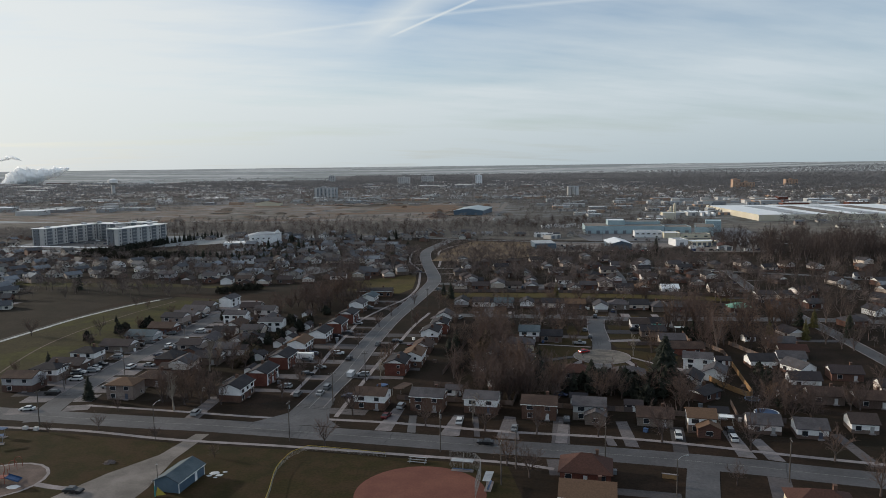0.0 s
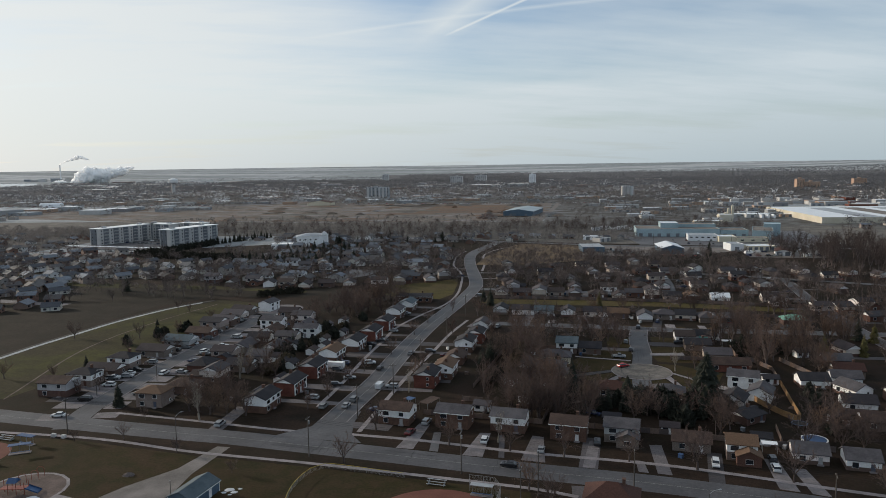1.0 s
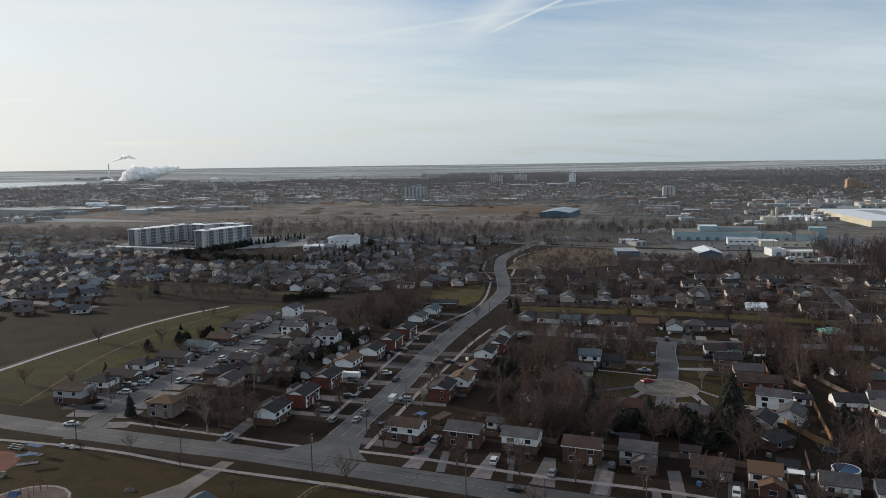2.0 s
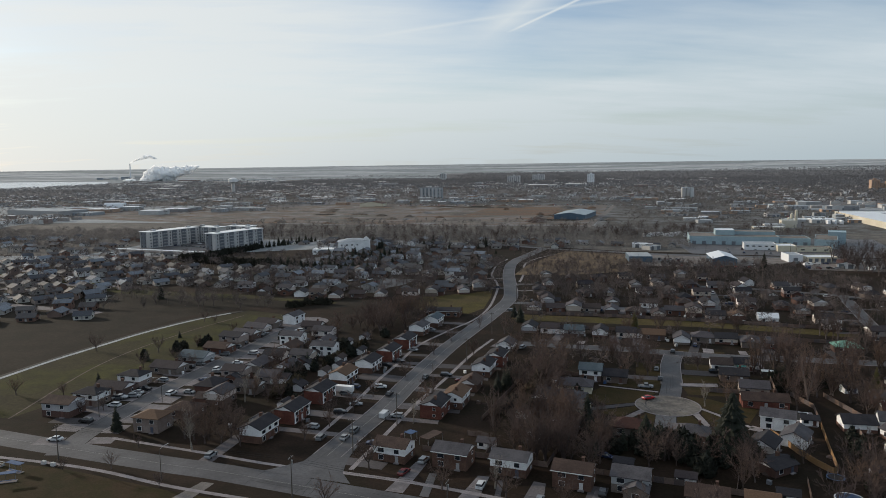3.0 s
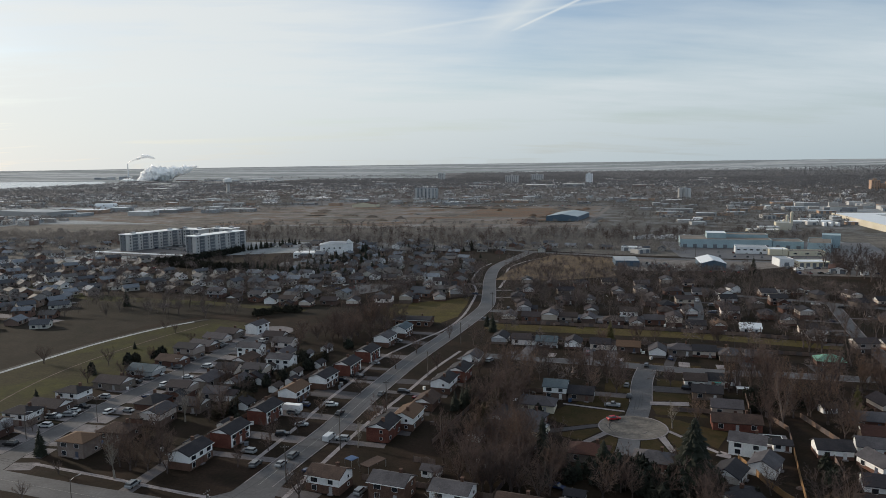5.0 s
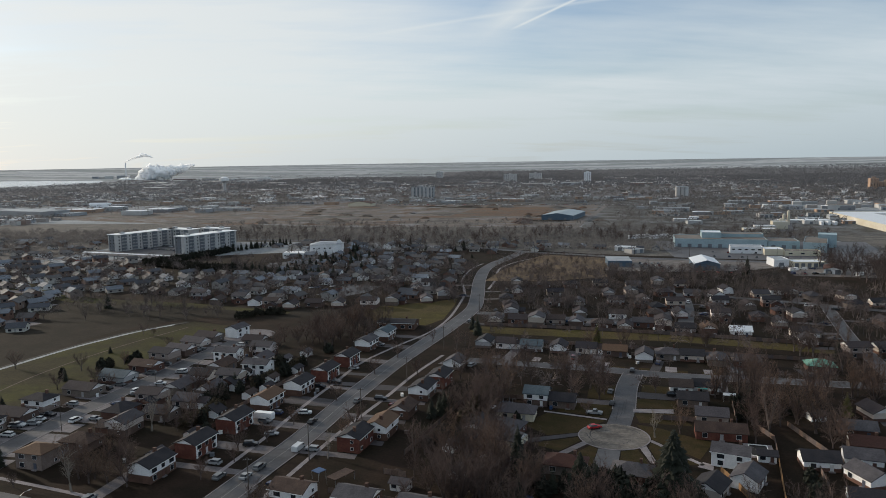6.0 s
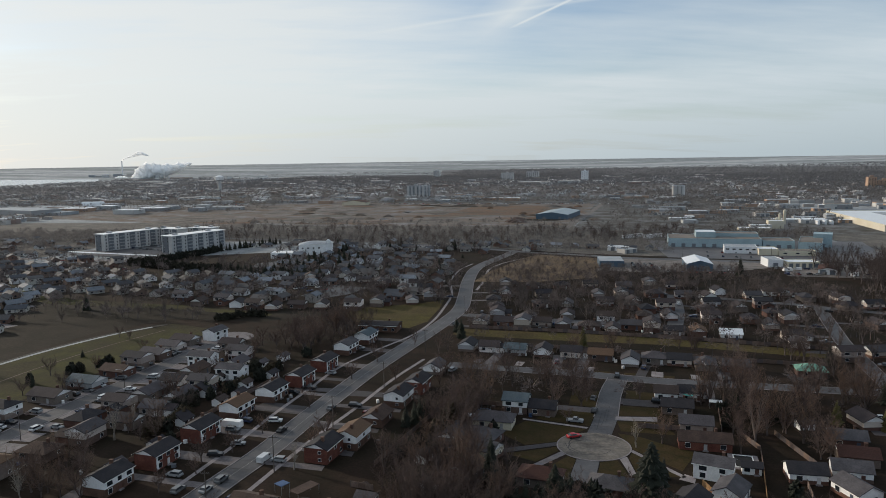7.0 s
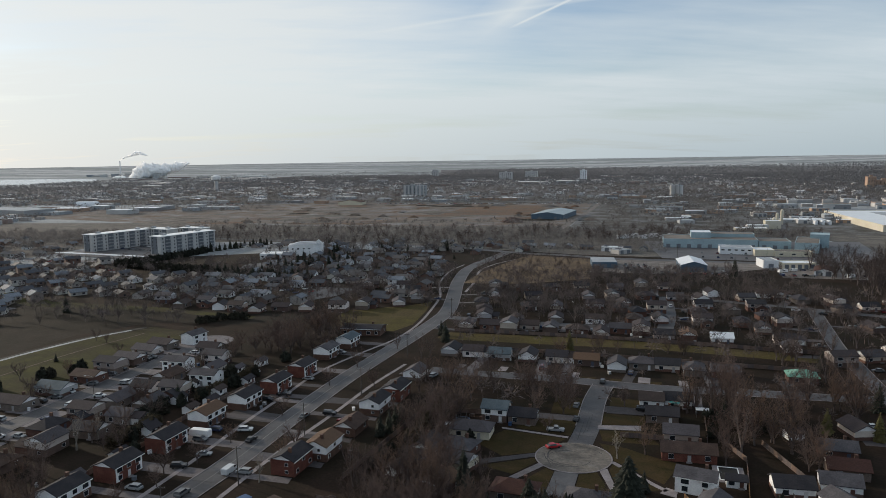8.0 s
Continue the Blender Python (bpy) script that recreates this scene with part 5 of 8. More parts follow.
for x, y, k, s in ((-72.2, 171.4, 0, 0.85), (40.4, 324.7, 0, 1.0), (37, 336, 1, 1.0), (179.8, 292.2, 2, 0.8), (-167.6, 370.8, 0, 1.0), (201.6, 502.3, 2, 1.1), (181.7, 251.4, 0, 1.0), (64, 168, 1, 0.9),
                   (-61, 515, 1, 1.0), (3, 518, 2, 0.8), (-110, 282, 1, 0.5), (-106, 215, 1, 0.6), (140, 246, 1, 0.7), (145, 250, 1, 0.6), (137, 250, 1, 0.6), (105, 190, 1, 0.8), (190, 230, 2, 0.9)):
    put_tree(SPRUCE[k], x, y, s)
for x, y, s in ((92, 312.7, 1.1), (186, 248, 1.0), (172, 228, 1.0), (160, 232, 0.9), (196, 240, 1.0)):
    put_tree(GOLD, x, y, s)
# cedars by the crescent and evergreen belt by the church
for x, y in ((-104, 244), (-38, 243), (-37, 226), (38, 221), (39, 225), (36, 218), (40, 229), (72, 172), (69, 176), (76, 169), (80, 171), (64, 182)):
    put_tree(CEDAR, x, y, trng.uniform(1.0, 1.5))
BIG = make_conifer(14.5, 6.2, "needles", "large dark spruce with broad drooping branches", 2.0)
BIG.matrix_basis = pose(0, 0, 0)
put_tree(BIG, 99.3, 171.2, 1.32)


def clump(b, c, r, h, n):
    """Dense small leafy blades over a domed bush."""
    for _ in range(n):
        a, k = trng.uniform(0, 6.28), trng.random()
        el = math.asin(min(1.0, k))
        o = Vector((math.cos(a) * math.cos(el), math.sin(a) * math.cos(el), math.sin(el)))
        p = Vector(c) + Vector((o.x * r, o.y * r, h * (0.08 + 0.88 * o.z))) * trng.uniform(0.72, 1.05)
        d = lean_to(o, trng.uniform(30, 95))
        s = lean_to(o, 90)
        q = r * trng.uniform(0.22, 0.42)
        b.poly([p - d * q, p + s * q * 0.7 - o * q * 0.2, p + d * q + Vector((0, 0, q * 0.5)), p - s * q * 0.7 - o * q * 0.2], [(0, 1, 2), (0, 2, 3)])


def make_bush(r=2.2, h=4.5, n=260):
    t = thing("cedar_bush")
    part("stem", Build().tube((0, 0, 0), (0, 0, h * 0.5), 0.12, 0.06, 6), "bark", t)
    b = Build()
    clump(b, (0, 0, 0), r, h, n)
    part("crown", b, "cedar_leaf", t, "dense dark foliage")
    return tagged(t, "dense dark evergreen bush beside houses", "bush", "evergreen bushes")


BUSH = [make_bush(2.2, 4.2), make_bush(2.8, 5.4, 320), make_bush(1.8, 5.0, 240)]
for proto in BUSH:
    proto.matrix_basis = pose(0, 0, 0)


def make_hedge(pts, r=2.6, h=5.0, gap=2.6, mat="cedar_leaf", label="tall dense dark evergreen hedge"):
    b = Build()
    for p in smooth_line(pts, gap):
        clump(b, (p.x + trng.uniform(-0.6, 0.6), p.y + trng.uniform(-0.6, 0.6), 0), r * trng.uniform(0.85, 1.15), h * trng.uniform(0.8, 1.15), 110)
    return solid("hedge", b, mat, label, "hedge", group="evergreen hedges")


make_hedge([(-238, 531), (-215, 521), (-178, 506), (-150, 498)], 3.4, 7.0)
make_hedge([(-236, 540), (-222, 555), (-212, 580), (-205, 610)], 3.0, 6.0)
BROWN_CEDAR = "tall brownish winter cedars in a dense row"
make_hedge([(46.5, 207), (49.5, 217), (51.5, 227), (53, 238)], 2.6, 8.5, 2.4, "cedar_brown", BROWN_CEDAR)
make_hedge([(-37, 203), (-35, 213), (-33.5, 221)], 2.0, 4.2, 2.4, "cedar_brown", BROWN_CEDAR)
make_hedge([(-31, 243), (-29, 253), (-26, 262), (-24, 272)], 1.9, 3.8, 2.4, "cedar_brown", BROWN_CEDAR)
make_hedge([(-40, 228), (-38.5, 236)], 2.2, 4.5, 2.4)
make_hedge([(38, 196), (41, 206)], 1.6, 3.4, 2.2)
make_hedge([(129, 240), (138, 238.5), (146, 238)], 1.4, 4.6, 1.8)
make_hedge([(77, 169), (83, 175), (90, 170), (86, 165), (95, 163.5)], 2.8, 6.0, 2.2)
make_hedge([(-84, 351), (-78, 356), (-72, 361), (-64, 362)], 2.4, 4.0)
for k in range(30):
    put_tree(SPRUCE[k % 2], -152 + k * 2.9, 497 - k * 0.75 + trng.uniform(-2, 2), trng.uniform(0.75, 1.05))
for k in range(18):
    put_tree(SPRUCE[k % 2], -208 + k * 2.2, 612 + k * 3.6 + trng.uniform(-3, 3), trng.uniform(0.75, 1.0))
for k in range(22):
    put_tree(SPRUCE[k % 3], -112 + k * 2.3 + trng.uniform(-3, 3), 505 + k * 2.6 + trng.uniform(-5, 5), trng.uniform(0.75, 1.0))
for k in range(24):
    put_tree(SPRUCE[k % 3], trng.uniform(-130, 20), trng.uniform(545, 660), trng.uniform(0.6, 0.95))
for k, (x, y) in enumerate([(-99.5, 259), (-97.8, 262), (-101, 262), (-93.5, 268.5), (-91.5, 271), (-107, 247), (-39, 224), (-36, 230), (-41, 246), (-38, 250), (-35, 222), (-33, 236), (-30, 244), (-62, 282), (-33, 208), (-28, 200), (-25, 258), (-22, 270), (-18, 290), (-30, 266), (62, 214), (47, 200), (48, 212), (128, 226), (135, 232), (145, 232), (112, 164), (100, 160), (90, 158), (133, 176)]):
    put_tree(BUSH[k % 3], x, y, trng.uniform(0.75, 1.1))

for k, (x, y, s) in enumerate([(108.2, 212.5, 0.8), (89.8, 246.1, 0.75), (85.6, 251.9, 0.95), (79.7, 236.3, 0.9), (130.6, 161, 0.85), (66.8, 192, 0.7)]):
    put_tree(BARE[k % 5], x, y, s)
for x, y, s in ((131.4, 223.5, 1.0), (133.2, 216, 1.05), (146, 216.4, 1.0), (143, 224, 0.9), (36.5, 186.1, 0.7)):
    put_tree(POPLAR[int(x) % 2], x, y, s)
put_tree(SPRUCE[2], 63.4, 185.5, 1.0)
put_tree(BIG, 78.7, 178, 0.62)
put_tree(SPRUCE[1], 82, 176, 1.0)

# groves behind the first houses, gardens, street trees
grove(43, 160, 60, 205, 32, BARE, 0.7, 1.05)
grove(37, 162, 43, 200, 5, BARE, 0.55, 0.75)
grove(44, 160, 58, 195, 6, POPLAR, 0.75, 0.95)
for x, y, s in ((137, 246, 1.15), (141.5, 258, 1.2), (139, 263, 1.1), (154, 244, 1.2), (152, 236, 1.05)):
    put_tree(trng.choice(BARE), x, y, s)
grove(40, 205, 56, 235, 12, BARE, 0.8, 1.1)
grove(62, 150, 100, 176, 18, BARE, 0.6, 0.9)
for k, (x, y, s) in enumerate([(85, 176.5, 1.1), (87.5, 172.5, 1.2), (94, 169.5, 1.2), (104.5, 168.5, 1.0), (103, 164, 1.1), (90, 167, 1.2), (96, 164, 1.1), (81, 168, 1.0), (75, 173, 1.1), (70, 170, 1.0), (66, 176, 1.1), (133, 182, 1.0), (131.5, 174, 1.1), (126.5, 152, 0.9)]):
    put_tree(BUSH[k % 3], x, y, s)
grove(100, 140, 170, 176, 18, BARE, 0.6, 0.9)
grove(124, 222, 142, 258, 8, POPLAR, 0.85, 1.05)
grove(148, 225, 175, 262, 8, BARE + POPLAR, 0.9, 1.1)
grove(125, 200, 170, 225, 8, BARE, 0.7, 1.0)
grove(-52, 163, -30, 185, 12, BARE, 0.6, 0.85)
put_tree(BARE[1], -46, 167, 0.95)
put_tree(BARE[0], -42, 165, 0.85)
grove(-50, 200, -22, 310, 26, BARE, 0.5, 0.8)
grove(-32, 290, -4, 345, 26, BARE, 0.75, 1.05)

grove(38, 232, 92, 275, 24, BARE, 0.65, 1.0)
grove(36, 298, 190, 315, 16, BARE, 0.5, 0.8)
grove(-95, 175, -70, 310, 8, SMALL, 0.6, 0.8)
grove(-140, 180, -100, 330, 8, SMALL, 0.6, 0.9)
joined_grove("garden_trees", "bare brown trees among gardens and houses", [
    (40, 345, 230, 440, 120), (-80, 395, 25, 520, 70), (-330, 330, -95, 540, 90), (40, 420, 210, 510, 130), (-150, 560, 30, 680, 90)], LIGHT, 0.45, 0.85)
joined_grove("right_trees", "tall bare brown trees beside streets", [(165, 160, 330, 340, 130), (225, 340, 400, 430, 70)], LIGHT, 0.7, 1.15)
joined_grove("tall_wood", "dense wood of tall bare trees with pale limbs", [(255, 430, 380, 570, 150), (330, 330, 460, 520, 90)], LIGHT, 1.0, 1.5)
joined_grove("brush", "low bare brush and saplings in a field", [(40, 480, 110, 600, 50), (110, 500, 215, 525, 30), (-40, 345, -8, 372, 20)], LIGHT, 0.25, 0.5)
joined_grove("tree_belt", "belt of bare trees along a railway", [(-330, 690, 260, 790, 260), (170, 700, 330, 800, 50), (-130, 640, 60, 700, 40)], FAINT, 0.6, 1.1)
for k, proto in enumerate(FAINT):
    put_tree(proto, (-16, -24)[k], (352, 345)[k], 0.8)


# ---------------------------------------------------------------- far woods: uncounted
def woods(name, zones, seed, label, hgt=(7, 13), blades=8, mat="wood_far", thin=1.0, keep_free=False):
    """Far bare trees: each a rounded crown of thin branch ends over a short trunk; one sheet of many."""
    r = np.random.RandomState(seed)
    parts = []
    for x0, y0, x1, y1, n in zones:
        x, y = r.uniform(x0, x1, n) * K, r.uniform(y0, y1, n) * K
        if keep_free:
            ok = np.array([free(a, b, 1.0) for a, b in zip(x, y)])
            x, y = x[ok], y[ok]
            n = len(x)
        az = np.degrees(np.arctan2(x - 60, y))
        dry = (np.hypot(x - 60, y) < 2560 + 820 * np.clip((az + 62) / 29.5, 0, 1) ** 1.5) | (az > -31.5)      # none in the river
        x, y = x[dry], y[dry]
        n = len(x)
        z = np.array([ground_z(a, b) for a, b in zip(x, y)])
        h = hgt[0] + (hgt[1] - hgt[0]) * r.uniform(0, 1, n) ** 1.6
        wide = h * r.uniform(0.28, 0.46, n)
        for k in range(blades):
            a, el = r.uniform(0, 6.28, n), np.arcsin(r.uniform(-0.35, 1.0, n))
            d = np.stack([np.cos(a) * np.cos(el), np.sin(a) * np.cos(el), np.sin(el)], 1)
            f = r.uniform(0.25, 0.78, n)[:, None]
            c = np.stack([x, y, z + h * 0.56], 1)
            reach = np.stack([wide, wide, h * 0.42], 1)
            foot = c + d * reach * f
            tip = c + (d + r.uniform(-0.30, 0.30, (n, 3))) * reach * (f + r.uniform(0.25, 0.5, n)[:, None])
            side = r.uniform(-1, 1, (n, 3))
            side *= (h * r.uniform(0.035, 0.085, n) * thin / np.linalg.norm(side, axis=1))[:, None]
            parts.append(np.stack([foot - side, foot + side, tip], 1).reshape(-1, 3))
        t = r.uniform(0, 3.14, n)
        wx, wy = np.cos(t) * h * 0.02, np.sin(t) * h * 0.02
        parts.append(np.stack([np.stack([x - wx, y - wy, z], 1), np.stack([x + wx, y + wy, z], 1), np.stack([x, y, z + h * 0.6], 1)], 1).reshape(-1, 3))
    V = np.concatenate(parts)
    me = bpy.data.meshes.new(name)
    me.vertices.add(len(V))
    me.vertices.foreach_set("co", V.ravel())
    me.loops.add(len(V))
    me.loops.foreach_set("vertex_index", np.arange(len(V)))
    me.polygons.add(len(V) // 3)
    me.polygons.foreach_set("loop_start", np.arange(0, len(V), 3))
    me.materials.append(M[mat])
    me.update(calc_edges=True)
    return tagged(new(name, me), label, "woods", "", "stuff")


woods("rail_scrub", [(-600, 690, 330, 775, 5200), (-330, 775, 180, 835, 1400), (-620, 560, -345, 760, 1500), (62, 612, 180, 690, 600), (-330, 800, -100, 860, 300), (120, 700, 300, 860, 900)], 6, "low bare scrub along a railway", (2, 6.5), 26, "wood_far", 0.55)
woods("street_trees", [(40, 320, 235, 520, 420), (190, 180, 420, 440, 330), (36, 232, 190, 320, 60), (-150, 390, 26, 540, 420), (-340, 340, -95, 560, 420), (-420, 380, -200, 560, 200)], 12, "bare brown trees crowding gardens and streets", (5, 10.5), 90, "twig_many", 0.30, True)
woods("reed_brush", [(34, 470, 128, 598, 1300), (110, 490, 215, 525, 300)], 13, "low bare brush over a rough field", (1.5, 4), 26, "twig_many", 0.6)
woods("belt_woods", [(-600, 690, 330, 760, 900), (62, 612, 180, 690, 90), (-420, 640, -345, 760, 120), (-620, 560, -345, 760, 420), (-150, 620, 60, 690, 160), (420, 540, 1000, 800, 1900)], 8, "bare trees along a railway and between houses", (6, 12), 60, "wood_far", 0.40)
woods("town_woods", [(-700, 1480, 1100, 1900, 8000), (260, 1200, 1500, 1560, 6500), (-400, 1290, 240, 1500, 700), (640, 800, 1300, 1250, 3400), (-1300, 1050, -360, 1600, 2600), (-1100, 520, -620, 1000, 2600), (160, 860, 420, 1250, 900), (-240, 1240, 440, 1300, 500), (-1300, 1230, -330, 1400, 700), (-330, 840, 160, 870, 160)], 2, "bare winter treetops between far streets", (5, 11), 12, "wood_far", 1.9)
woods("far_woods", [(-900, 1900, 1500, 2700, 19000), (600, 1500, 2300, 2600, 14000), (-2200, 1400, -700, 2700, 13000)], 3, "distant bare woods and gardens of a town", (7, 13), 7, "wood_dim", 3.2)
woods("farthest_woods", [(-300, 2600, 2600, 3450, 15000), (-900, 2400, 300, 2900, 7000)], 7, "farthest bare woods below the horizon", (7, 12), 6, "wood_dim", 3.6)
for k, proto in enumerate(LIGHT):
    put_tree(proto, (-2, 22, 34)[k], (330, 312, 300)[k], 0.7)


def far_belts():
    zones = []
    r = random.Random(9)
    for k in range(90):
        d = r.uniform(2500, 3400)
        a = radians(r.uniform(-42, 38))
        x, y = 60 + d * math.sin(a), d * math.cos(a)
        zones.append((x - r.uniform(60, 260), y - 8, x + r.uniform(60, 260), y + 8, 60))
    return zones


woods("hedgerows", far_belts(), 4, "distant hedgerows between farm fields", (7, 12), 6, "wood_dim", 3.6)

# ---------------------------------------------------------------- large open ground
patch("park_lawn", [(-190, 160), (-70, 145), (-37, 136), (-8, 130), (20, 123.5), (46, 117), (50, 60), (-60, 40), (-190, 60)], "lawn", 0.012, "dull green park grass beside the road", "lawn")
patch("meadow_1", [(-147, 212), (-142.5, 243), (-137, 268), (-132.6, 287), (-127, 303), (-119.5, 320), (-103, 343), (-70, 330), (-85, 312), (-90, 262), (-103, 205), (-112, 178), (-150, 186)], "meadow", 0.014, "yellow-green rough grass on a stream bank", "meadow")
patch("meadow_2", [(-300, 180), (-165, 200), (-140, 250), (-138, 290), (-130, 324), (-108, 352), (-60, 350), (-30, 372), (-120, 384), (-190, 395), (-260, 440), (-300, 420)], "brown_field", 0.012, "flat brown-green winter field with worn tracks", "meadow")
patch("meadow_3", [(-270, 445), (-195, 398), (-120, 386), (-62, 368), (-62, 362), (-120, 376), (-200, 385), (-280, 430)], "meadow", 0.022, "strip of pale rough grass", "meadow")
patch("green_field", [(-28, 372), (-10, 348), (14, 342), (20.5, 356), (22, 388), (21.5, 410), (10, 400), (-22, 384)], "bright_grass", 0.016, "open grass field beside the street", "lawn")
patch("hydro_strip", [(36, 331), (54, 327.5), (79, 324.5), (100, 322), (121, 320), (143, 315), (190, 302), (192, 313), (143, 326), (121, 331.5), (100, 335.5), (79, 338), (54, 340), (36, 343)], "bright_grass", 0.016, "long strip of pale rough grass between gardens", "lawn")
for pts in ([(96.9, 219), (99.9, 207.4), (110.3, 194.8), (116.1, 206.9), (107.2, 213.1), (104, 216)], [(70.9, 226.4), (88.1, 221.3), (80.2, 211.2), (71, 208), (63.4, 216.4)], [(66, 201.5), (79.5, 207.4), (80, 204.8), (74, 197)],
            [(77.5, 194.5), (82.4, 201.6), (84.4, 199.2), (81.8, 187)], [(90.6, 198.4), (95, 200.3), (97, 190.6), (88.6, 186)], [(98.2, 201.5), (99.2, 205.4), (109.4, 191.6), (99.4, 190)],
            [(97.6, 228.6), (110, 228.6), (113, 219), (98, 220.5)], [(99.6, 242.6), (112, 241.2), (111, 233.6), (98.6, 233.2)], [(101.8, 246.6), (103.6, 258), (112, 256), (112, 246)], [(74, 228.4), (89.4, 223.8), (92, 236), (78, 240)], [(84, 242), (92.8, 240), (95.6, 256), (86, 258)]):
    patch("garden_lawn", pts, "lawn_garden", 0.018, "patchy green-brown garden lawn by the turning circle", "lawn")
for k in range(11):
    x = 50 + k * 11
    patch("front_lawn", [(x, 289.6 - 0.17 * (x - 40)), (x + 6.2, 288.6 - 0.17 * (x - 40)), (x + 5.2, 283.2 - 0.165 * (x - 40)), (x - 0.6, 284.2 - 0.165 * (x - 40))], "lawn_garden", 0.019, "small green front lawn beside the street", "lawn")
patch("reed_field", [(32, 470), (40, 515), (60, 575), (70, 600), (130, 575), (110, 520), (112, 490), (70, 470)], "pale_field", 0.10, "field of dry brown reeds and brush", "meadow")
patch("yard_1", [(108, 520), (150, 512), (205, 520), (230, 535), (240, 560), (140, 578), (115, 575)], "gravel", 0.02, "grey gravel yard around workshops", "yard")
patch("yard_2", [(230, 500), (290, 490), (310, 540), (240, 560)], "gravel", 0.05, "grey gravel yard with parked vehicles", "yard")
patch("yard_3", [(170, 586), (300, 560), (330, 600), (350, 690), (170, 700)], "asphalt_dark", 0.08, "asphalt yard round a factory", "yard")
patch("yard_4", [(-340, 600), (-230, 555), (-205, 640), (-290, 700)], "asphalt_dark", 0.020, "car park between apartment blocks", "car park")
patch("plaza", [(-64, 417), (-50, 408), (-36, 425), (-31, 447), (-54, 453)], "asphalt", 0.020, "pale asphalt court between houses", "car park")
patch("church_yard", [(-138, 524), (-106, 528), (-92, 556), (-120, 566), (-142, 546)], "asphalt", 0.020, "pale asphalt car park by a church", "car park")
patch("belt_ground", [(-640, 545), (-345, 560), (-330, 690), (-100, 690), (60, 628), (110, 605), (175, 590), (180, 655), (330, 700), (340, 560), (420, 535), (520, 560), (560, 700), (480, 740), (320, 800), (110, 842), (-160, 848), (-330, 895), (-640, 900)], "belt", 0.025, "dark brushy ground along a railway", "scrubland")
patch("wooded_town", [(-250, 1500), (430, 1430), (460, 1220), (700, 900), (1500, 850), (1650, 1250), (1350, 1650), (900, 1950), (300, 2080), (-300, 2050)], "wood_floor", 0.25, "wooded ground of a far town in a painted hazy grey", "woodland")
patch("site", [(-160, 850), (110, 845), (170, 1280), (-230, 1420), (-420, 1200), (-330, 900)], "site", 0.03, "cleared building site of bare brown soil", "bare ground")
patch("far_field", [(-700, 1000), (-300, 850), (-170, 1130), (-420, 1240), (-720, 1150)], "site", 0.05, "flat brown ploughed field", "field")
patch("site_pad", [(-60, 1010), (60, 1000), (90, 1180), (-30, 1200)], "site_clay", 0.07, "levelled pad of reddish soil", "bare ground")
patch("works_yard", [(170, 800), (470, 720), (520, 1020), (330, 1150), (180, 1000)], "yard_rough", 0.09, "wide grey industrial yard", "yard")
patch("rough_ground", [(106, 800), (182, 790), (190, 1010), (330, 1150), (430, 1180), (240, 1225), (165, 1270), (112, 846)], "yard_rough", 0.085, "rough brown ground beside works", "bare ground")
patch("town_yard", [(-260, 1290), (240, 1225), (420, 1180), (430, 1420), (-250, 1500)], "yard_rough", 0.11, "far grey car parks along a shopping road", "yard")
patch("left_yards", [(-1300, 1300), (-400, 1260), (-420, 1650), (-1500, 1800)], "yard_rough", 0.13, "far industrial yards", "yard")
ribbon("site_track", [(-420, 930), (-300, 1000), (-230, 1100), (-170, 1180)], 9, "gravel", 0.15, "pale dirt track over a field", "track")
ribbon("works_road", [(300, 720), (335, 850), (380, 1020), (430, 1300), (480, 1700)], 11, "asphalt", 0.16, "straight grey road between works", "road")
ribbon("site_road", [(95, 790), (115, 900), (150, 1100), (175, 1260)], 8, "gravel", 0.17, "dirt road beside a blue hall", "road")
ribbon("stream", [(-150, 190), (-147, 212), (-142.5, 243), (-137, 268), (-132.6, 287), (-127, 303), (-119.5, 320), (-109.5, 335)], 2.2, "stream", 0.05, "narrow pale stream with ice in a grassy channel", "stream")
ribbon("stream_far_bank", [(-150, 190), (-147, 212), (-142.5, 243), (-137, 268), (-132.6, 287), (-127, 303), (-119.5, 320), (-104, 340)], 3.0, "mud", 0.034, "dark muddy edge of a stream", "bank", side=-2.0)
ribbon("stream_bank", [(-150, 190), (-147, 212), (-142.5, 243), (-137, 268), (-132.6, 287), (-127, 303), (-119.5, 320), (-104, 340)], 6.5, "brown_field", 0.03, "dark brush bank along a stream", "bank", side=-2.2)
ribbon("track_1", [(-160, 280), (-146, 316), (-143, 350), (-137, 382)], 0.9, "brown_field", 0.03, "worn footpath over a field", "path")
ribbon("track_2", [(-112, 178), (-120, 240), (-113, 290), (-100, 330)], 0.7, "mulch", 0.03, "worn footpath along a bank", "path")


def make_river():
    """A broad reach of water near the horizon, as a strip that lies on the plain."""
    b, n, m = Build(), 24, 6
    for i in range(n + 1):
        k = i / n
        az = radians(-62 + 29.5 * k)
        near, far = 2600 + 820 * k ** 1.5 + 18 * math.sin(9 * k), 3835 - 170 * max(0.0, k - 0.8) / 0.2 + 12 * math.sin(7 * k)
        for j in range(m + 1):
            r = near + (far - near) * j / m
            x, y = 60 + r * math.sin(az), r * math.cos(az)
            b.v.append((x, y, ground_z(x, y) + 1.2))
    b.f = [(i * (m + 1) + j, (i + 1) * (m + 1) + j, (i + 1) * (m + 1) + j + 1, i * (m + 1) + j + 1) for i in range(n) for j in range(m)]
    b.m = [0] * len(b.f)
    return solid("river", b, "river", "broad pale river near the horizon", "river", "structure")


make_river()

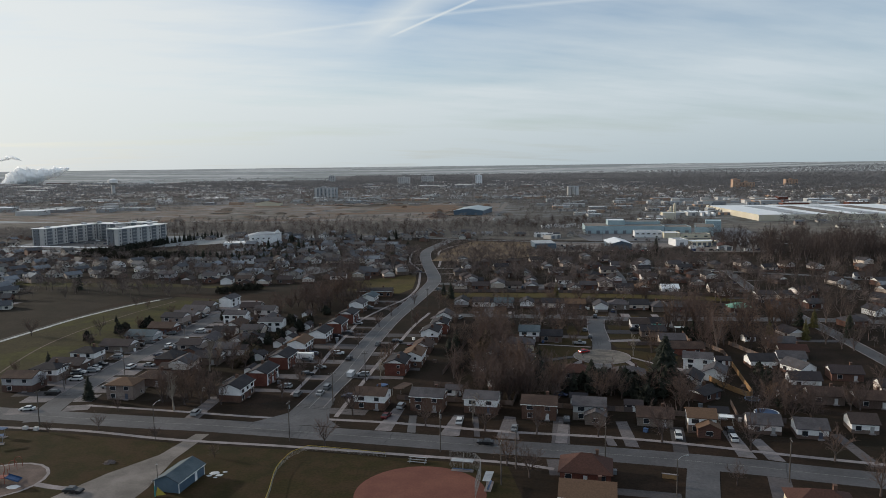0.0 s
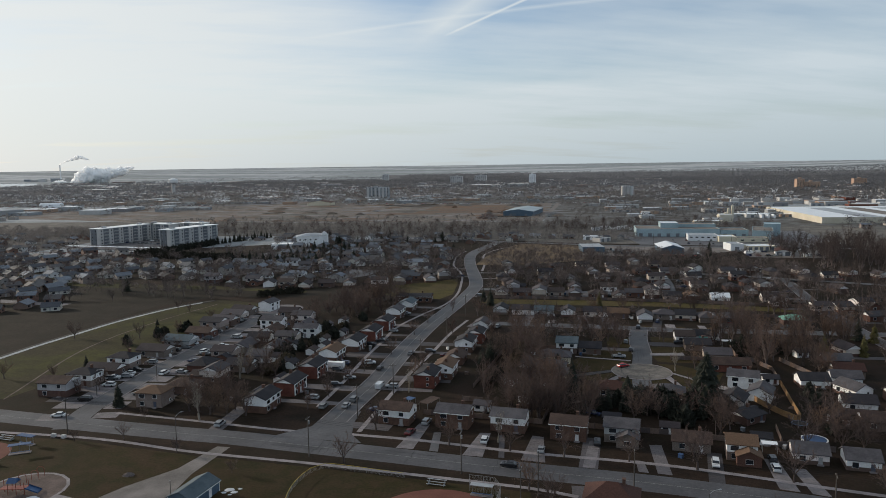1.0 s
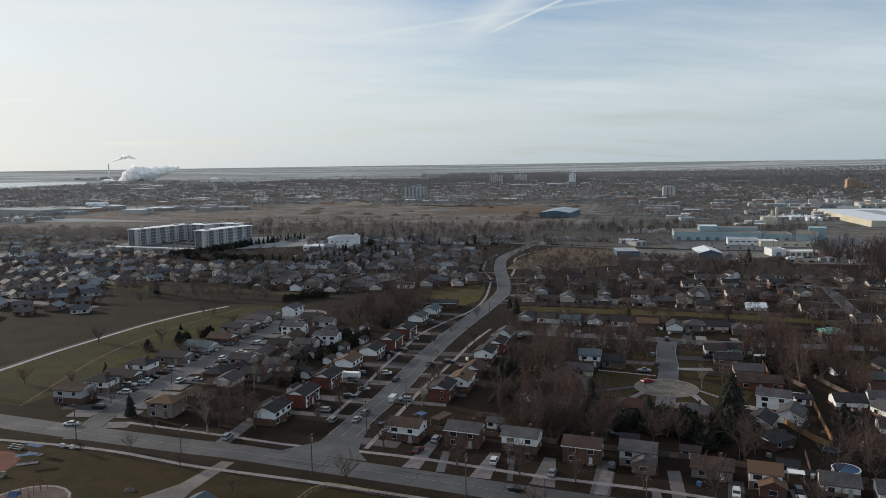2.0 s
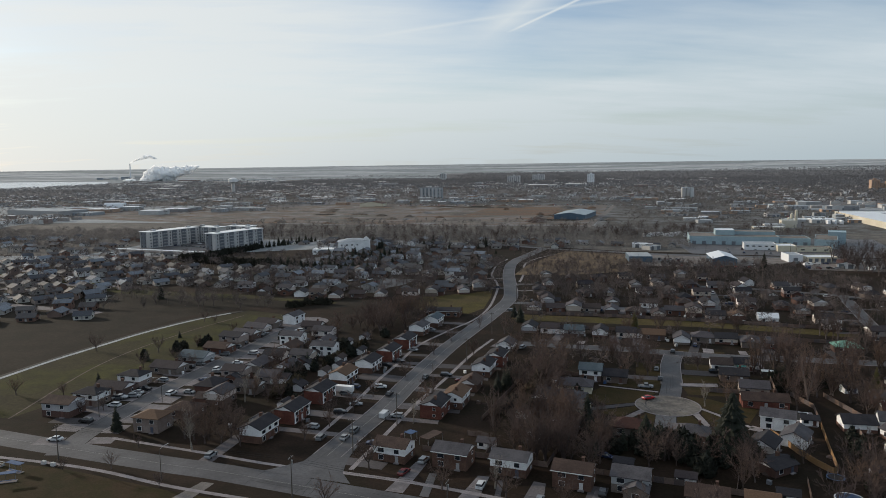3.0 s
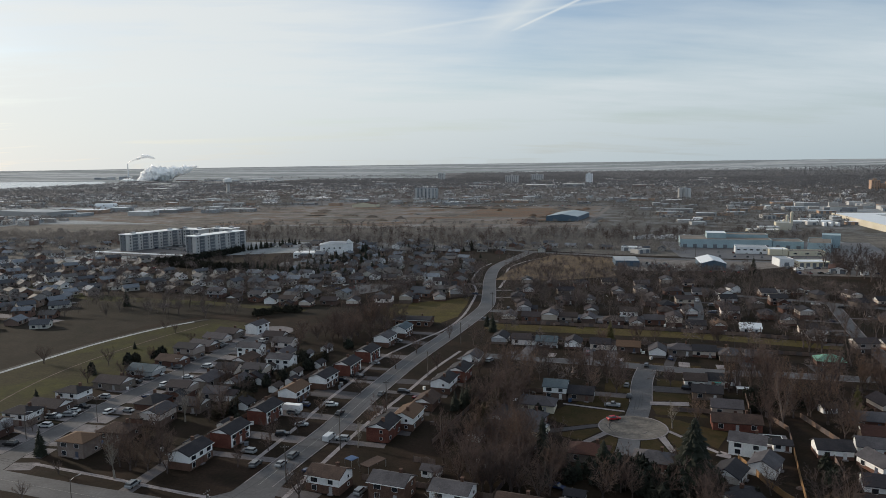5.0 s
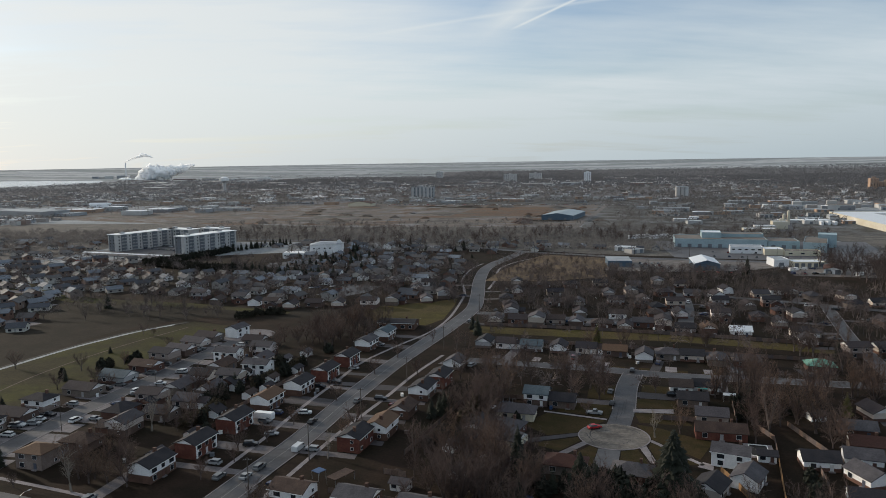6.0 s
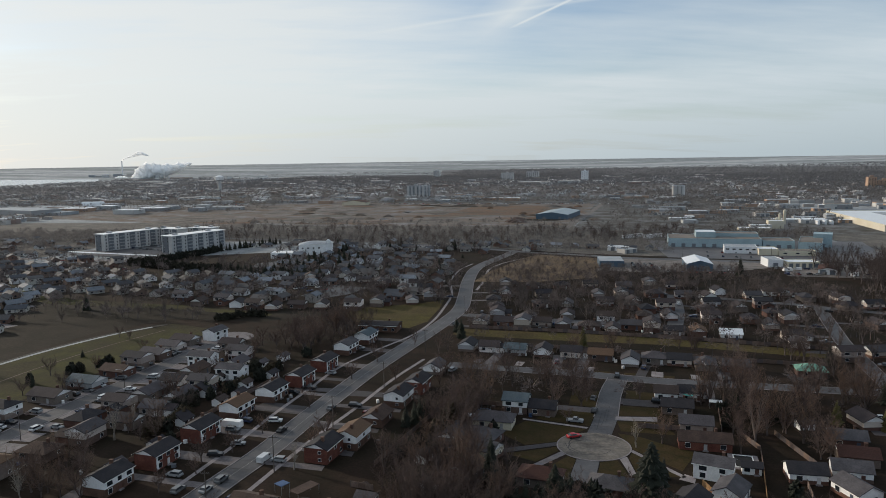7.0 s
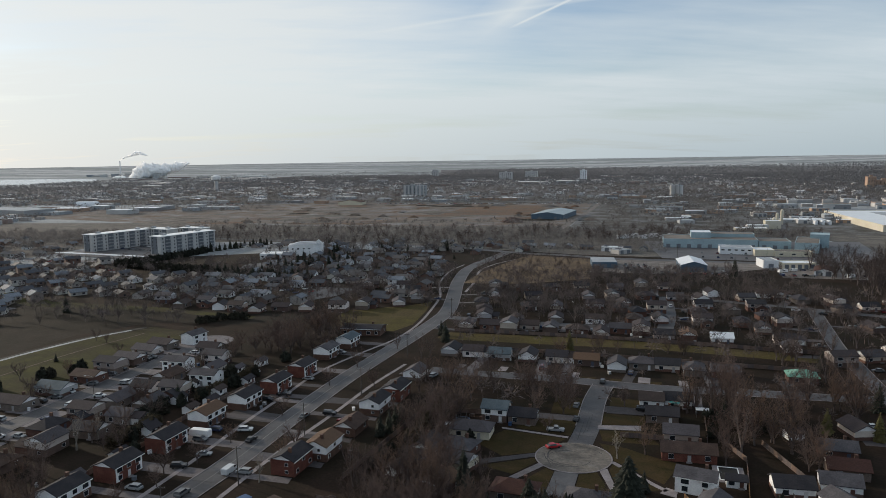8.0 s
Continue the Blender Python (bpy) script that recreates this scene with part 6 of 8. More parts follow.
# driveways: each house near a street gets one
drng = random.Random(5)
DRIVES = 0
for x, y, _ in HOUSES:
    if y > 515 or y < 100:
        continue
    best = min(((math.hypot(x - a, y - b) - r, a, b) for a, b, r in ROAD_PTS))
    if 7 < best[0] < 22:
        d = Vector((best[1] - x, best[2] - y, 0))
        u = d.normalized()
        s = Vector((u.y, -u.x, 0)) * (6.6 * drng.choice((-1, 1)))
        a = Vector((x, y, 0)) + s
        e = a + u * (best[0] - 0.2 + 0.15)
        s2 = Vector((u.y, -u.x, 0)) * (drng.uniform(1.6, 2.6) if x > -50 else drng.uniform(2.4, 3.4))
        if x > -50 and any(math.hypot((a + e).x / 2 - hx, (a + e).y / 2 - hy) < 5.5 for hx, hy, _r in HOUSES):
            continue
        patch("driveway", [tuple(q.xy / K) for q in (a - s2, e - s2, e + s2, a + s2)], "drive", 0.022 + 0.001 * (DRIVES % 5), "grey driveway from the street to a house", "driveway")
        DRIVES += 1


for row in range(0, 9, 2):
    ribbon("side_street_%d" % (row + 1), [(x, 363.5 + row * 23 + (x + 200) * -0.12) for x in (-395 + row * 4, -330, -270, -215 if row > 1 else -225)], 8.5, "apron", 0.03, "pale street with driveways between far houses", "road")
for row in (0, 2):
    ribbon("close_%d" % (row + 1), [(-180 - row * 12 - k * 29, 330 + row * 23 + k * 8) for k in range(4)], 8.0, "apron", 0.04, "pale paved close between low houses", "road")
# driveways between the houses of the main street
for side, rows in ((1, [(-28.5, 171.2), (-24.2, 186.4), (-21.2, 204.8), (-18.6, 224.0), (-13.3, 239.8), (-9.0, 256.0), (-6.0, 274.8), (-3.9, 298.2)]), (-1, [(18.3, 194.8), (23.6, 204.4), (26.6, 221.4), (29.8, 238.8), (33.6, 252.2)])):
    for x, y in rows:
        ys = y + side * 7.4
        edge = min(ROAD_PTS, key=lambda q: abs(q[1] - ys * K) + abs(q[0] - (x + side * 16) * K) * 0.6)
        ex = edge[0] / K - side * 4.1
        ye = ys - side * 0.17 * abs(ex - x)
        patch("driveway", [(x - side * 2, ys - 1.6), (x - side * 2, ys + 1.6), (ex, ye + 1.5), (ex, ye - 1.5)], "drive", 0.050, "grey driveway between two houses of the street", "driveway")

# wide paved aprons on both sides of the crescent
line3 = smooth_line(R3, 1.0)
for k in range(12, len(line3) - 6, 10):
    p, d = line3[k], (line3[k + 1] - line3[k - 1]).normalized()
    nrm = Vector((d.y, -d.x, 0))
    for sgn in (-1, 1):
        w_, far_ = drng.uniform(2.6, 3.8), drng.uniform(9.5, 13.5)
        o = p + d * drng.uniform(-1.2, 1.2)
        q = [o - d * w_ + nrm * (sgn * 4.35), o + d * w_ + nrm * (sgn * 4.35), o + d * w_ + nrm * (sgn * far_), o - d * w_ + nrm * (sgn * far_)]
        patch("driveway", [tuple(c.xy / K) for c in q], "apron", 0.046, "wide pale paved driveway beside the crescent", "driveway")
disc("crescent_end", -63, 318, 10.5, "apron", 0.088, "wide pale paved end of the crescent", "road")


# ---------------------------------------------------------------- cars
def make_car(paint, kind="car"):
    c = thing(kind)
    L, W = {"car": (4.6, 1.8), "suv": (4.7, 1.9), "van": (5.6, 2.0), "pickup": (5.6, 2.0)}[kind]
    sec = {"car": [(-2.3, 0.35), (2.3, 0.35), (2.3, 0.72), (1.9, 0.86), (0.9, 0.94), (-1.6, 0.98), (-2.2, 0.94), (-2.3, 0.7)],
           "suv": [(-2.35, 0.4), (2.35, 0.4), (2.35, 0.9), (1.9, 1.05), (1.1, 1.1), (-2.2, 1.12), (-2.35, 0.9)],
           "van": [(-2.8, 0.4), (2.8, 0.4), (2.8, 1.0), (2.2, 1.25), (1.5, 2.0), (1.2, 2.1), (-2.7, 2.1), (-2.8, 1.9)],
           "pickup": [(-2.8, 0.45), (2.8, 0.45), (2.8, 1.0), (2.5, 1.12), (1.2, 1.18), (-0.6, 1.18), (-0.65, 1.05), (-2.75, 1.05), (-2.8, 0.9)]}[kind]
    b = Build().prism([(p, q) for p, q in sec], -W / 2, W / 2, axis="y")
    part("body", b, "car_" + paint, c)
    cab = {"car": (-1.75, 0.95, -1.2, 0.35, 0.95, 1.42), "suv": (-2.2, 1.15, -1.95, 0.55, 1.08, 1.65), "van": None, "pickup": (-0.55, 1.25, -0.4, 0.7, 1.15, 1.8)}[kind]
    if cab:
        x0, x1, t0, t1, z0, z1 = cab
        w0, w1 = W / 2 - 0.06, W / 2 - 0.22
        pts = [(x0, -w0, z0), (x1, -w0, z0), (x1, w0, z0), (x0, w0, z0), (t0, -w1, z1), (t1, -w1, z1), (t1, w1, z1), (t0, w1, z1)]
        part("cabin_glass", Build().poly(pts, [(3, 2, 1, 0), (4, 5, 6, 7), (0, 1, 5, 4), (1, 2, 6, 5), (2, 3, 7, 6), (3, 0, 4, 7)]), "glass", c, "dark car windows")
        part("roof", Build().box(((t0 + t1) / 2, 0, z1 + 0.025), (t1 - t0 + 0.08, w1 * 2 + 0.08, 0.06)), "car_" + paint, c)
    else:
        part("cabin_glass", Build().prism([(2.22, 1.27), (1.56, 1.98), (1.50, 1.96), (2.16, 1.25)], -0.88, 0.88, axis="y").box((1.2, 0.99, 1.6), (1.0, 0.04, 0.5)).box((1.2, -0.99, 1.6), (1.0, 0.04, 0.5)), "glass", c, "dark van windows")
    for x in (-L * 0.31, L * 0.31):
        for y in (-W / 2 + 0.1, W / 2 - 0.1):
            part("wheel", Build().tube((x, y - 0.12, 0.33), (x, y + 0.12, 0.33), 0.33, 0.33, 10), "rubber", c)
    part("bumper", Build().box((L / 2 + 0.03, 0, 0.5), (0.12, W - 0.2, 0.2)), "rubber", c, "dark bumper")
    words = {"car": "saloon car", "suv": "tall estate car", "van": "panel van", "pickup": "pickup truck"}[kind]
    return tagged(c, "%s %s parked on asphalt" % (paint.replace("_", " "), words), "van" if kind == "van" else "car", "parked cars")


CAR_PROTO = {}


def put_car(paint, kind, x, y, angle, z=0.06):
    key = (paint, kind)
    m = spread(pose(x, y, z, 0, 0, angle))
    if key not in CAR_PROTO:
        CAR_PROTO[key] = make_car(paint, kind)
        CAR_PROTO[key].matrix_basis = m
        return CAR_PROTO[key]
    return copy_thing(CAR_PROTO[key], m)


put_car("white", "van", 3.4, 190.5, 80)
put_car("red", "car", 84.5, 214.5, 25)

# ---------------------------------------------------------------- parked cars
PAINTS = ["white", "silver", "black", "grey", "grey", "black", "dark_blue", "silver", "grey", "dark_red"]
for x, y, a, p, k in ((-10.5, 171, 80, "grey", "suv"), (-4.0, 172, 80, "silver", "car"), (-2.6, 177.5, 80, "grey", "suv"), (0.6, 211, 80, "black", "car"), (9.5, 231, 80, "grey", "car"), (16.8, 151, 70, "dark_red", "car"),
                     (20.6, 158.5, 75, "silver", "suv"), (42, 130.5, 166, "black", "car"), (36.4, 145.5, 80, "white", "suv"), (64.6, 144.5, 80, "black", "suv"), (102.6, 129.5, 80, "white", "suv"), (103.8, 134.5, 80, "black", "suv"),
                     (-47, 108.5, -8, "black", "car"), (102, 273, 80, "black", "suv"), (92, 248, 78, "grey", "car"), (91.5, 236, 78, "black", "car"), (94, 175, 75, "white", "suv"), (67, 166, -30, "dark_blue", "car"),
                     (113, 181, 40, "red", "car"), (-73, 205, 80, "white", "suv"), (-88, 199, 10, "white", "pickup"), (-84, 201, 10, "silver", "suv"), (-66, 180, 0, "dark_red", "pickup"), (-60, 177, 0, "white", "car"),
                     (-70, 234, 78, "white", "suv"), (-66, 243, 10, "white", "car"), (-140, 171.5, -13, "white", "pickup"), (143, 283, 80, "dark_red", "car"), (138.5, 272, 85, "black", "car"), (146, 404, 85, "white", "suv"),
                     (215, 390, -20, "black", "car"), (205, 398, -10, "white", "suv"), (-8, 200, 10, "silver", "car"), (-11, 192, 10, "black", "suv"), (-4, 218, 10, "white", "suv")):
    put_car(p, k, x, y, a)
crng = random.Random(8)
for k in range(12, len(line3) - 8, 15):
    p, d = line3[k], (line3[k + 1] - line3[k - 1]).normalized()
    nrm = Vector((d.y, -d.x, 0)) * (crng.choice((-1, 1)) * crng.uniform(6.2, 8.0))
    put_car(crng.choice(("white", "black", "grey", "white", "silver")), crng.choice(("car", "suv", "suv")), (p + nrm).x / K, (p + nrm).y / K, math.degrees(math.atan2(d.y, d.x)) + 90 + crng.uniform(-4, 4))
n_cars = 0
for x, y, _ in HOUSES:
    if n_cars > 85 or y > 500 or y < 150:
        continue
    best = min(((math.hypot(x - a, y - b) - r, a, b) for a, b, r in ROAD_PTS))
    if 7 < best[0] < 22 and crng.random() < 0.75:
        d = Vector((best[1] - x, best[2] - y, 0)).normalized()
        s = Vector((d.y, -d.x, 0)) * (6.6 * crng.choice((-1, 1)))
        p = Vector((x, y, 0)) + s + d * crng.uniform(2.5, best[0] - 3.0)
        if any(math.hypot(p.x - hx, p.y - hy) < 6.4 for hx, hy, _r in HOUSES):
            continue
        put_car(crng.choice(PAINTS), crng.choice(("car", "suv", "suv", "pickup")), p.x / K, p.y / K, math.degrees(math.atan2(d.y, d.x)) + crng.choice((0, 180)))
        n_cars += 1
for k in range(16):
    put_car(crng.choice(PAINTS), crng.choice(("car", "suv", "pickup")), 139 + (k % 4) * 4.2, 524 + (k // 4) * 8, 80 + crng.uniform(-8, 8))
for k in range(14):
    put_car(crng.choice(PAINTS), crng.choice(("car", "suv")), 200 + k * 5 + crng.uniform(-1, 1), 590 + (k % 2) * 26 - k, 80)
for k in range(26):
    put_car(crng.choice(PAINTS), crng.choice(("car", "suv")), -296 + (k % 13) * 4.5 + (k // 13) * 8, 634 - (k % 13) * 1.8 + (k // 13) * 18, 68)


# ---------------------------------------------------------------- poles and lamps
def make_pole(height=11.0, transformer=False):
    p = thing("utility_pole")
    part("post", Build().tube((0, 0, 0), (0, 0, height), 0.17, 0.11, 8), "pole", p)
    part("crossarm", Build().box((0, 0, height - 0.7), (2.4, 0.12, 0.14)), "pole", p)
    for x in (-1.05, -0.4, 0.4, 1.05):
        part("insulator", Build().tube((x, 0, height - 0.62), (x, 0, height - 0.38), 0.07, 0.05, 6), "steel", p)
    if transformer:
        part("transformer", Build().tube((0.36, 0, height - 2.4), (0.36, 0, height - 1.4), 0.28, 0.28, 10), "steel", p, "grey round transformer")
    return tagged(p, "weathered wooden utility pole beside the road", "utility pole", "utility poles")


def make_street_lamp(height=9.0):
    p = thing("street_lamp")
    part("post", Build().tube((0, 0, 0), (0, 0, height), 0.13, 0.08, 8), "pole", p)
    part("arm", Build().tube((0, 0, height - 0.3), (1.2, 0, height + 0.3), 0.05, 0.05, 6).tube((1.2, 0, height + 0.3), (2.4, 0, height + 0.35), 0.05, 0.05, 6), "steel", p, "curved steel arm")
    part("lamp_head", Build().box((2.7, 0, height + 0.33), (0.8, 0.3, 0.16), 0, 0.0, 0.8), "steel", p, "flat lamp head")
    return tagged(p, "street lamp with a curved arm beside the road", "street lamp", "street lamps")


POLES = [(-75.5, 150), (-6.5, 135.5), (30.9, 126.4), (47.6, 115.7), (68.3, 118.2), (104.5, 105.7), (145, 94), (-140, 170), (43.4, 107.7)]
first = make_pole(11.5, True)
first.matrix_basis = spread(pose(*POLES[1], 0, 0, 0, 76))
plain = make_pole(11.0)
plain.matrix_basis = spread(pose(*POLES[0], 0, 0, 0, 76))
for i, (x, y) in enumerate(POLES[2:]):
    copy_thing(first if i == 0 else plain, spread(pose(x, y, 0, 0, 0, 76)))
for x, y in ((1.0, 162), (8.5, 184), (14.5, 216), (22, 252), (28.5, 300), (37, 372), (42, 520), (62, 585)):
    copy_thing(plain, spread(pose(x, y, 0, 0, 0, 10)))
for x, y in ((140, 590), (180, 581), (240, 569), (150, 300), (190, 345), (196, 388), (88, 365), (240, 340)):
    copy_thing(plain, spread(pose(x, y, 0, 0, 0, 80)))
lamp0 = make_street_lamp()
lamp0.matrix_basis = spread(pose(-42, 141.5, 0, 0, 0, 70))
for x, y, a in ((78.6, 100.5, 20), (-72, 197, 190), (-66, 240, 190), (130, 263, 100), (-60, 420, 0), (-45, 405, 90), (206, 332, 200), (222, 400, 200), (96, 372, 100), (-84.5, 182, 0)):
    copy_thing(lamp0, spread(pose(x, y, 0, 0, 0, a)))


def cable(points, sag=0.8):
    """One thin wire that hangs from pole to pole."""
    line = []
    for p, q in zip(points, points[1:]):
        p, q = Vector((p[0] * K, p[1] * K, p[2])), Vector((q[0] * K, q[1] * K, q[2]))
        line += [p.lerp(q, k / 8) - Vector((0, 0, sag * 4 * k / 8 * (1 - k / 8))) for k in range(8)]
    line.append(q)
    pts, n = [], len(line)
    for c in line:
        pts += [c + Vector((0.005, 0.017, -0.01)), c + Vector((-0.005, -0.017, -0.01)), c + Vector((0, 0, 0.02))]
    faces = [(3 * i + k, 3 * i + (k + 1) % 3, 3 * i + 3 + (k + 1) % 3, 3 * i + 3 + k) for i in range(n - 1) for k in range(3)]
    return solid("overhead_cable", Build().poly(pts, faces), "rubber", "thin black overhead cable between utility poles", "cable", group="overhead cables")


ordered = [(-140, 170), (-75.5, 150), (-6.5, 135.5), (30.9, 126.4), (68.3, 118.2), (104.5, 105.7), (145, 94)]
for off in (-1.0, 0.0, 1.0):
    cable([(x + 0.25 * off, y + 0.97 * off, 10.6) for x, y in ordered])


# ---------------------------------------------------------------- park
disc("ball_field", 26.2, 104.3, 13.8, "clay", 0.03, "red-brown clay infield of a ball diamond", "ball field", 48)
patch("gravel_lot", [(-28, 141), (-31.5, 141.5), (-36, 128), (-44, 118), (-52, 104), (-60, 85), (-38, 80), (-32, 110), (-31.5, 125)], "gravel", 0.034, "worn pale gravel car park", "car park")
disc("play_area", -66, 115.6, 9.0, "mulch", 0.03, "round mulch play area with a pale edge", "play area")
ribbon("play_edge", [(-66 + 9.2 * math.cos(k * 0.35), 115.6 + 9.2 * math.sin(k * 0.35)) for k in range(19)], 0.8, "concrete", 0.05, "pale concrete edging round the play area", "path")
ribbon("play_path", [(-57, 113), (-53, 111.5), (-47, 110)], 2.0, "concrete", 0.045, "short concrete path to the gravel lot", "path")


def make_park_building():
    h = thing("park_building", pose(-25.9, 112.4, 0, 0, 0, 76))
    L, W, H, R = 11.0, 6.4, 2.8, 1.5
    part("wall", Build().prism([(-W / 2, 0), (W / 2, 0), (W / 2, H), (0, H + R - 0.2), (-W / 2, H)], -L / 2, L / 2), "metal_navy", h)
    rf = part("roof", gable_roof(L, W, H, R, 0.4), "roof_blue", h, "blue-grey metal roof")
    for s in (-1, 1):
        part("gutter", Build().box((0, s * (W / 2 + 0.42), H - 0.22), (L + 0.8, 0.08, 0.16)), "trim", rf, "white gutter")
        for e in (-1, 1):
            part("corner_trim", Build().box((e * (L / 2 + 0.02), s * (W / 2 + 0.02), 1.35), (0.14, 0.14, 2.7)), "trim", h, "white corner board")
    part("door", Build().box((1.8, -W / 2 - 0.03, 1.05), (1.0, 0.1, 2.1)), "trim", h, "white door")
    return tagged(h, "small dark blue park building with blue-grey roof beside gravel", "building")


make_park_building()


def make_bench_shelter(x, y, a, roof="steel"):
    h = thing("dugout", pose(x, y, 0, 0, 0, a))
    for dx in (-2.4, 0, 2.4):
        part("post", Build().tube((dx, 0, 0), (dx, 0, 2.5), 0.06, 0.06, 6), "steel", h)
    part("bench", Build().box((0, -0.3, 0.45), (5.0, 0.45, 0.08)), "pool_blue", h, "blue bench")
    part("slab", Build().box((0, -0.2, 0.06), (5.6, 1.6, 0.12)), "concrete", h)
    part("roof", Build().box((0, 0, 2.56), (5.6, 1.9, 0.1)), roof, h)
    return tagged(h, "open team bench shelter with blue bench and steel posts", "shelter")


make_bench_shelter(35.6, 115.6, -14)
make_bench_shelter(40.6, 107, 76)
make_bench_shelter(-82, 142.5, -16, "pool_blue")
make_bench_shelter(-80, 136.5, 24, "pool_blue")
disc("ball_field_far", -92, 134, 9.6, "clay", 0.03, "red-brown clay infield of a second ball diamond", "ball field", 40)
for dx in (0.0, 3.2):
    box_ = thing("utility_box", pose(-77.8 + dx, 147.4 - dx * 0.25, 0, 0, 0, -14))
    part("cabinet", Build().box((0, 0, 0.5), (1.3, 0.9, 1.0), 0, 0.0, 0.95), "panel_pale", box_)
    part("plinth", Build().box((0, 0, 0.05), (1.5, 1.1, 0.1)), "concrete", box_)
    tagged(box_, "pale metal utility box beside the road", "utility box", "utility boxes")


def make_bleachers(x, y, a):
    h = thing("bleachers", pose(x, y, 0, 0, 0, a))
    for k in range(3):
        part("plank", Build().box((0, k * 0.7, 0.4 + 0.35 * k), (5.0, 0.3, 0.06)), "steel", h)
    for dx in (-2.0, 2.0):
        part("support", Build().prism([(-0.2, 0), (1.6, 0), (1.6, 1.07), (-0.2, 0.37)], dx - 0.04, dx + 0.04), "steel", h)
    return tagged(h, "small grey metal bleachers beside the ball field", "bleachers")


make_bleachers(25.4, 119.8, -14)
make_bleachers(-89.5, 144.6, -14)
make_bleachers(-82, 127.5, 20)


def make_chain_fence(name, pts, height, mat, label, rail="steel"):
    h = thing(name)
    line = smooth_line(pts, 3.0)
    for i, p in enumerate(line):
        part("post", Build().tube((p.x, p.y, 0), (p.x, p.y, height), 0.045, 0.045, 5), "steel", h)
        if i:
            q = line[i - 1]
            part("rail", Build().tube((q.x, q.y, height), (p.x, p.y, height), 0.06 if rail == "yellow" else 0.03, 0.06 if rail == "yellow" else 0.03, 4, caps=False), rail, h)
    b = Build()
    for q, p in zip(line, line[1:]):
        n = max(2, int((p - q).length / 0.35))
        for k in range(n):
            for a, c in ((0.0, 1.0), (1.0, 0.0)):
                s, e = q.lerp(p, k / n), q.lerp(p, (k + 1) / n)
                b.tube((s.x, s.y, height * a), (e.x, e.y, height * c), 0.012, 0.012, 3, caps=False)
    ob = part("mesh", b, "steel", h, "steel wire mesh")
    ob["kind"] = "stuff"
    return tagged(h, label, "fence")


make_chain_fence("chain_fence", [(-5, 88), (-5.2, 104), (-6, 117), (-4, 126), (-1, 129), (18, 123.8)], 1.3, "steel", "low wire fence with a yellow top rail on grass", "yellow")
make_chain_fence("backstop", [(32.9, 117.4), (38.4, 115.8), (39.5, 112.5), (37.4, 101)], 4.2, "steel", "tall wire backstop fence behind the ball field")


def make_play_frame():
    h = thing("playground_set", pose(-67.0, 114.4, 0, 0, 0, 4))
    for x in (-3, -1, 1, 3):
        for y in (-1, 1):
            part("post", Build().tube((x, y, 0), (x, y, 3.0), 0.08, 0.08, 6), "play_red", h)
    part("deck", Build().box((0, 0, 1.4), (6.2, 2.2, 0.12)), "play_red", h)
    part("slide", Build().poly([(3.1, -1.1, 1.45), (3.1, 1.1, 1.45), (6.2, 1.1, 0.25), (6.2, -1.1, 0.25), (3.1, -1.1, 1.8), (3.1, 1.1, 1.8), (6.2, 1.1, 0.6), (6.2, -1.1, 0.6)],
                               [(0, 1, 2, 3), (0, 3, 7, 4), (1, 5, 6, 2), (3, 2, 6, 7)]), "pool_blue", h, "wide blue slide")
    part("canopy", Build().prism([(-1.3, 3.0), (1.3, 3.0), (0, 3.9)], -1.2, 1.2), "pool_blue", h, "blue canopy")
    for x in (-5.5, -7.5):
        part("climber", Build().tube((x, -1, 0), (x, -1, 2.2), 0.06, 0.06, 5).tube((x, -1, 2.2), (x, 1, 2.2), 0.06, 0.06, 5).tube((x, 1, 2.2), (x, 1, 0), 0.06, 0.06, 5), "play_red", h)
    return tagged(h, "red and blue playground frame with slide on mulch", "playground")


make_play_frame()


def make_climbing_arch(x, y):
    h = thing("climbing_arch", pose(x, y, 0, 0, 0, 10))
    for dx in (-0.9, 0.9):
        part("upright", Build().tube((dx, 0, 0), (dx, 0, 2.0), 0.07, 0.07, 6), "play_red", h)
    part("bar", Build().tube((-0.9, 0, 2.0), (-0.5, 0, 2.5), 0.07, 0.07, 6).tube((-0.5, 0, 2.5), (0.5, 0, 2.5), 0.07, 0.07, 6).tube((0.5, 0, 2.5), (0.9, 0, 2.0), 0.07, 0.07, 6), "play_red", h, "bent top bar")
    return tagged(h, "dark red climbing arch on mulch", "climbing frame", "climbing arches")


for x, y in ((-66.4, 123.2), (-66.4, 121.0), (-68.2, 119.2)):
    make_climbing_arch(x, y)
post = thing("flag_post", pose(-29.2, 108.4, 0))
part("pole", Build().tube((0, 0, 0), (0, 0, 6.5), 0.10, 0.08, 8), "pole", post)
part("cap", Build().tube((0, 0, 6.5), (0, 0, 6.7), 0.14, 0.10, 8), "steel", post)
tagged(post, "dark plain pole beside the park building", "pole")
board = thing("play_board", pose(-27.9, 105.8, 0, 0, 0, 10))
part("panel", Build().prism([(-0.9, 0.3), (1.3, 0.3), (-0.5, 2.4)], -0.06, 0.06, axis="y"), "yellow", board, "bright yellow triangular panel")
part("post", Build().box((-1.05, 0, 1.3), (0.22, 0.22, 2.6)), "teal", board, "green post")
tagged(board, "yellow triangular play board on a green post", "play board")


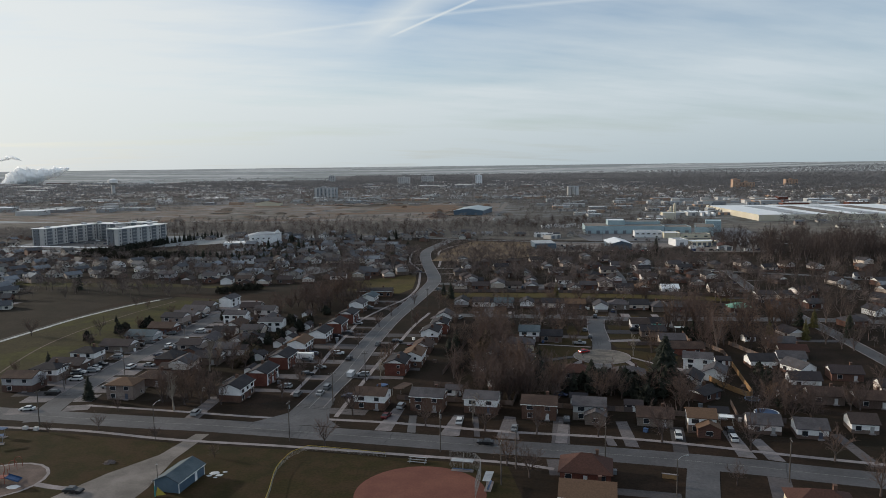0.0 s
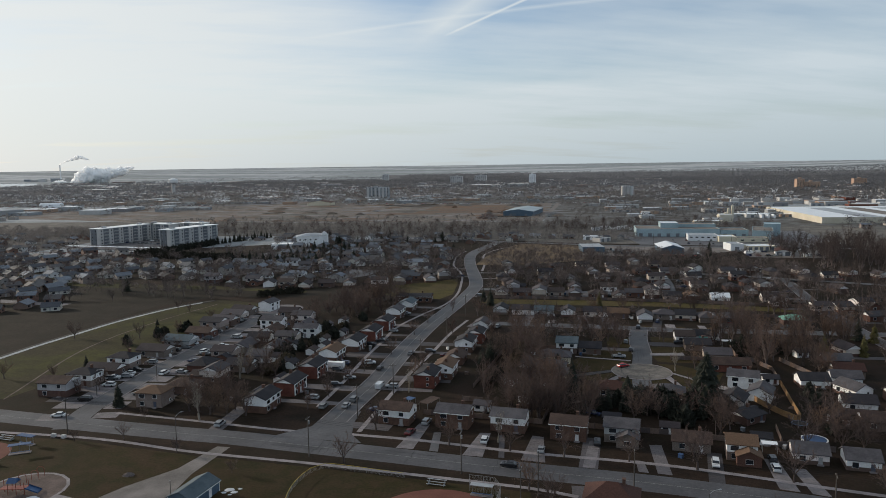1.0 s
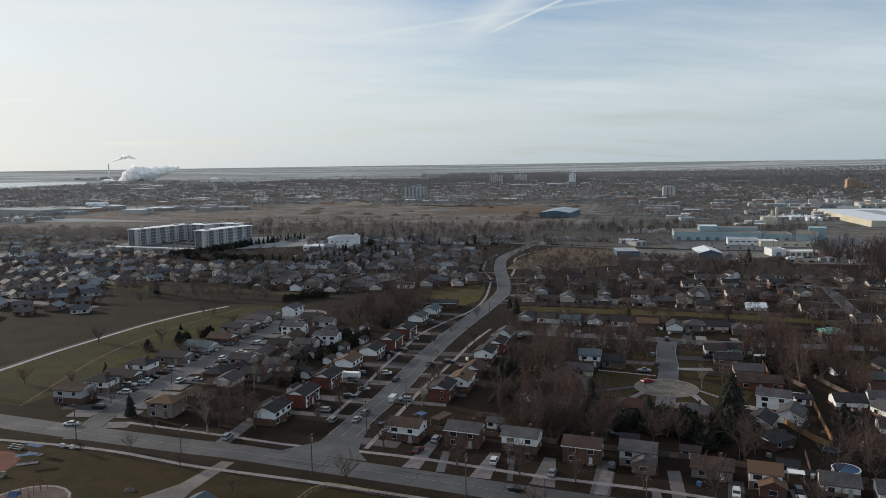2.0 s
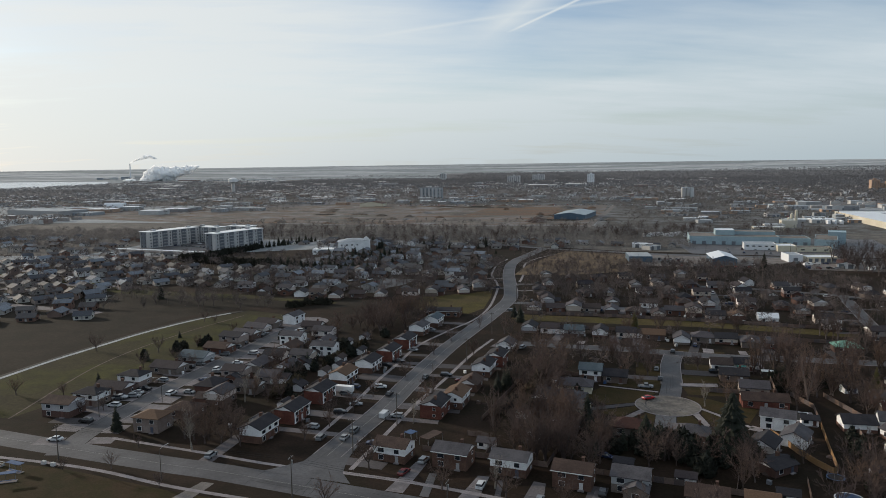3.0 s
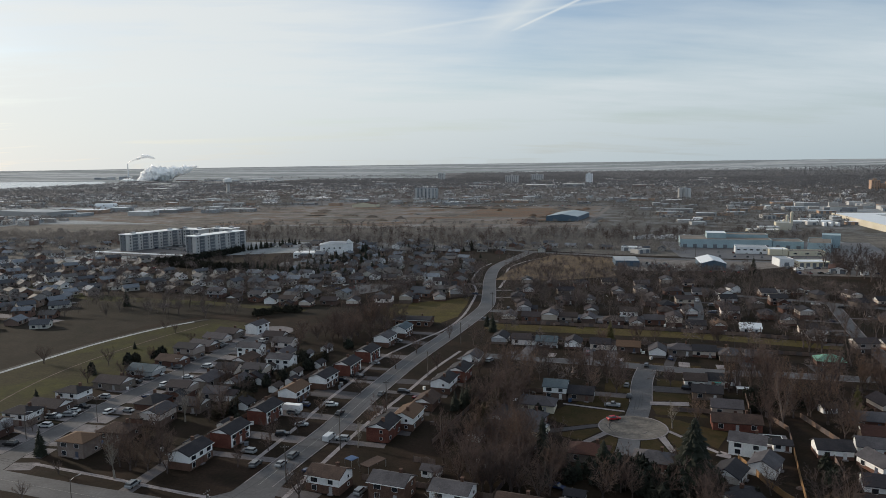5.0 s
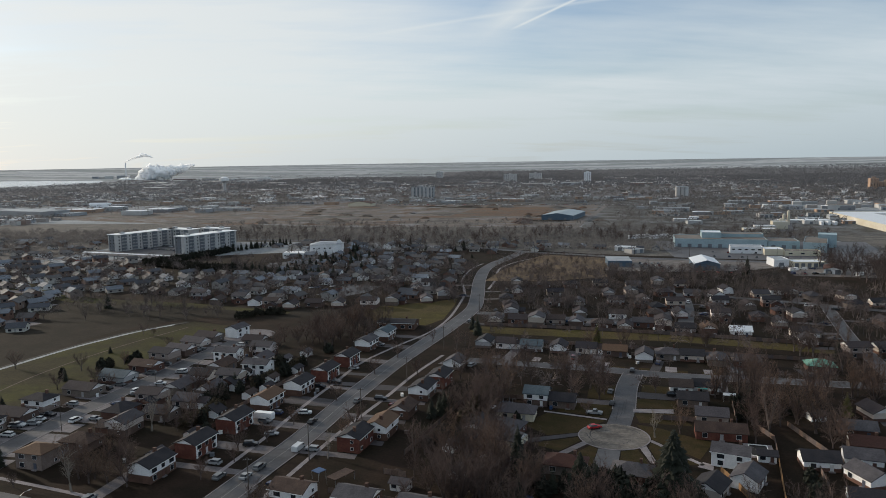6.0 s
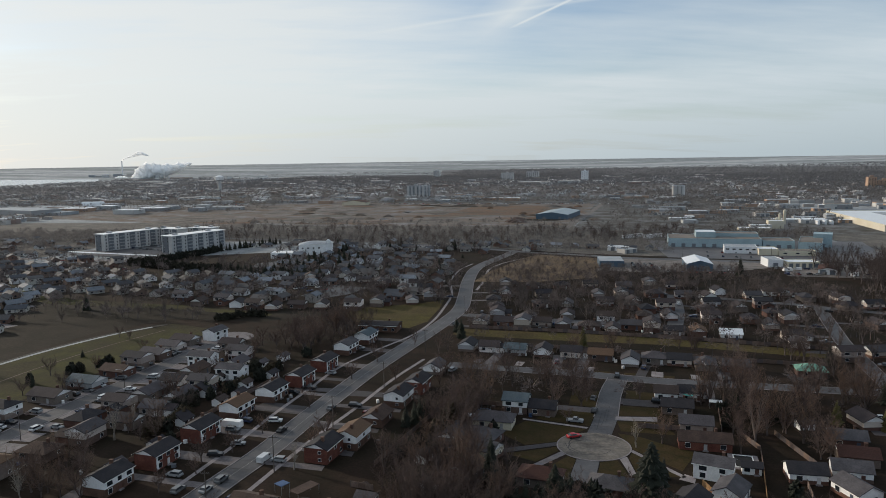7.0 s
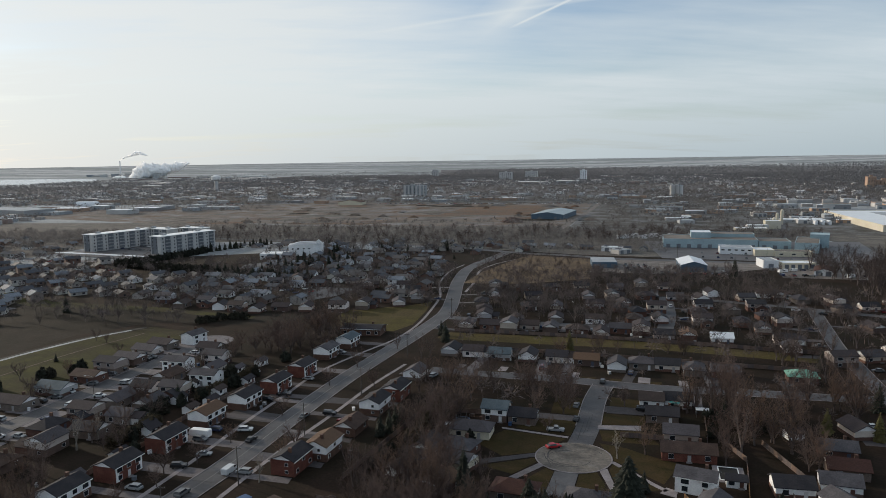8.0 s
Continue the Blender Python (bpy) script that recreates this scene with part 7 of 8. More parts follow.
def heap(name, x, y, r, h, mat, label, category, seed=0, n=18):
    x, y = x * K, y * K
    b = Build()
    q = random.Random(seed)
    rings = [(1.0, 0.0), (0.75, 0.45), (0.45, 0.8), (0.15, 1.0)]
    pts = []
    for k, z in rings:
        for i in range(n):
            t = 2 * math.pi * i / n
            rr = r * k * q.uniform(0.8, 1.2)
            pts.append((x + rr * math.cos(t), y + 0.75 * rr * math.sin(t), h * z * q.uniform(0.8, 1.1) if z else 0.01))
    faces = [(a * n + i, a * n + (i + 1) % n, (a + 1) * n + (i + 1) % n, (a + 1) * n + i) for a in range(3) for i in range(n)] + [tuple(3 * n + i for i in range(n))]
    return solid(name, b.poly(pts, faces), mat, label, category, smooth=False)


for x, y, r_ in ((-19.8, 117.0, 1.3), (-18.4, 115.8, 0.9), (-20.6, 115.6, 0.7), (-17.6, 117.4, 0.6), (-19.0, 114.6, 0.5)):
    heap("snow_mound", x, y, r_, 0.18, "snow", "melting heap of old snow on grass", "snow", int(x * 10) + 300)
heap("snow_mound", -61.5, 112, 1.6, 0.3, "snow", "patch of old snow on mulch", "snow", 2)
heap("boulder_heap", -46, 124, 1.6, 0.8, "bark", "heap of brush on park grass", "heap", 3)


# ---------------------------------------------------------------- larger buildings
def facade_windows(parent, x0, x1, y, z0, floors, bays, step, facing, width=1.5, height=1.4):
    for f in range(floors):
        for k in range(bays):
            t = x0 + (x1 - x0) * (k + 0.5) / bays
            if facing[1] == "y":
                window_part(parent, t, y, z0 + f * step, width, height, facing, False)
            else:
                window_part(parent, y, t, z0 + f * step, width, height, facing, False)


def make_apartment(name, x, y, angle, L, W, floors, label, back=None):
    """Long block: x along its length, the near end at the origin, its seen side towards -y."""
    h = thing(name, pose(x, y, 0, 0, 0, angle))
    L, W, H = L * K, W * K, floors * 3.2 + 0.8
    part("wall", Build().box((L / 2, 0, H / 2), (L, W, H)), "panel_pale", h, "pale grey panel wall")
    rf = part("roof", Build().box((L / 2, 0, H + 0.2), (L + 1.6, W + 1.6, 0.45)), "membrane", h, "flat white roof with raised edge")
    for k in range(2):
        part("roof_unit", Build().box((L * (0.16 + 0.62 * k), 1.0, H + 1.2), (4.2, 3.4, 1.6)), "panel_grey", rf, "grey rooftop unit")
    part("end_panel", Build().box((-0.04, W * 0.12, H / 2), (0.12, W * 0.60, H - 0.1)), "panel_dark", h, "dark end cladding")
    bays = max(2, round(L / 13))
    for k in range(bays):
        cx = L * (k + 0.5) / bays
        part("bay_panel", Build().box((cx + 1.6, -W / 2 - 0.05, H / 2), (6.4, 0.14, H - 0.2)), "panel_dark", h, "dark balcony bay")
        for f in range(floors):
            z = 0.4 + f * 3.2
            for dx in (-0.2, 3.4):
                part("balcony", Build().box((cx + dx, -W / 2 - 0.75, z), (2.9, 1.3, 0.18)).box((cx + dx, -W / 2 - 1.38, z + 0.55), (2.9, 0.06, 0.95)), "panel_grey", h, "balcony with a solid rail")
            window_part(h, cx - 4.0, -W / 2 - 0.02, z + 1.5, 1.2, 1.4, "-y", False, "panel_grey")
    for f in range(floors):
        for yy in (-W * 0.10, W * 0.26):
            window_part(h, -0.11, yy, 1.9 + f * 3.2, 1.2, 1.3, "-x", False, "panel_pale")
    return tagged(h, label, "apartment building", "apartment buildings")


make_apartment("apartment_building", -317, 615, 67, 66, 13, 5, "five-storey grey and dark panelled apartment block with white roof")
make_apartment("apartment_building", -294, 677, -21, 32, 13, 5, "five-storey grey apartment wing with white roof and balconies")
make_apartment("apartment_building", -245, 600, 68, 60, 13, 5, "five-storey grey and dark panelled apartment block with white roof")
make_apartment("apartment_building", -262, 682, -12, 26, 12, 5, "grey apartment wing with white roof behind its block")
for x0, y0, x1, y1 in ((-331, 592, -281, 580), (-279, 579, -228, 566)):
    a = math.degrees(math.atan2(y1 - y0, x1 - x0))
    Lc = math.hypot(x1 - x0, y1 - y0) * K
    c = thing("carport", pose(x0, y0, 0, 0, 0, a))
    part("roof", Build().box((Lc / 2, 0, 2.8), (Lc, 5.5, 0.25)), "metal_white", c, "long flat white roof")
    for k in range(9):
        part("post", Build().box((Lc * (k + 0.3) / 9, 2.0, 1.34), (0.2, 0.2, 2.68)), "steel", c)
    tagged(c, "long low white carport by an apartment car park", "carport", "carports")


def make_block(name, x, y, angle, L, W, H, wall, roof, label, category, parapet=True, doors=0, windows=0, gable=0.0, at_front=True):
    """A plain hall: front edge from (x, y) along the angle, depth behind it."""
    L, W, H = L * K, W * K, H * K
    h = thing(name, pose(x, y, 0, 0, 0, angle))
    if gable:
        part("wall", Build().prism([(0, 0), (L, 0), (L, H), (L / 2, H + gable - 0.15), (0, H)], 0, W, axis="y"), wall, h)
        o, ze = 0.5, H - 0.5 * gable / (L / 2)
        part("roof", Build().prism([(-o, ze), (L / 2, H + gable - 0.05), (L + o, ze), (L + o, ze + 0.25), (L / 2, H + gable + 0.22), (-o, ze + 0.25)], -0.6, W + 0.6, axis="y"), roof, h)
    else:
        part("wall", Build().box((L / 2, W / 2, H / 2), (L, W, H)), wall, h)
        part("roof", Build().box((L / 2, W / 2, H + 0.06), (L - 0.5, W - 0.5, 0.2)), roof, h)
        if parapet:
            for cx, cy, sx, sy in ((L / 2, 0.12, L, 0.3), (L / 2, W - 0.12, L, 0.3), (0.12, W / 2, 0.3, W - 0.55), (L - 0.12, W / 2, 0.3, W - 0.55)):
                part("parapet", Build().box((cx, cy, H + 0.25), (sx, sy, 0.5)), wall, h)
    for k in range(doors):
        part("loading_door", Build().box((L * (k + 0.5) / doors, -0.03, 1.7), (min(3.6, L / doors * 0.6), 0.1, 3.4)), "panel_dark", h, "dark loading door")
    for k in range(windows):
        window_part(h, L * (k + 0.5) / windows, -0.02, H - 1.8, min(3.0, L / windows * 0.5), 1.1, "-y", False)
    return tagged(h, label, category)


# blue works beyond the far road
make_block("factory_hall", 181, 653, -8, 74, 36, 7.0, "metal_blue", "flat_roof", "long pale blue metal factory hall with a flat roof", "factory", doors=9)
make_block("factory_tower", 205, 661, -8, 16, 20, 11.5, "metal_blue", "metal_white", "raised pale blue factory block with white roof", "factory")
make_block("factory_upper_hall", 221, 668, -8, 36, 18, 9.5, "metal_blue", "flat_roof", "upper pale blue factory hall behind the front roof", "factory")
make_block("factory_wing", 255, 643, -8, 24, 26, 6.0, "metal_blue", "flat_roof", "lower pale blue factory wing", "factory", doors=3)
make_block("factory_end", 275, 620, -20, 17, 46, 7.5, "metal_blue", "flat_roof", "pale blue factory end block with a dark door", "factory", doors=1)
make_block("factory_end_tower", 297, 652, -20, 14, 18, 10.5, "metal_blue", "metal_blue", "tall pale blue block at the end of a factory", "factory", doors=1)
make_block("office", 217, 611, -10, 24, 18, 5.0, "metal_white", "metal_grey", "low white works office with a row of windows", "office", windows=5)
make_block("store", 240, 600, -4, 14, 16, 4.5, "cream", "metal_white", "cream works store with white roof", "store")
make_block("long_store", 254, 597, -4, 26, 12, 3.5, "cream", "flat_roof", "long low works store", "store", windows=3)
# halls on the near side of the far road
make_block("blue_hall", 172, 521, -4, 16.5, 30, 4.6, "metal_navy", "metal_white", "dark blue workshop hall with a white gabled roof", "workshop", doors=2, gable=2.6)
make_block("workshop", 115, 535, 0, 17, 24, 4.2, "metal_navy", "metal_grey", "blue-grey workshop with a pale flat roof and three doors", "workshop", doors=3, parapet=False)
make_block("white_store", 229, 538, 2, 10, 16, 5.0, "metal_white", "metal_grey", "small white block store", "store", doors=1)
make_block("shop_row", 241, 535, 2, 21, 14, 3.6, "cream", "metal_white", "low cream row of workshops with white roof", "workshop", doors=5)
make_block("red_store", 251, 508, -20, 11, 20, 3.2, "white", "roof_red", "white store with red-brown roof", "store", doors=2, gable=1.6)
make_block("roadside_store", 128, 626, -8, 17, 8, 3.2, "white", "metal_white", "low roadside store with a white flat roof", "store", doors=2)
make_block("grey_store", 140, 606, 40, 14, 9, 3.0, "grey_block", "metal_grey", "low grey store beside the road", "store", doors=2)
# church
ch = thing("church", pose(-124, 590, 0, 0, 0, 14))
OUT = [(0, 0)] + [(22 + 9 * math.sin(k * math.pi / 10), 9 - 9 * math.cos(k * math.pi / 10)) for k in range(11)] + [(0, 18)]
cw = Build()
n_ = len(OUT)
cw.poly([(x, y, 0) for x, y in OUT] + [(x, y, 9.5 + 1.2 * x / 31) for x, y in OUT], [tuple(range(n_ - 1, -1, -1)), tuple(range(n_, 2 * n_))] + [(i, (i + 1) % n_, n_ + (i + 1) % n_, n_ + i) for i in range(n_)])
part("wall", cw, "white", ch, "white rendered wall with a rounded end")
mid_ = (14, 9)
cr_ = Build()
cr_.poly([(mid_[0] + (x - mid_[0]) * 1.05, mid_[1] + (y - mid_[1]) * 1.05, 9.56 + 1.2 * x / 31) for x, y in OUT] + [(mid_[0] + (x - mid_[0]) * 0.3, mid_[1] + (y - mid_[1]) * 0.3, 12.2) for x, y in OUT],
         [tuple(range(n_ - 1, -1, -1)), tuple(range(n_, 2 * n_))] + [(i, (i + 1) % n_, n_ + (i + 1) % n_, n_ + i) for i in range(n_)])
part("roof", cr_, "metal_grey", ch, "shallow grey metal roof")
part("bell_gable", Build().prism([(24, 10.4), (30, 10.4), (29.6, 12.4), (27, 14.6), (24.4, 12.4)], 2.0, 3.2, axis="y"), "white", ch, "small white bell gable")
for k in range(4):
    window_part(ch, 3.5 + 5 * k, -0.02, 6.6, 1.6, 1.2, "-y", False)
tagged(ch, "large white church hall with rounded end and shallow grey roof", "church")
make_block("church_wing", -141, 571, 10, 20, 15, 4.0, "white", "trim", "low white church wing with flat roof", "church", windows=5)
# blue barn on the cleared site
make_block("blue_barn", 66, 934, -14, 40, 78, 6.0, "metal_navy", "barn_roof", "large dark blue barn with pale blue roof on bare soil", "barn", gable=3.2, doors=2)
# large warehouse and works
wh = make_block("warehouse", 404, 772, -4, 230, 190, 6.5, "metal_cream", "metal_white", "very large cream warehouse with a white flat roof", "warehouse", doors=0)
for k in range(4):
    part("roof_bay", Build().box((60 + 44 * k, 95, 7.5), (26, 180, 0.12)), "flat_roof" if k % 2 else "metal_grey", wh, "darker strip of flat roofing")
for k in range(9):
    t = make_block("trailer", 372 + 7 * (k % 3), 850 + 24 * (k // 3), 84, 13, 2.6, 4.0, "metal_white", "metal_white", "white box trailer parked in a yard", "trailer", parapet=False)
    t["group"] = "trailers"
for x, y, hh, r in ((331, 852, 13, 1.8), (336, 853, 17, 1.8), (326, 846, 8, 2.2)):
    s = thing("silo", pose(x, y, 0))
    part("shell", Build().tube((0, 0, 0), (0, 0, hh), r, r, 20), "metal_cream", s, smooth=False)
    part("cap", Build().tube((0, 0, hh), (0, 0, hh + 1.6), r, 0.6, 20), "metal_cream", s)
    tagged(s, "tall cream metal silo in a works yard", "silo", "silos")
make_block("mill", 306, 806, -5, 15, 12, 8, "metal_cream", "metal_white", "cream block of a grain works", "mill")
make_block("mill_shed", 268, 770, -5, 30, 14, 4, "metal_cream", "metal_white", "low cream works shed", "shed")
make_block("mill_shed", 285, 792, -5, 20, 12, 5, "grey_block", "metal_white", "low grey works shed", "shed")

# blocks of the far town
frng = random.Random(21)
FAR = [
    (-62, 2380, 40, 18, 26, "panel_pale", 8), (16, 2560, 42, 18, 25, "panel_pale", 7), (186, 2240, 20, 16, 32, "metal_white", 10), (-330, 2700, 22, 16, 30, "panel_pale", 9),
    (742, 1640, 16, 20, 24, "tan_block", 9), (760, 1650, 36, 18, 17, "tan_block", 6), (960, 1830, 30, 18, 18, "tan_block", 6),
]
for x, y, L, W, H, mat, fl in FAR:
    h = make_block("tower_block", x, y, -8, L, W, H, mat, "metal_grey", "far tower block with rows of windows", "tower block")
    L, W, H = L * K, W * K, H * K
    step = (H - 2) / fl
    facade_windows(h, 0, L, -0.02, 2.0, fl, max(3, int(L / 7)), step, "-y", 2.2, step * 0.35)
    part("lift_house", Build().box((L / 2, W / 2, H + 2.0), (7, 6, 4)), mat, h)
h = make_block("slab_block", -200, 1476, -6, 46, 14, 22, "metal_grey", "metal_grey", "dark grey slab block with pale upright bands", "tower block")
for k in range(6):
    part("band", Build().box((3.5 + k * 8.9, -0.25, 12.3), (2.6 if k % 2 else 4.2, 0.5, 24.2)), "panel_pale", h, "pale upright wall band")
    for f in range(7):
        window_part(h, 8.0 + k * 8.9 if k < 5 else 50.2, -0.02, 3.0 + f * 3.2, 1.8, 1.5, "-y", False, "panel_grey")
part("lift_house", Build().box((20, 8, 26.5), (9, 7, 3.6)), "panel_grey", h)
for x, y, hh in ((309, 1380, 24), (317, 1383, 24), (325, 1386, 23)):
    s = thing("silo", pose(x, y, 0))
    part("shell", Build().tube((0, 0, 0), (0, 0, hh), 4.6, 4.6, 20), "grey_block", s)
    part("cap", Build().tube((0, 0, hh), (0, 0, hh + 1.5), 4.8, 3.5, 20), "metal_grey", s)
    tagged(s, "far concrete grain silo", "silo", "silos")


FAR_TOWN = Build()


def far_blocks(n, x0, y0, x1, y1, sizes, heights, walls, roofs, label, angle=-6, joined=False):
    for _ in range(n):
        x, y = frng.uniform(x0, x1), frng.uniform(y0, y1)
        L, W, H = frng.uniform(*sizes), frng.uniform(sizes[0], sizes[1]) * 0.6, frng.uniform(*heights)
        if joined:
            L, W, H, a = L * K, W * K, H * K, radians(angle + frng.uniform(-6, 6))
            if math.hypot(x, y) * K > 2450 and math.atan2(x, y) < radians(-30):
                continue            # the river
            z = ground_z(x * K, y * K)
            FAR_TOWN.box((x * K, y * K, z + H / 2 - 0.5), (L, W, H + 1), 0, a)
            FAR_TOWN.box((x * K, y * K, z + H + 0.15), (L - 0.5, W - 0.5, 0.3), 1, a)
            continue
        b = make_block("far_building", x, y, angle + frng.uniform(-6, 6), L, W, H, frng.choice(walls), frng.choice(roofs), label, "building", parapet=False, doors=frng.choice((0, 2, 3)) if y < 1100 else 0)
        b["group"] = "far low buildings"


WALLS, ROOFS = ["panel_pale", "grey_block", "tan_block", "panel_grey", "metal_grey", "grey_block"], ["metal_white", "metal_grey", "flat_roof", "metal_grey"]
far_blocks(60, -240, 1270, 420, 1480, (10, 30), (3, 5), WALLS, ROOFS, "far low commercial building with a flat roof")
far_blocks(46, 190, 860, 460, 1250, (10, 34), (3, 5.5), WALLS, ROOFS, "low works building with a flat roof")
far_blocks(60, -1400, 1250, -300, 1500, (10, 42), (3, 5), WALLS, ROOFS, "far low industrial building with a flat roof")
far_blocks(260, -1500, 1400, -300, 2000, (10, 36), (3, 5), WALLS, ROOFS, "", joined=True)
far_blocks(900, -1100, 1480, 1200, 2500, (9, 15), (3, 6), WALLS, ROOFS, "", joined=True)
far_blocks(420, 450, 860, 1500, 1560, (9, 15), (3, 6), WALLS, ROOFS, "", joined=True)
far_blocks(160, -1000, 620, -620, 1000, (9, 15), (3, 6), WALLS, ROOFS, "", joined=True)
far_blocks(26, 440, 1000, 800, 1250, (14, 46), (4, 7), WALLS + ["brick_red"], ROOFS, "far works building of brick or metal")
far_blocks(60, -900, 1950, 700, 2700, (18, 60), (4, 9), WALLS, ROOFS, "", joined=True)
far_blocks(90, -2100, 2000, -900, 2900, (24, 90), (4, 8), WALLS, ROOFS, "", joined=True)
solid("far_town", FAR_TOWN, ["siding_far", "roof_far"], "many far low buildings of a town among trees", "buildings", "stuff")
far_blocks(14, -820, 1040, -430, 1180, (20, 60), (4, 7), WALLS, ROOFS, "low building beside fields")
make_block("long_warehouse", -810, 1060, -20, 130, 50, 8, "grey_block", "metal_grey", "long grey warehouse beside fields", "warehouse")
make_block("red_roof_store", -265, 1225, -4, 42, 26, 5, "cream", "roof_red", "store with a wide red roof", "store", gable=4.0)

# arched white hall
d = thing("arched_hall", pose(-742, 1222, 0, 0, 0, 8))
part("shell", Build().prism([(-8 * math.cos(k * math.pi / 12) * 1.0 + 0, 11 * math.sin(k * math.pi / 12)) for k in range(13)][::-1], 0, 42), "metal_white", d, smooth=False)
tagged(d, "white arched fabric hall beside works", "hall")

# water tower
wt = thing("water_tower", pose(-720, 1737, 0))
part("stem", Build().tube((0, 0, 0), (0, 0, 32), 5.0, 5.0, 20).tube((0, 0, 32), (0, 0, 36), 5.0, 10.5, 20, caps=False), "panel_pale", wt, "grey concrete stem")
part("tank", Build().tube((0, 0, 36), (0, 0, 44), 12.0, 13.0, 24).tube((0, 0, 44), (0, 0, 48), 13.0, 4.0, 24), "trim", wt, "wide white tank")
tagged(wt, "white water tower on a grey concrete stem", "water tower")

# chimney works and steam on the far left
z0 = ground_z(-1700 * K, 2922 * K)
st = thing("chimney_stack", pose(-1700, 2922, z0))
part("shaft", Build().tube((0, 0, 0), (0, 0, 76), 3.6, 2.4, 14), "metal_white", st)
part("rim", Build().tube((0, 0, 76), (0, 0, 77.5), 2.3, 2.3, 14), "panel_dark", st)
tagged(st, "tall pale factory chimney", "chimney")
for k in range(10):
    x, y = -1860 + 38 * k, 2925 - 12 * (k % 3)
    b = make_block("plant_building", x, y, 20, frng.uniform(16, 34), 18, frng.uniform(7, 18), frng.choice(("metal_white", "grey_block", "metal_grey")), "metal_grey", "far process plant building", "plant", parapet=False)
    b.location.z = ground_z(x * K, y * K) - 1


def make_steam(name, line, seed, label, puff):
    """One closed billowing skin along a drifting line of (x, y, z, radius)."""
    pts = [Vector((x * K, y * K, z)) for x, y, z, _ in line]
    rad = [r for _, _, _, r in line]
    rings, n, steps = [], 40, 14
    for i in range(len(pts) - 1):
        for j in range(steps):
            t = j / steps
            rings.append((pts[i].lerp(pts[i + 1], t), rad[i] * (1 - t) + rad[i + 1] * t))
    rings.append((pts[-1], rad[-1]))
    V = []
    for c, r in rings:
        for k in range(n):
            a = 2 * math.pi * k / n
            o = Vector((0.25 * math.cos(a), math.cos(a), math.sin(a)))
            q = (c + o * r) * (0.8 / puff) + Vector((seed * 7.3, 0, 0))
            V.append(c + o * r * (0.72 + 0.95 * abs(noise.noise(q)) + 0.60 * abs(noise.noise(q * 2.2)) + 0.30 * abs(noise.noise(q * 4.7))))
    m = len(rings)
    faces = [(i * n + k, i * n + (k + 1) % n, (i + 1) * n + (k + 1) % n, (i + 1) * n + k) for i in range(m - 1) for k in range(n)]
    faces += [tuple(range(n - 1, -1, -1)), tuple((m - 1) * n + k for k in range(n))]
    return solid(name, Build().poly(V, faces), "steam", label, "steam", "stuff", smooth=True)


make_steam("steam_cloud", [(-1588, 2790, 6, 4), (-1570, 2795, 18, 13), (-1548, 2800, 32, 24), (-1520, 2806, 44, 31), (-1490, 2812, 46, 27), (-1455, 2820, 48, 23), (-1420, 2830, 55, 18), (-1388, 2840, 65, 15), (-1366, 2850, 74, 8), (-1352, 2854, 78, 1)], 3, "billow of white steam drifting from a plant", 15)
make_steam("steam_wisp", [(-1730, 2880, 8, 2), (-1695, 2878, 13, 8), (-1665, 2876, 14, 7), (-1630, 2874, 14, 2)], 5, "low wisp of white steam over a plant", 9)
make_steam("smoke_trail", [(-1700, 2922, z0 + 78, 1.4), (-1690, 2924, z0 + 87, 2.6), (-1672, 2926, z0 + 95, 3.4), (-1652, 2928, z0 + 101, 5.0), (-1632, 2930, z0 + 112, 8.0), (-1612, 2934, z0 + 112, 6.0), (-1590, 2936, z0 + 103, 3.0), (-1580, 2937, z0 + 98, 0.5)], 4, "white smoke trail from a tall chimney", 24)

# spoil heaps and small works on the cleared site
hrng = random.Random(31)
for k in range(44):
    x, y = hrng.uniform(-300, 140), hrng.uniform(870, 1230)
    heap("soil_mound", x, y, hrng.uniform(5, 16), hrng.uniform(1.2, 4.0), hrng.choice(("soil", "site_clay", "site")), "heap of bare soil on a cleared site", "heap", k + 40)
heap("soil_mound", 44, 892, 16, 7.0, "mulch", "large dark heap of soil on a cleared site", "heap", 90)
for k in range(26):
    x, y = hrng.uniform(-330, 90), hrng.uniform(880, 1230)
    w_, d_ = hrng.uniform(20, 90), hrng.uniform(8, 40)
    ring = [(x + w_ * 0.6 * math.cos(t * 0.524) * hrng.uniform(0.7, 1.2), y + d_ * 0.6 * math.sin(t * 0.524) * hrng.uniform(0.7, 1.2)) for t in range(12)]
    patch("soil_patch", ring, hrng.choice(("brown_field", "gravel", "belt", "site_clay", "mulch", "site_clay")), 0.18 + 0.004 * k, "patch of darker or paler soil on a cleared site", "bare ground")

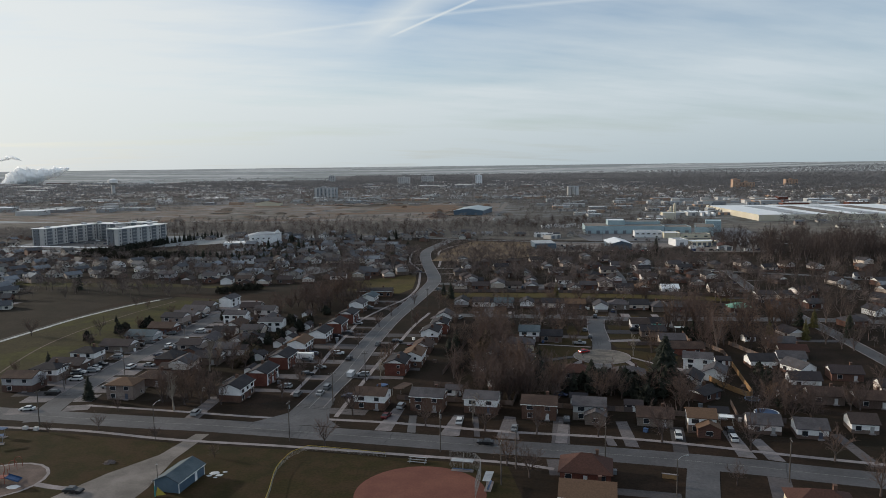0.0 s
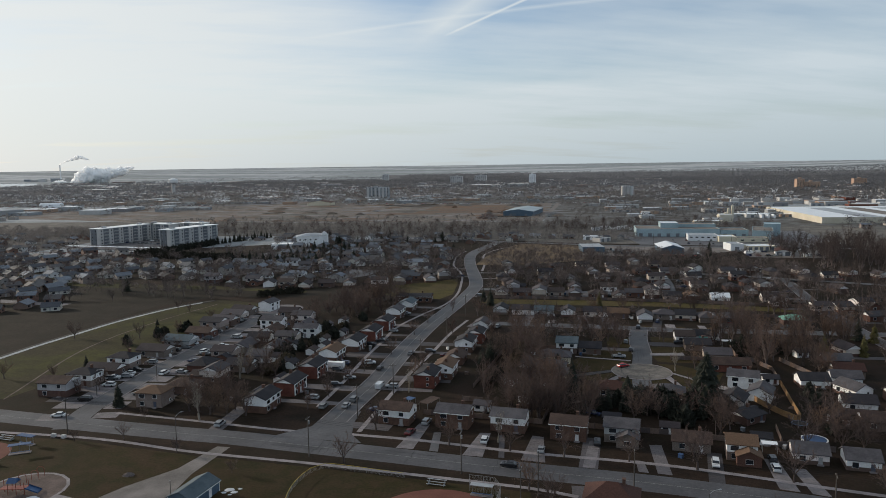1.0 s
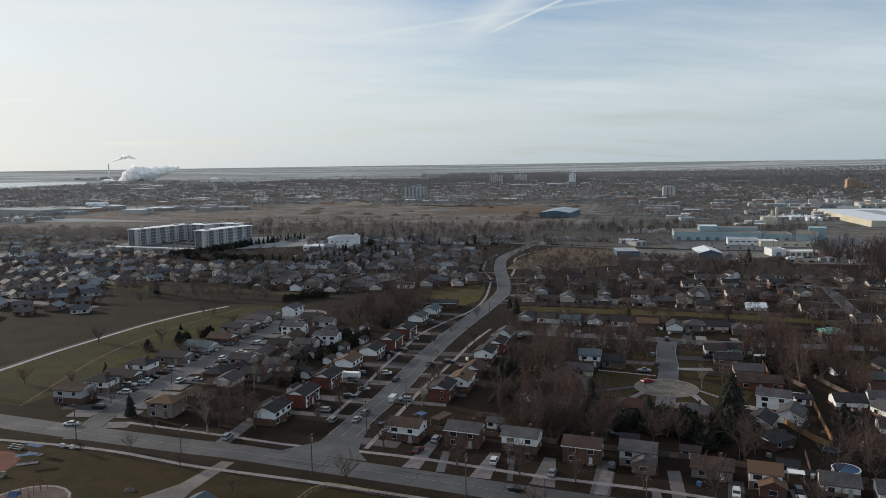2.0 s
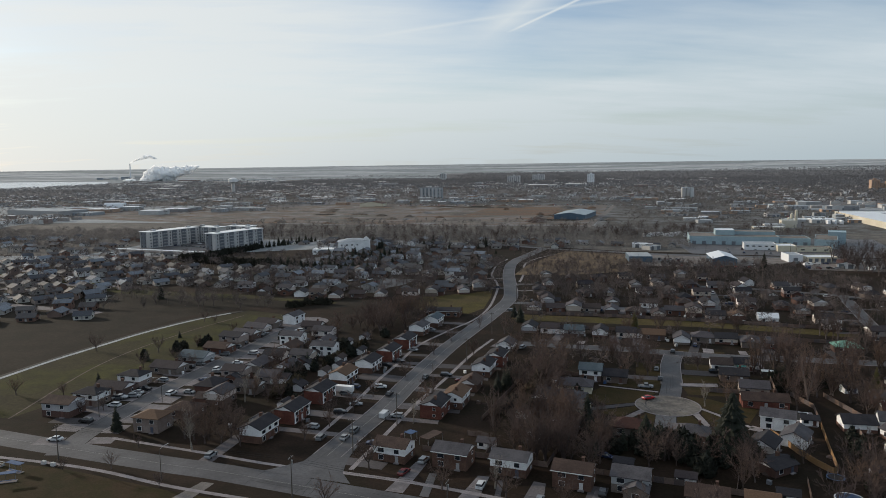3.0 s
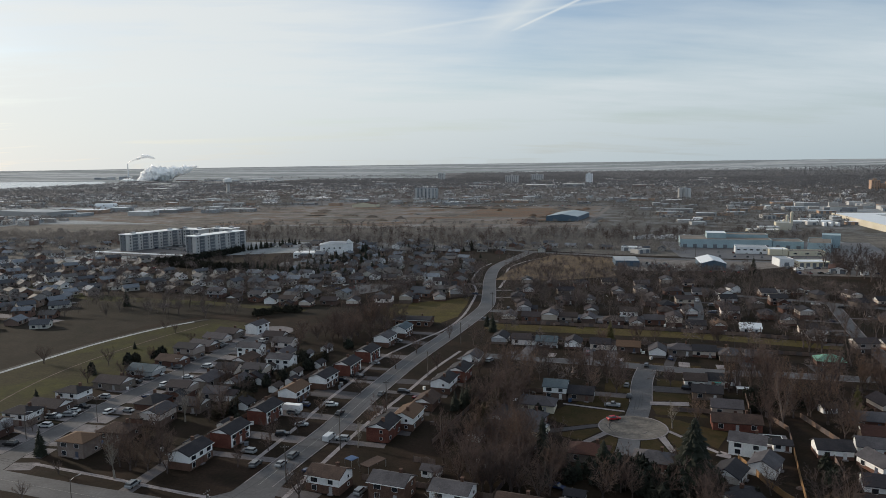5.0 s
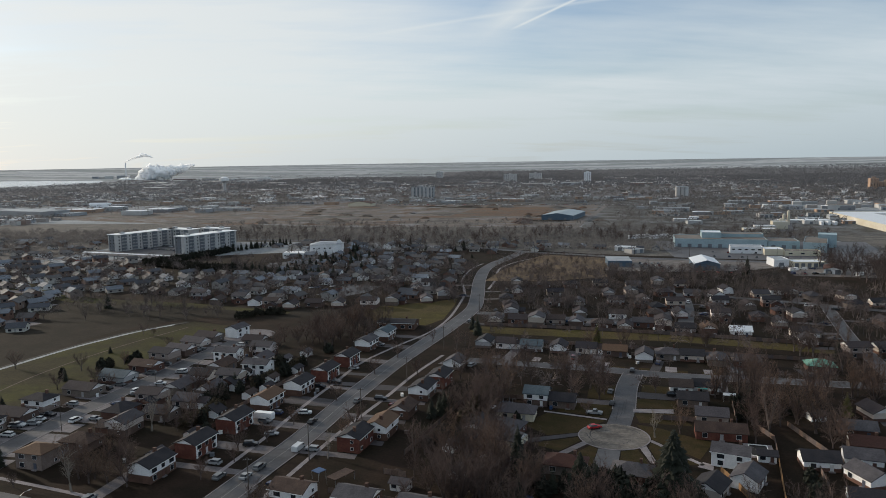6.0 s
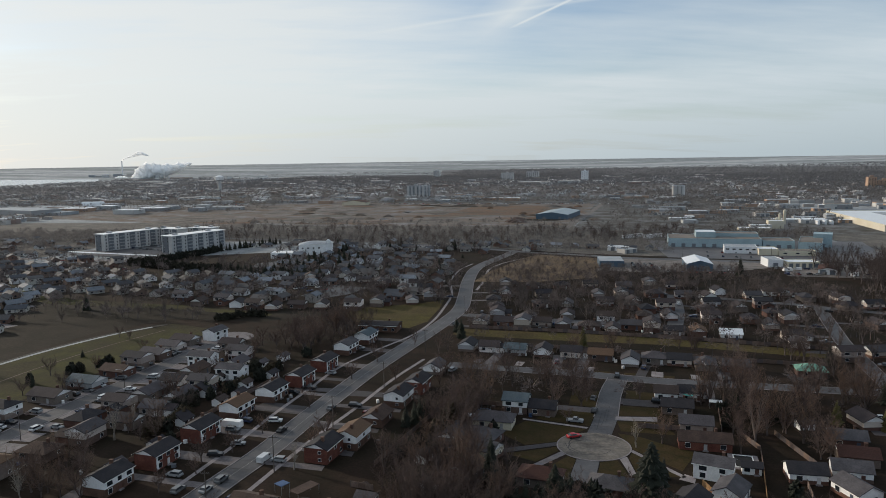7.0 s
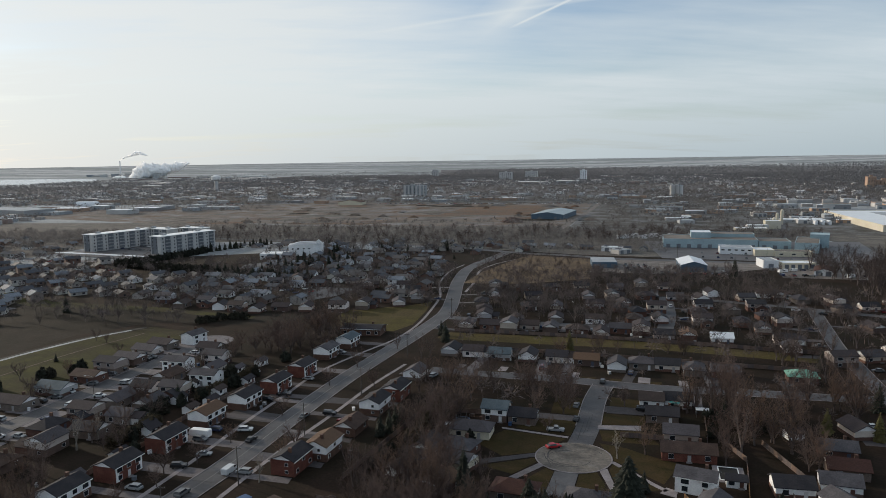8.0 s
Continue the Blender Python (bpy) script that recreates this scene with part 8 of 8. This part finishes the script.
# ---------------------------------------------------------------- driveways and paths round the turning circle
for pts, mat in (([(84.6, 199.6), (90.5, 199.2), (87.5, 182), (81.5, 183.6)], "asphalt_dark"), ([(95.6, 201.2), (97.7, 202.4), (98.8, 192.3), (97.4, 190.4)], "concrete"), ([(80.9, 204.6), (82.2, 202.9), (75.3, 194.4), (73.4, 195.3)], "apron"),
                 ([(80.0, 210.8), (80.4, 208.5), (64, 201.4), (63.8, 204.4)], "drive"), ([(69.9, 228.5), (69.9, 227.3), (88.5, 221.6), (88.9, 222.8)], "concrete"), ([(97.7, 232.5), (109.9, 233.1), (109.4, 229.2), (97.2, 229.3)], "concrete"),
                 ([(101.2, 246.1), (112.2, 245.1), (111.8, 241.8), (100.9, 243.1)], "drive"), ([(108.6, 190), (110.6, 193.2), (113, 191.5), (112, 188)], "concrete"), ([(66, 290), (69, 289.5), (68, 284), (65, 284.5)], "concrete"), ([(92, 285), (95, 284.5), (94, 279), (91, 279.5)], "concrete"), ([(115, 281), (119, 280), (118, 273.6), (114, 274.6)], "concrete"), ([(128, 278), (131, 277.6), (130.4, 272), (127.4, 272.4)], "concrete"), ([(50, 292), (53, 291.4), (52, 287), (49, 287.6)], "apron")):
    patch("driveway", pts, mat, 0.060, "worn driveway between garden lawns", "driveway")
for pts, mat in (([(14.1, 141.3), (18.5, 140.5), (21.6, 158), (18.6, 158.5)], "apron"), ([(30.8, 136.9), (35.8, 136), (38, 151.5), (35.2, 151.8)], "apron"), ([(44.9, 134.2), (50.6, 132.8), (51.6, 149), (48.8, 150)], "drive"), ([(59, 130.4), (61.8, 129.8), (65.6, 146), (63, 146.5)], "apron"),
                 ([(75.5, 127.2), (78.6, 126.2), (80.4, 144), (77.4, 144)], "drive"), ([(71.4, 128), (73.6, 127.4), (73.8, 134), (72, 134.6)], "drive"), ([(99.6, 119.6), (103.4, 118.2), (105.4, 136), (102.4, 136)], "apron"), ([(105.6, 117.4), (109, 116), (109.6, 130), (106.6, 130.4)], "apron"),
                 ([(126, 112.5), (129, 111.5), (130.6, 132), (127.8, 132)], "drive"), ([(22.6, 139.4), (24.8, 139), (25, 152), (23, 152)], "asphalt_dark"), ([(39.6, 135.6), (41, 135.2), (41.6, 150), (40.2, 150)], "drive")):
    patch("driveway", pts, mat, 0.052, "driveway from a house down to the road", "driveway")


# ---------------------------------------------------------------- fences
def make_fence(pts, height=1.8, mat="fence", label="weathered board fence between gardens", span=2.6):
    """Posts with boarded panels between them."""
    f = thing("garden_fence")
    line = [Vector((x * K, y * K, 0)) for x, y in pts]
    for p, q in zip(line, line[1:]):
        n = max(1, round((q - p).length / span))
        a = math.atan2(q.y - p.y, q.x - p.x)
        for k in range(n):
            s, e = p.lerp(q, k / n), p.lerp(q, (k + 1) / n)
            c = (s + e) / 2
            part("post", Build().box((s.x, s.y, height / 2 + 0.05), (0.14, 0.14, height + 0.1), 0, a), mat, f)
            part("panel", Build().box((c.x, c.y, height / 2), ((e - s).length - 0.14, 0.06, height - 0.06), 0, a), mat, f)
    return tagged(f, label, "fence", "garden fences")


NEW = "sunlit orange-brown cedar board fence between gardens"
make_fence([(113.6, 187.0), (115.2, 180.6), (116.6, 173.2), (118.6, 166.3), (120.8, 161.3)], 1.9, "fence_new", NEW, 3.2)
make_fence([(130, 196.6), (127.8, 187), (125, 175), (122.3, 162.5)], 1.9, "fence_new", NEW, 3.2)
make_fence([(120.8, 161.3), (122.3, 162.5)], 1.9, "fence_new", NEW, 3.2)
for pts in ([(19, 166), (36, 162.5), (52, 158.5)], [(36, 162.5), (38, 172)], [(52, 158.5), (54.5, 168)], [(68, 155), (70.5, 164)], [(54, 158), (84, 151)], [(86, 150), (121, 140)], [(95, 148), (98, 158)], [(110, 144), (113, 156)],
            [(-34, 170), (-31, 190), (-26, 212)], [(-29, 212), (-25, 233), (-19, 260)], [(-31, 194.5), (-24, 193)], [(-29, 213.5), (-21, 212.2)], [(-25, 232.5), (-17, 231.2)], [(-20, 248.2), (-12, 246.8)],
            [(33, 190), (37, 206), (41, 222)], [(41, 222), (45, 240)], [(30, 178), (36, 176.5)], [(44, 315.5), (90, 309.5), (140, 299), (180, 291)], [(42, 344), (60, 342), (80, 339.5), (100, 336.5), (125, 331.5), (150, 326), (188, 316)], [(60, 313), (59, 306)], [(82, 310), (81, 303)], [(103, 307), (102, 298)], [(122, 302), (121, 295)],
            [(130, 196), (133, 210), (130, 222)], [(136, 178), (139, 196)], [(144, 200), (140, 222)], [(150, 165), (134, 168)], [(103, 224), (122, 222)], [(126, 222), (129, 240)], [(50, 228), (52, 240), (66, 238)], [(48, 214), (50, 228)]):
    make_fence(pts, 1.7)


# ---------------------------------------------------------------- garden things
def make_pool(x, y, a):
    p = thing("swimming_pool", pose(x, y, 0, 0, 0, a))
    part("deck", Build().box((0, 0, 0.10), (8.2, 10.6, 0.2)), "concrete", p, "pale concrete deck")
    part("cover", Build().box((0, 0.2, 0.23), (4.8, 8.2, 0.06)), "rubber", p, "dark winter cover")
    for dx, dy, sx, sy in ((-2.6, 0.2, 0.3, 8.8), (2.6, 0.2, 0.3, 8.8), (0, -4.1, 4.9, 0.3), (0, 4.5, 4.9, 0.3)):
        part("coping", Build().box((dx, dy, 0.27), (sx, sy, 0.14)), "trim", p, "white coping")
    return tagged(p, "covered swimming pool with pale concrete deck", "pool")


make_pool(126.8, 201.8, -8)


def make_round_pool(x, y, r, cover, label):
    p = thing("round_pool", pose(x, y, 0))
    part("wall", Build().tube((0, 0, 0), (0, 0, 1.2), r, r, 24), "metal_white", p, "white pool wall")
    part("cover", Build().tube((0, 0, 1.2), (0, 0, 1.26), r - 0.1, r - 0.3, 24), cover, p, "blue winter cover")
    part("rim", Build().tube((0, 0, 1.12), (0, 0, 1.22), r + 0.15, r + 0.15, 24), "trim", p)
    return tagged(p, label, "pool")


make_round_pool(118.5, 146, 3.4, "pool_blue", "round white garden pool under a blue cover")


def make_trampoline(x, y):
    p = thing("trampoline", pose(x, y, 0))
    part("mat", Build().tube((0, 0, 0.86), (0, 0, 0.9), 2.0, 2.0, 20), "rubber", p, "black mat")
    part("edge_pad", Build().poly([(r * math.cos(k * math.pi / 10), r * math.sin(k * math.pi / 10), z) for r, z in ((2.0, 0.92), (2.35, 0.9)) for k in range(20)],
                                  [(k, (k + 1) % 20, 20 + (k + 1) % 20, 20 + k) for k in range(20)]), "pool_blue", p, "blue edge pad")
    for k in range(6):
        a = k * math.pi / 3
        part("leg", Build().tube((2.2 * math.cos(a), 2.2 * math.sin(a), 0), (2.2 * math.cos(a), 2.2 * math.sin(a), 2.6), 0.04, 0.04, 5), "steel", p)
    return tagged(p, "garden trampoline with blue pad and net poles", "trampoline", "trampolines")


first_t = make_trampoline(49.5, 203.5)
for x, y in ((58, 232), (120, 158), (-46, 232), (150, 290)):
    copy_thing(first_t, spread(pose(x, y, 0)))


def make_canopy(x, y, a, w_=4.0, d_=3.0, mat="metal_white", label="small white canopy on posts in a garden"):
    p = thing("canopy", pose(x, y, 0, 0, 0, a))
    part("roof", Build().box((0, 0, 2.45), (w_, d_, 0.12)), mat, p)
    for sx in (-1, 1):
        for sy in (-1, 1):
            part("post", Build().box((sx * (w_ / 2 - 0.15), sy * (d_ / 2 - 0.15), 1.195), (0.1, 0.1, 2.39)), "steel", p)
    return tagged(p, label, "canopy", "canopies")


make_canopy(55.3, 224, -10)
make_canopy(129, 243, -8, 4.5, 3.0)
make_canopy(105.4, 140.5, -14, 4.0, 2.6)
make_canopy(14.5, 173.5, 60, 3.0, 3.0, "pool_blue", "blue tarpaulin canopy on posts in a garden")
make_canopy(106.1, 174.5, 40, 5.5, 4.0, "pool_blue", "blue tarpaulin canopy on posts in a garden")
make_canopy(121.8, 248.5, -6, 3.4, 2.2, "teal", "teal canopy on posts beside a white house")
make_canopy(20.5, 172, 60, 7.5, 3.6, "roof_brown", "brown lean-to roof on posts beside a house")


def make_caravan(x, y, a, length=6.0):
    p = thing("caravan", pose(x, y, 0, 0, 0, a))
    part("body", Build().prism([(-length / 2, 0.5), (length / 2, 0.5), (length / 2 + 0.2, 1.4), (length / 2 - 0.3, 2.6), (-length / 2 + 0.2, 2.7), (-length / 2, 2.4)], -1.15, 1.15, axis="y"), "trim", p)
    part("window", Build().box((0.4, -1.16, 1.7), (1.6, 0.05, 0.6)), "glass", p)
    for sy in (-1.0, 1.0):
        part("wheel", Build().tube((0, sy - 0.1, 0.33), (0, sy + 0.1, 0.33), 0.33, 0.33, 10), "rubber", p)
    part("drawbar", Build().box((length / 2 + 0.8, 0, 0.5), (1.6, 0.12, 0.1)), "steel", p)
    return tagged(p, "white caravan parked beside a house", "caravan", "caravans")


first_c = make_caravan(-15.2, 212.6, 170, 7.0)
for x, y, a in ((236, 520, 20), (270, 500, 40)):
    copy_thing(first_c, spread(pose(x, y, 0, 0, 0, a)))

gw = thing("garden_wall", pose(80, 108.8, 0, 0, 0, -20))
part("wall", Build().box((0, 0, 0.55), (3.6, 0.4, 1.1)), "fence_new", gw, "orange-brown masonry")
part("coping", Build().box((0, 0, 1.14), (3.8, 0.55, 0.1)), "concrete", gw)
tagged(gw, "short low orange-brown garden wall at a street corner", "wall")

# odds and ends in gardens: bins, crates, barrels, covered piles
orng = random.Random(77)


def make_bin(mat):
    p = thing("garden_box")
    part("box", Build().box((0, 0, 0.5), (1.2, 0.9, 1.0), 0, 0.0, 0.94), mat, p)
    part("lid", Build().box((0, 0, 1.04), (1.28, 0.98, 0.09)), mat, p)
    return tagged(p, "small garden storage box with a lid", "storage box", "storage boxes")


BINS = [make_bin(k) for k in ("trim", "pool_blue", "panel_dark", "fence", "grey_block")]
for k in range(85):
    hx, hy, _ = HOUSES[orng.randrange(0, 110)]
    a = orng.uniform(0, 6.28)
    x, y = hx + math.cos(a) * orng.uniform(6.5, 9.5), hy + math.sin(a) * orng.uniform(6.5, 9.5)
    if not free(x, y, -1.2):
        continue
    m = pose(x, y, 0, 0, 0, orng.uniform(0, 180))
    if k < 5:
        BINS[k].matrix_basis = m
    else:
        copy_thing(orng.choice(BINS), m)
for k in range(5):
    if BINS[k].location.length < 1:
        BINS[k].matrix_basis = spread(pose(30 + 3 * k, 172 + k, 0))
for x, y, r in ((62, 190, 1.6), (44, 186, 1.2), (124, 172, 1.4), (-36, 205, 1.4), (-33, 243, 1.3), (70, 262, 1.5), (75, 264, 1.2), (150, 240, 1.8), (105, 160, 1.3), (33, 180, 1.2)):
    heap("brush_heap", x, y, r, 0.7, "mulch", "small heap of brush and leaves in a garden", "heap", int(x) + 200)
# cars and trailers in the works yards
for k in range(18):
    put_car(orng.choice(PAINTS), orng.choice(("car", "suv", "pickup", "van")), 232 + (k % 9) * 6 + orng.uniform(-1, 1), 505 + (k // 9) * 22 + orng.uniform(-3, 3), orng.uniform(0, 180), 0.1)
for k in range(12):
    t = make_block("trailer", 150 + k * 6 + orng.uniform(-2, 2), 716 + (k % 3) * 7, orng.uniform(0, 12), 9, 2.4, 3.2, "metal_white", "metal_white", "white box trailer parked in a yard", "trailer", parapet=False)
    t["group"] = "trailers"

# far parked cars, too many and too small to count
FAR_CARS = Build()


def far_car(x, y, a):
    z = ground_z(x, y) + 0.15
    ca, sa = math.cos(a), math.sin(a)
    FAR_CARS.box((x, y, z + 0.55), (4.5, 1.8, 0.7), 0, a, 0.94)
    FAR_CARS.box((x - 0.2 * ca, y - 0.2 * sa, z + 1.15), (2.4, 1.6, 0.5), 1, a, 0.8)


for row in range(0, 9, 2):
    for k in range(26):
        x = -392 + k * 6.8 + orng.uniform(-2, 2)
        y = 363.5 + row * 23 + (x + 200) * -0.12
        if x < -222 and orng.random() < 0.7:
            side = orng.choice((-1, 1))
            far_car(x * K, (y + side * orng.uniform(2.6, 8.5)) * K, radians(-7 + orng.choice((0, 90))))
for x0, y0, dx, dy, many, turn, rows in ((330, 880, 4.2, -0.5, 16, 84, 4), (352, 960, 4.2, -0.5, 14, 84, 3), (-200, 1245, 4.6, -0.4, 60, 84, 2), (60, 1228, 4.6, -0.4, 40, 84, 2), (-1000, 1290, 5.0, -0.3, 60, 80, 3),
                                         (-640, 1270, 5.0, -0.3, 40, 80, 2), (205, 745, 4.4, -0.6, 14, 80, 2), (150, 515, 4.4, -0.5, 12, 80, 2), (-75, 425, 4.0, 2.0, 6, 60, 2), (250, 545, 4.6, -0.5, 10, 80, 1)):
    for r in range(rows):
        for k in range(many):
            if orng.random() < 0.72:
                far_car((x0 + dx * k + r * 1.5) * K, (y0 + dy * k + r * 13 + orng.uniform(-0.6, 0.6)) * K, radians(turn + orng.uniform(-4, 4)))
solid("far_cars", FAR_CARS, ["car_many", "glass"], "many far parked cars in streets and yards", "cars", "stuff")
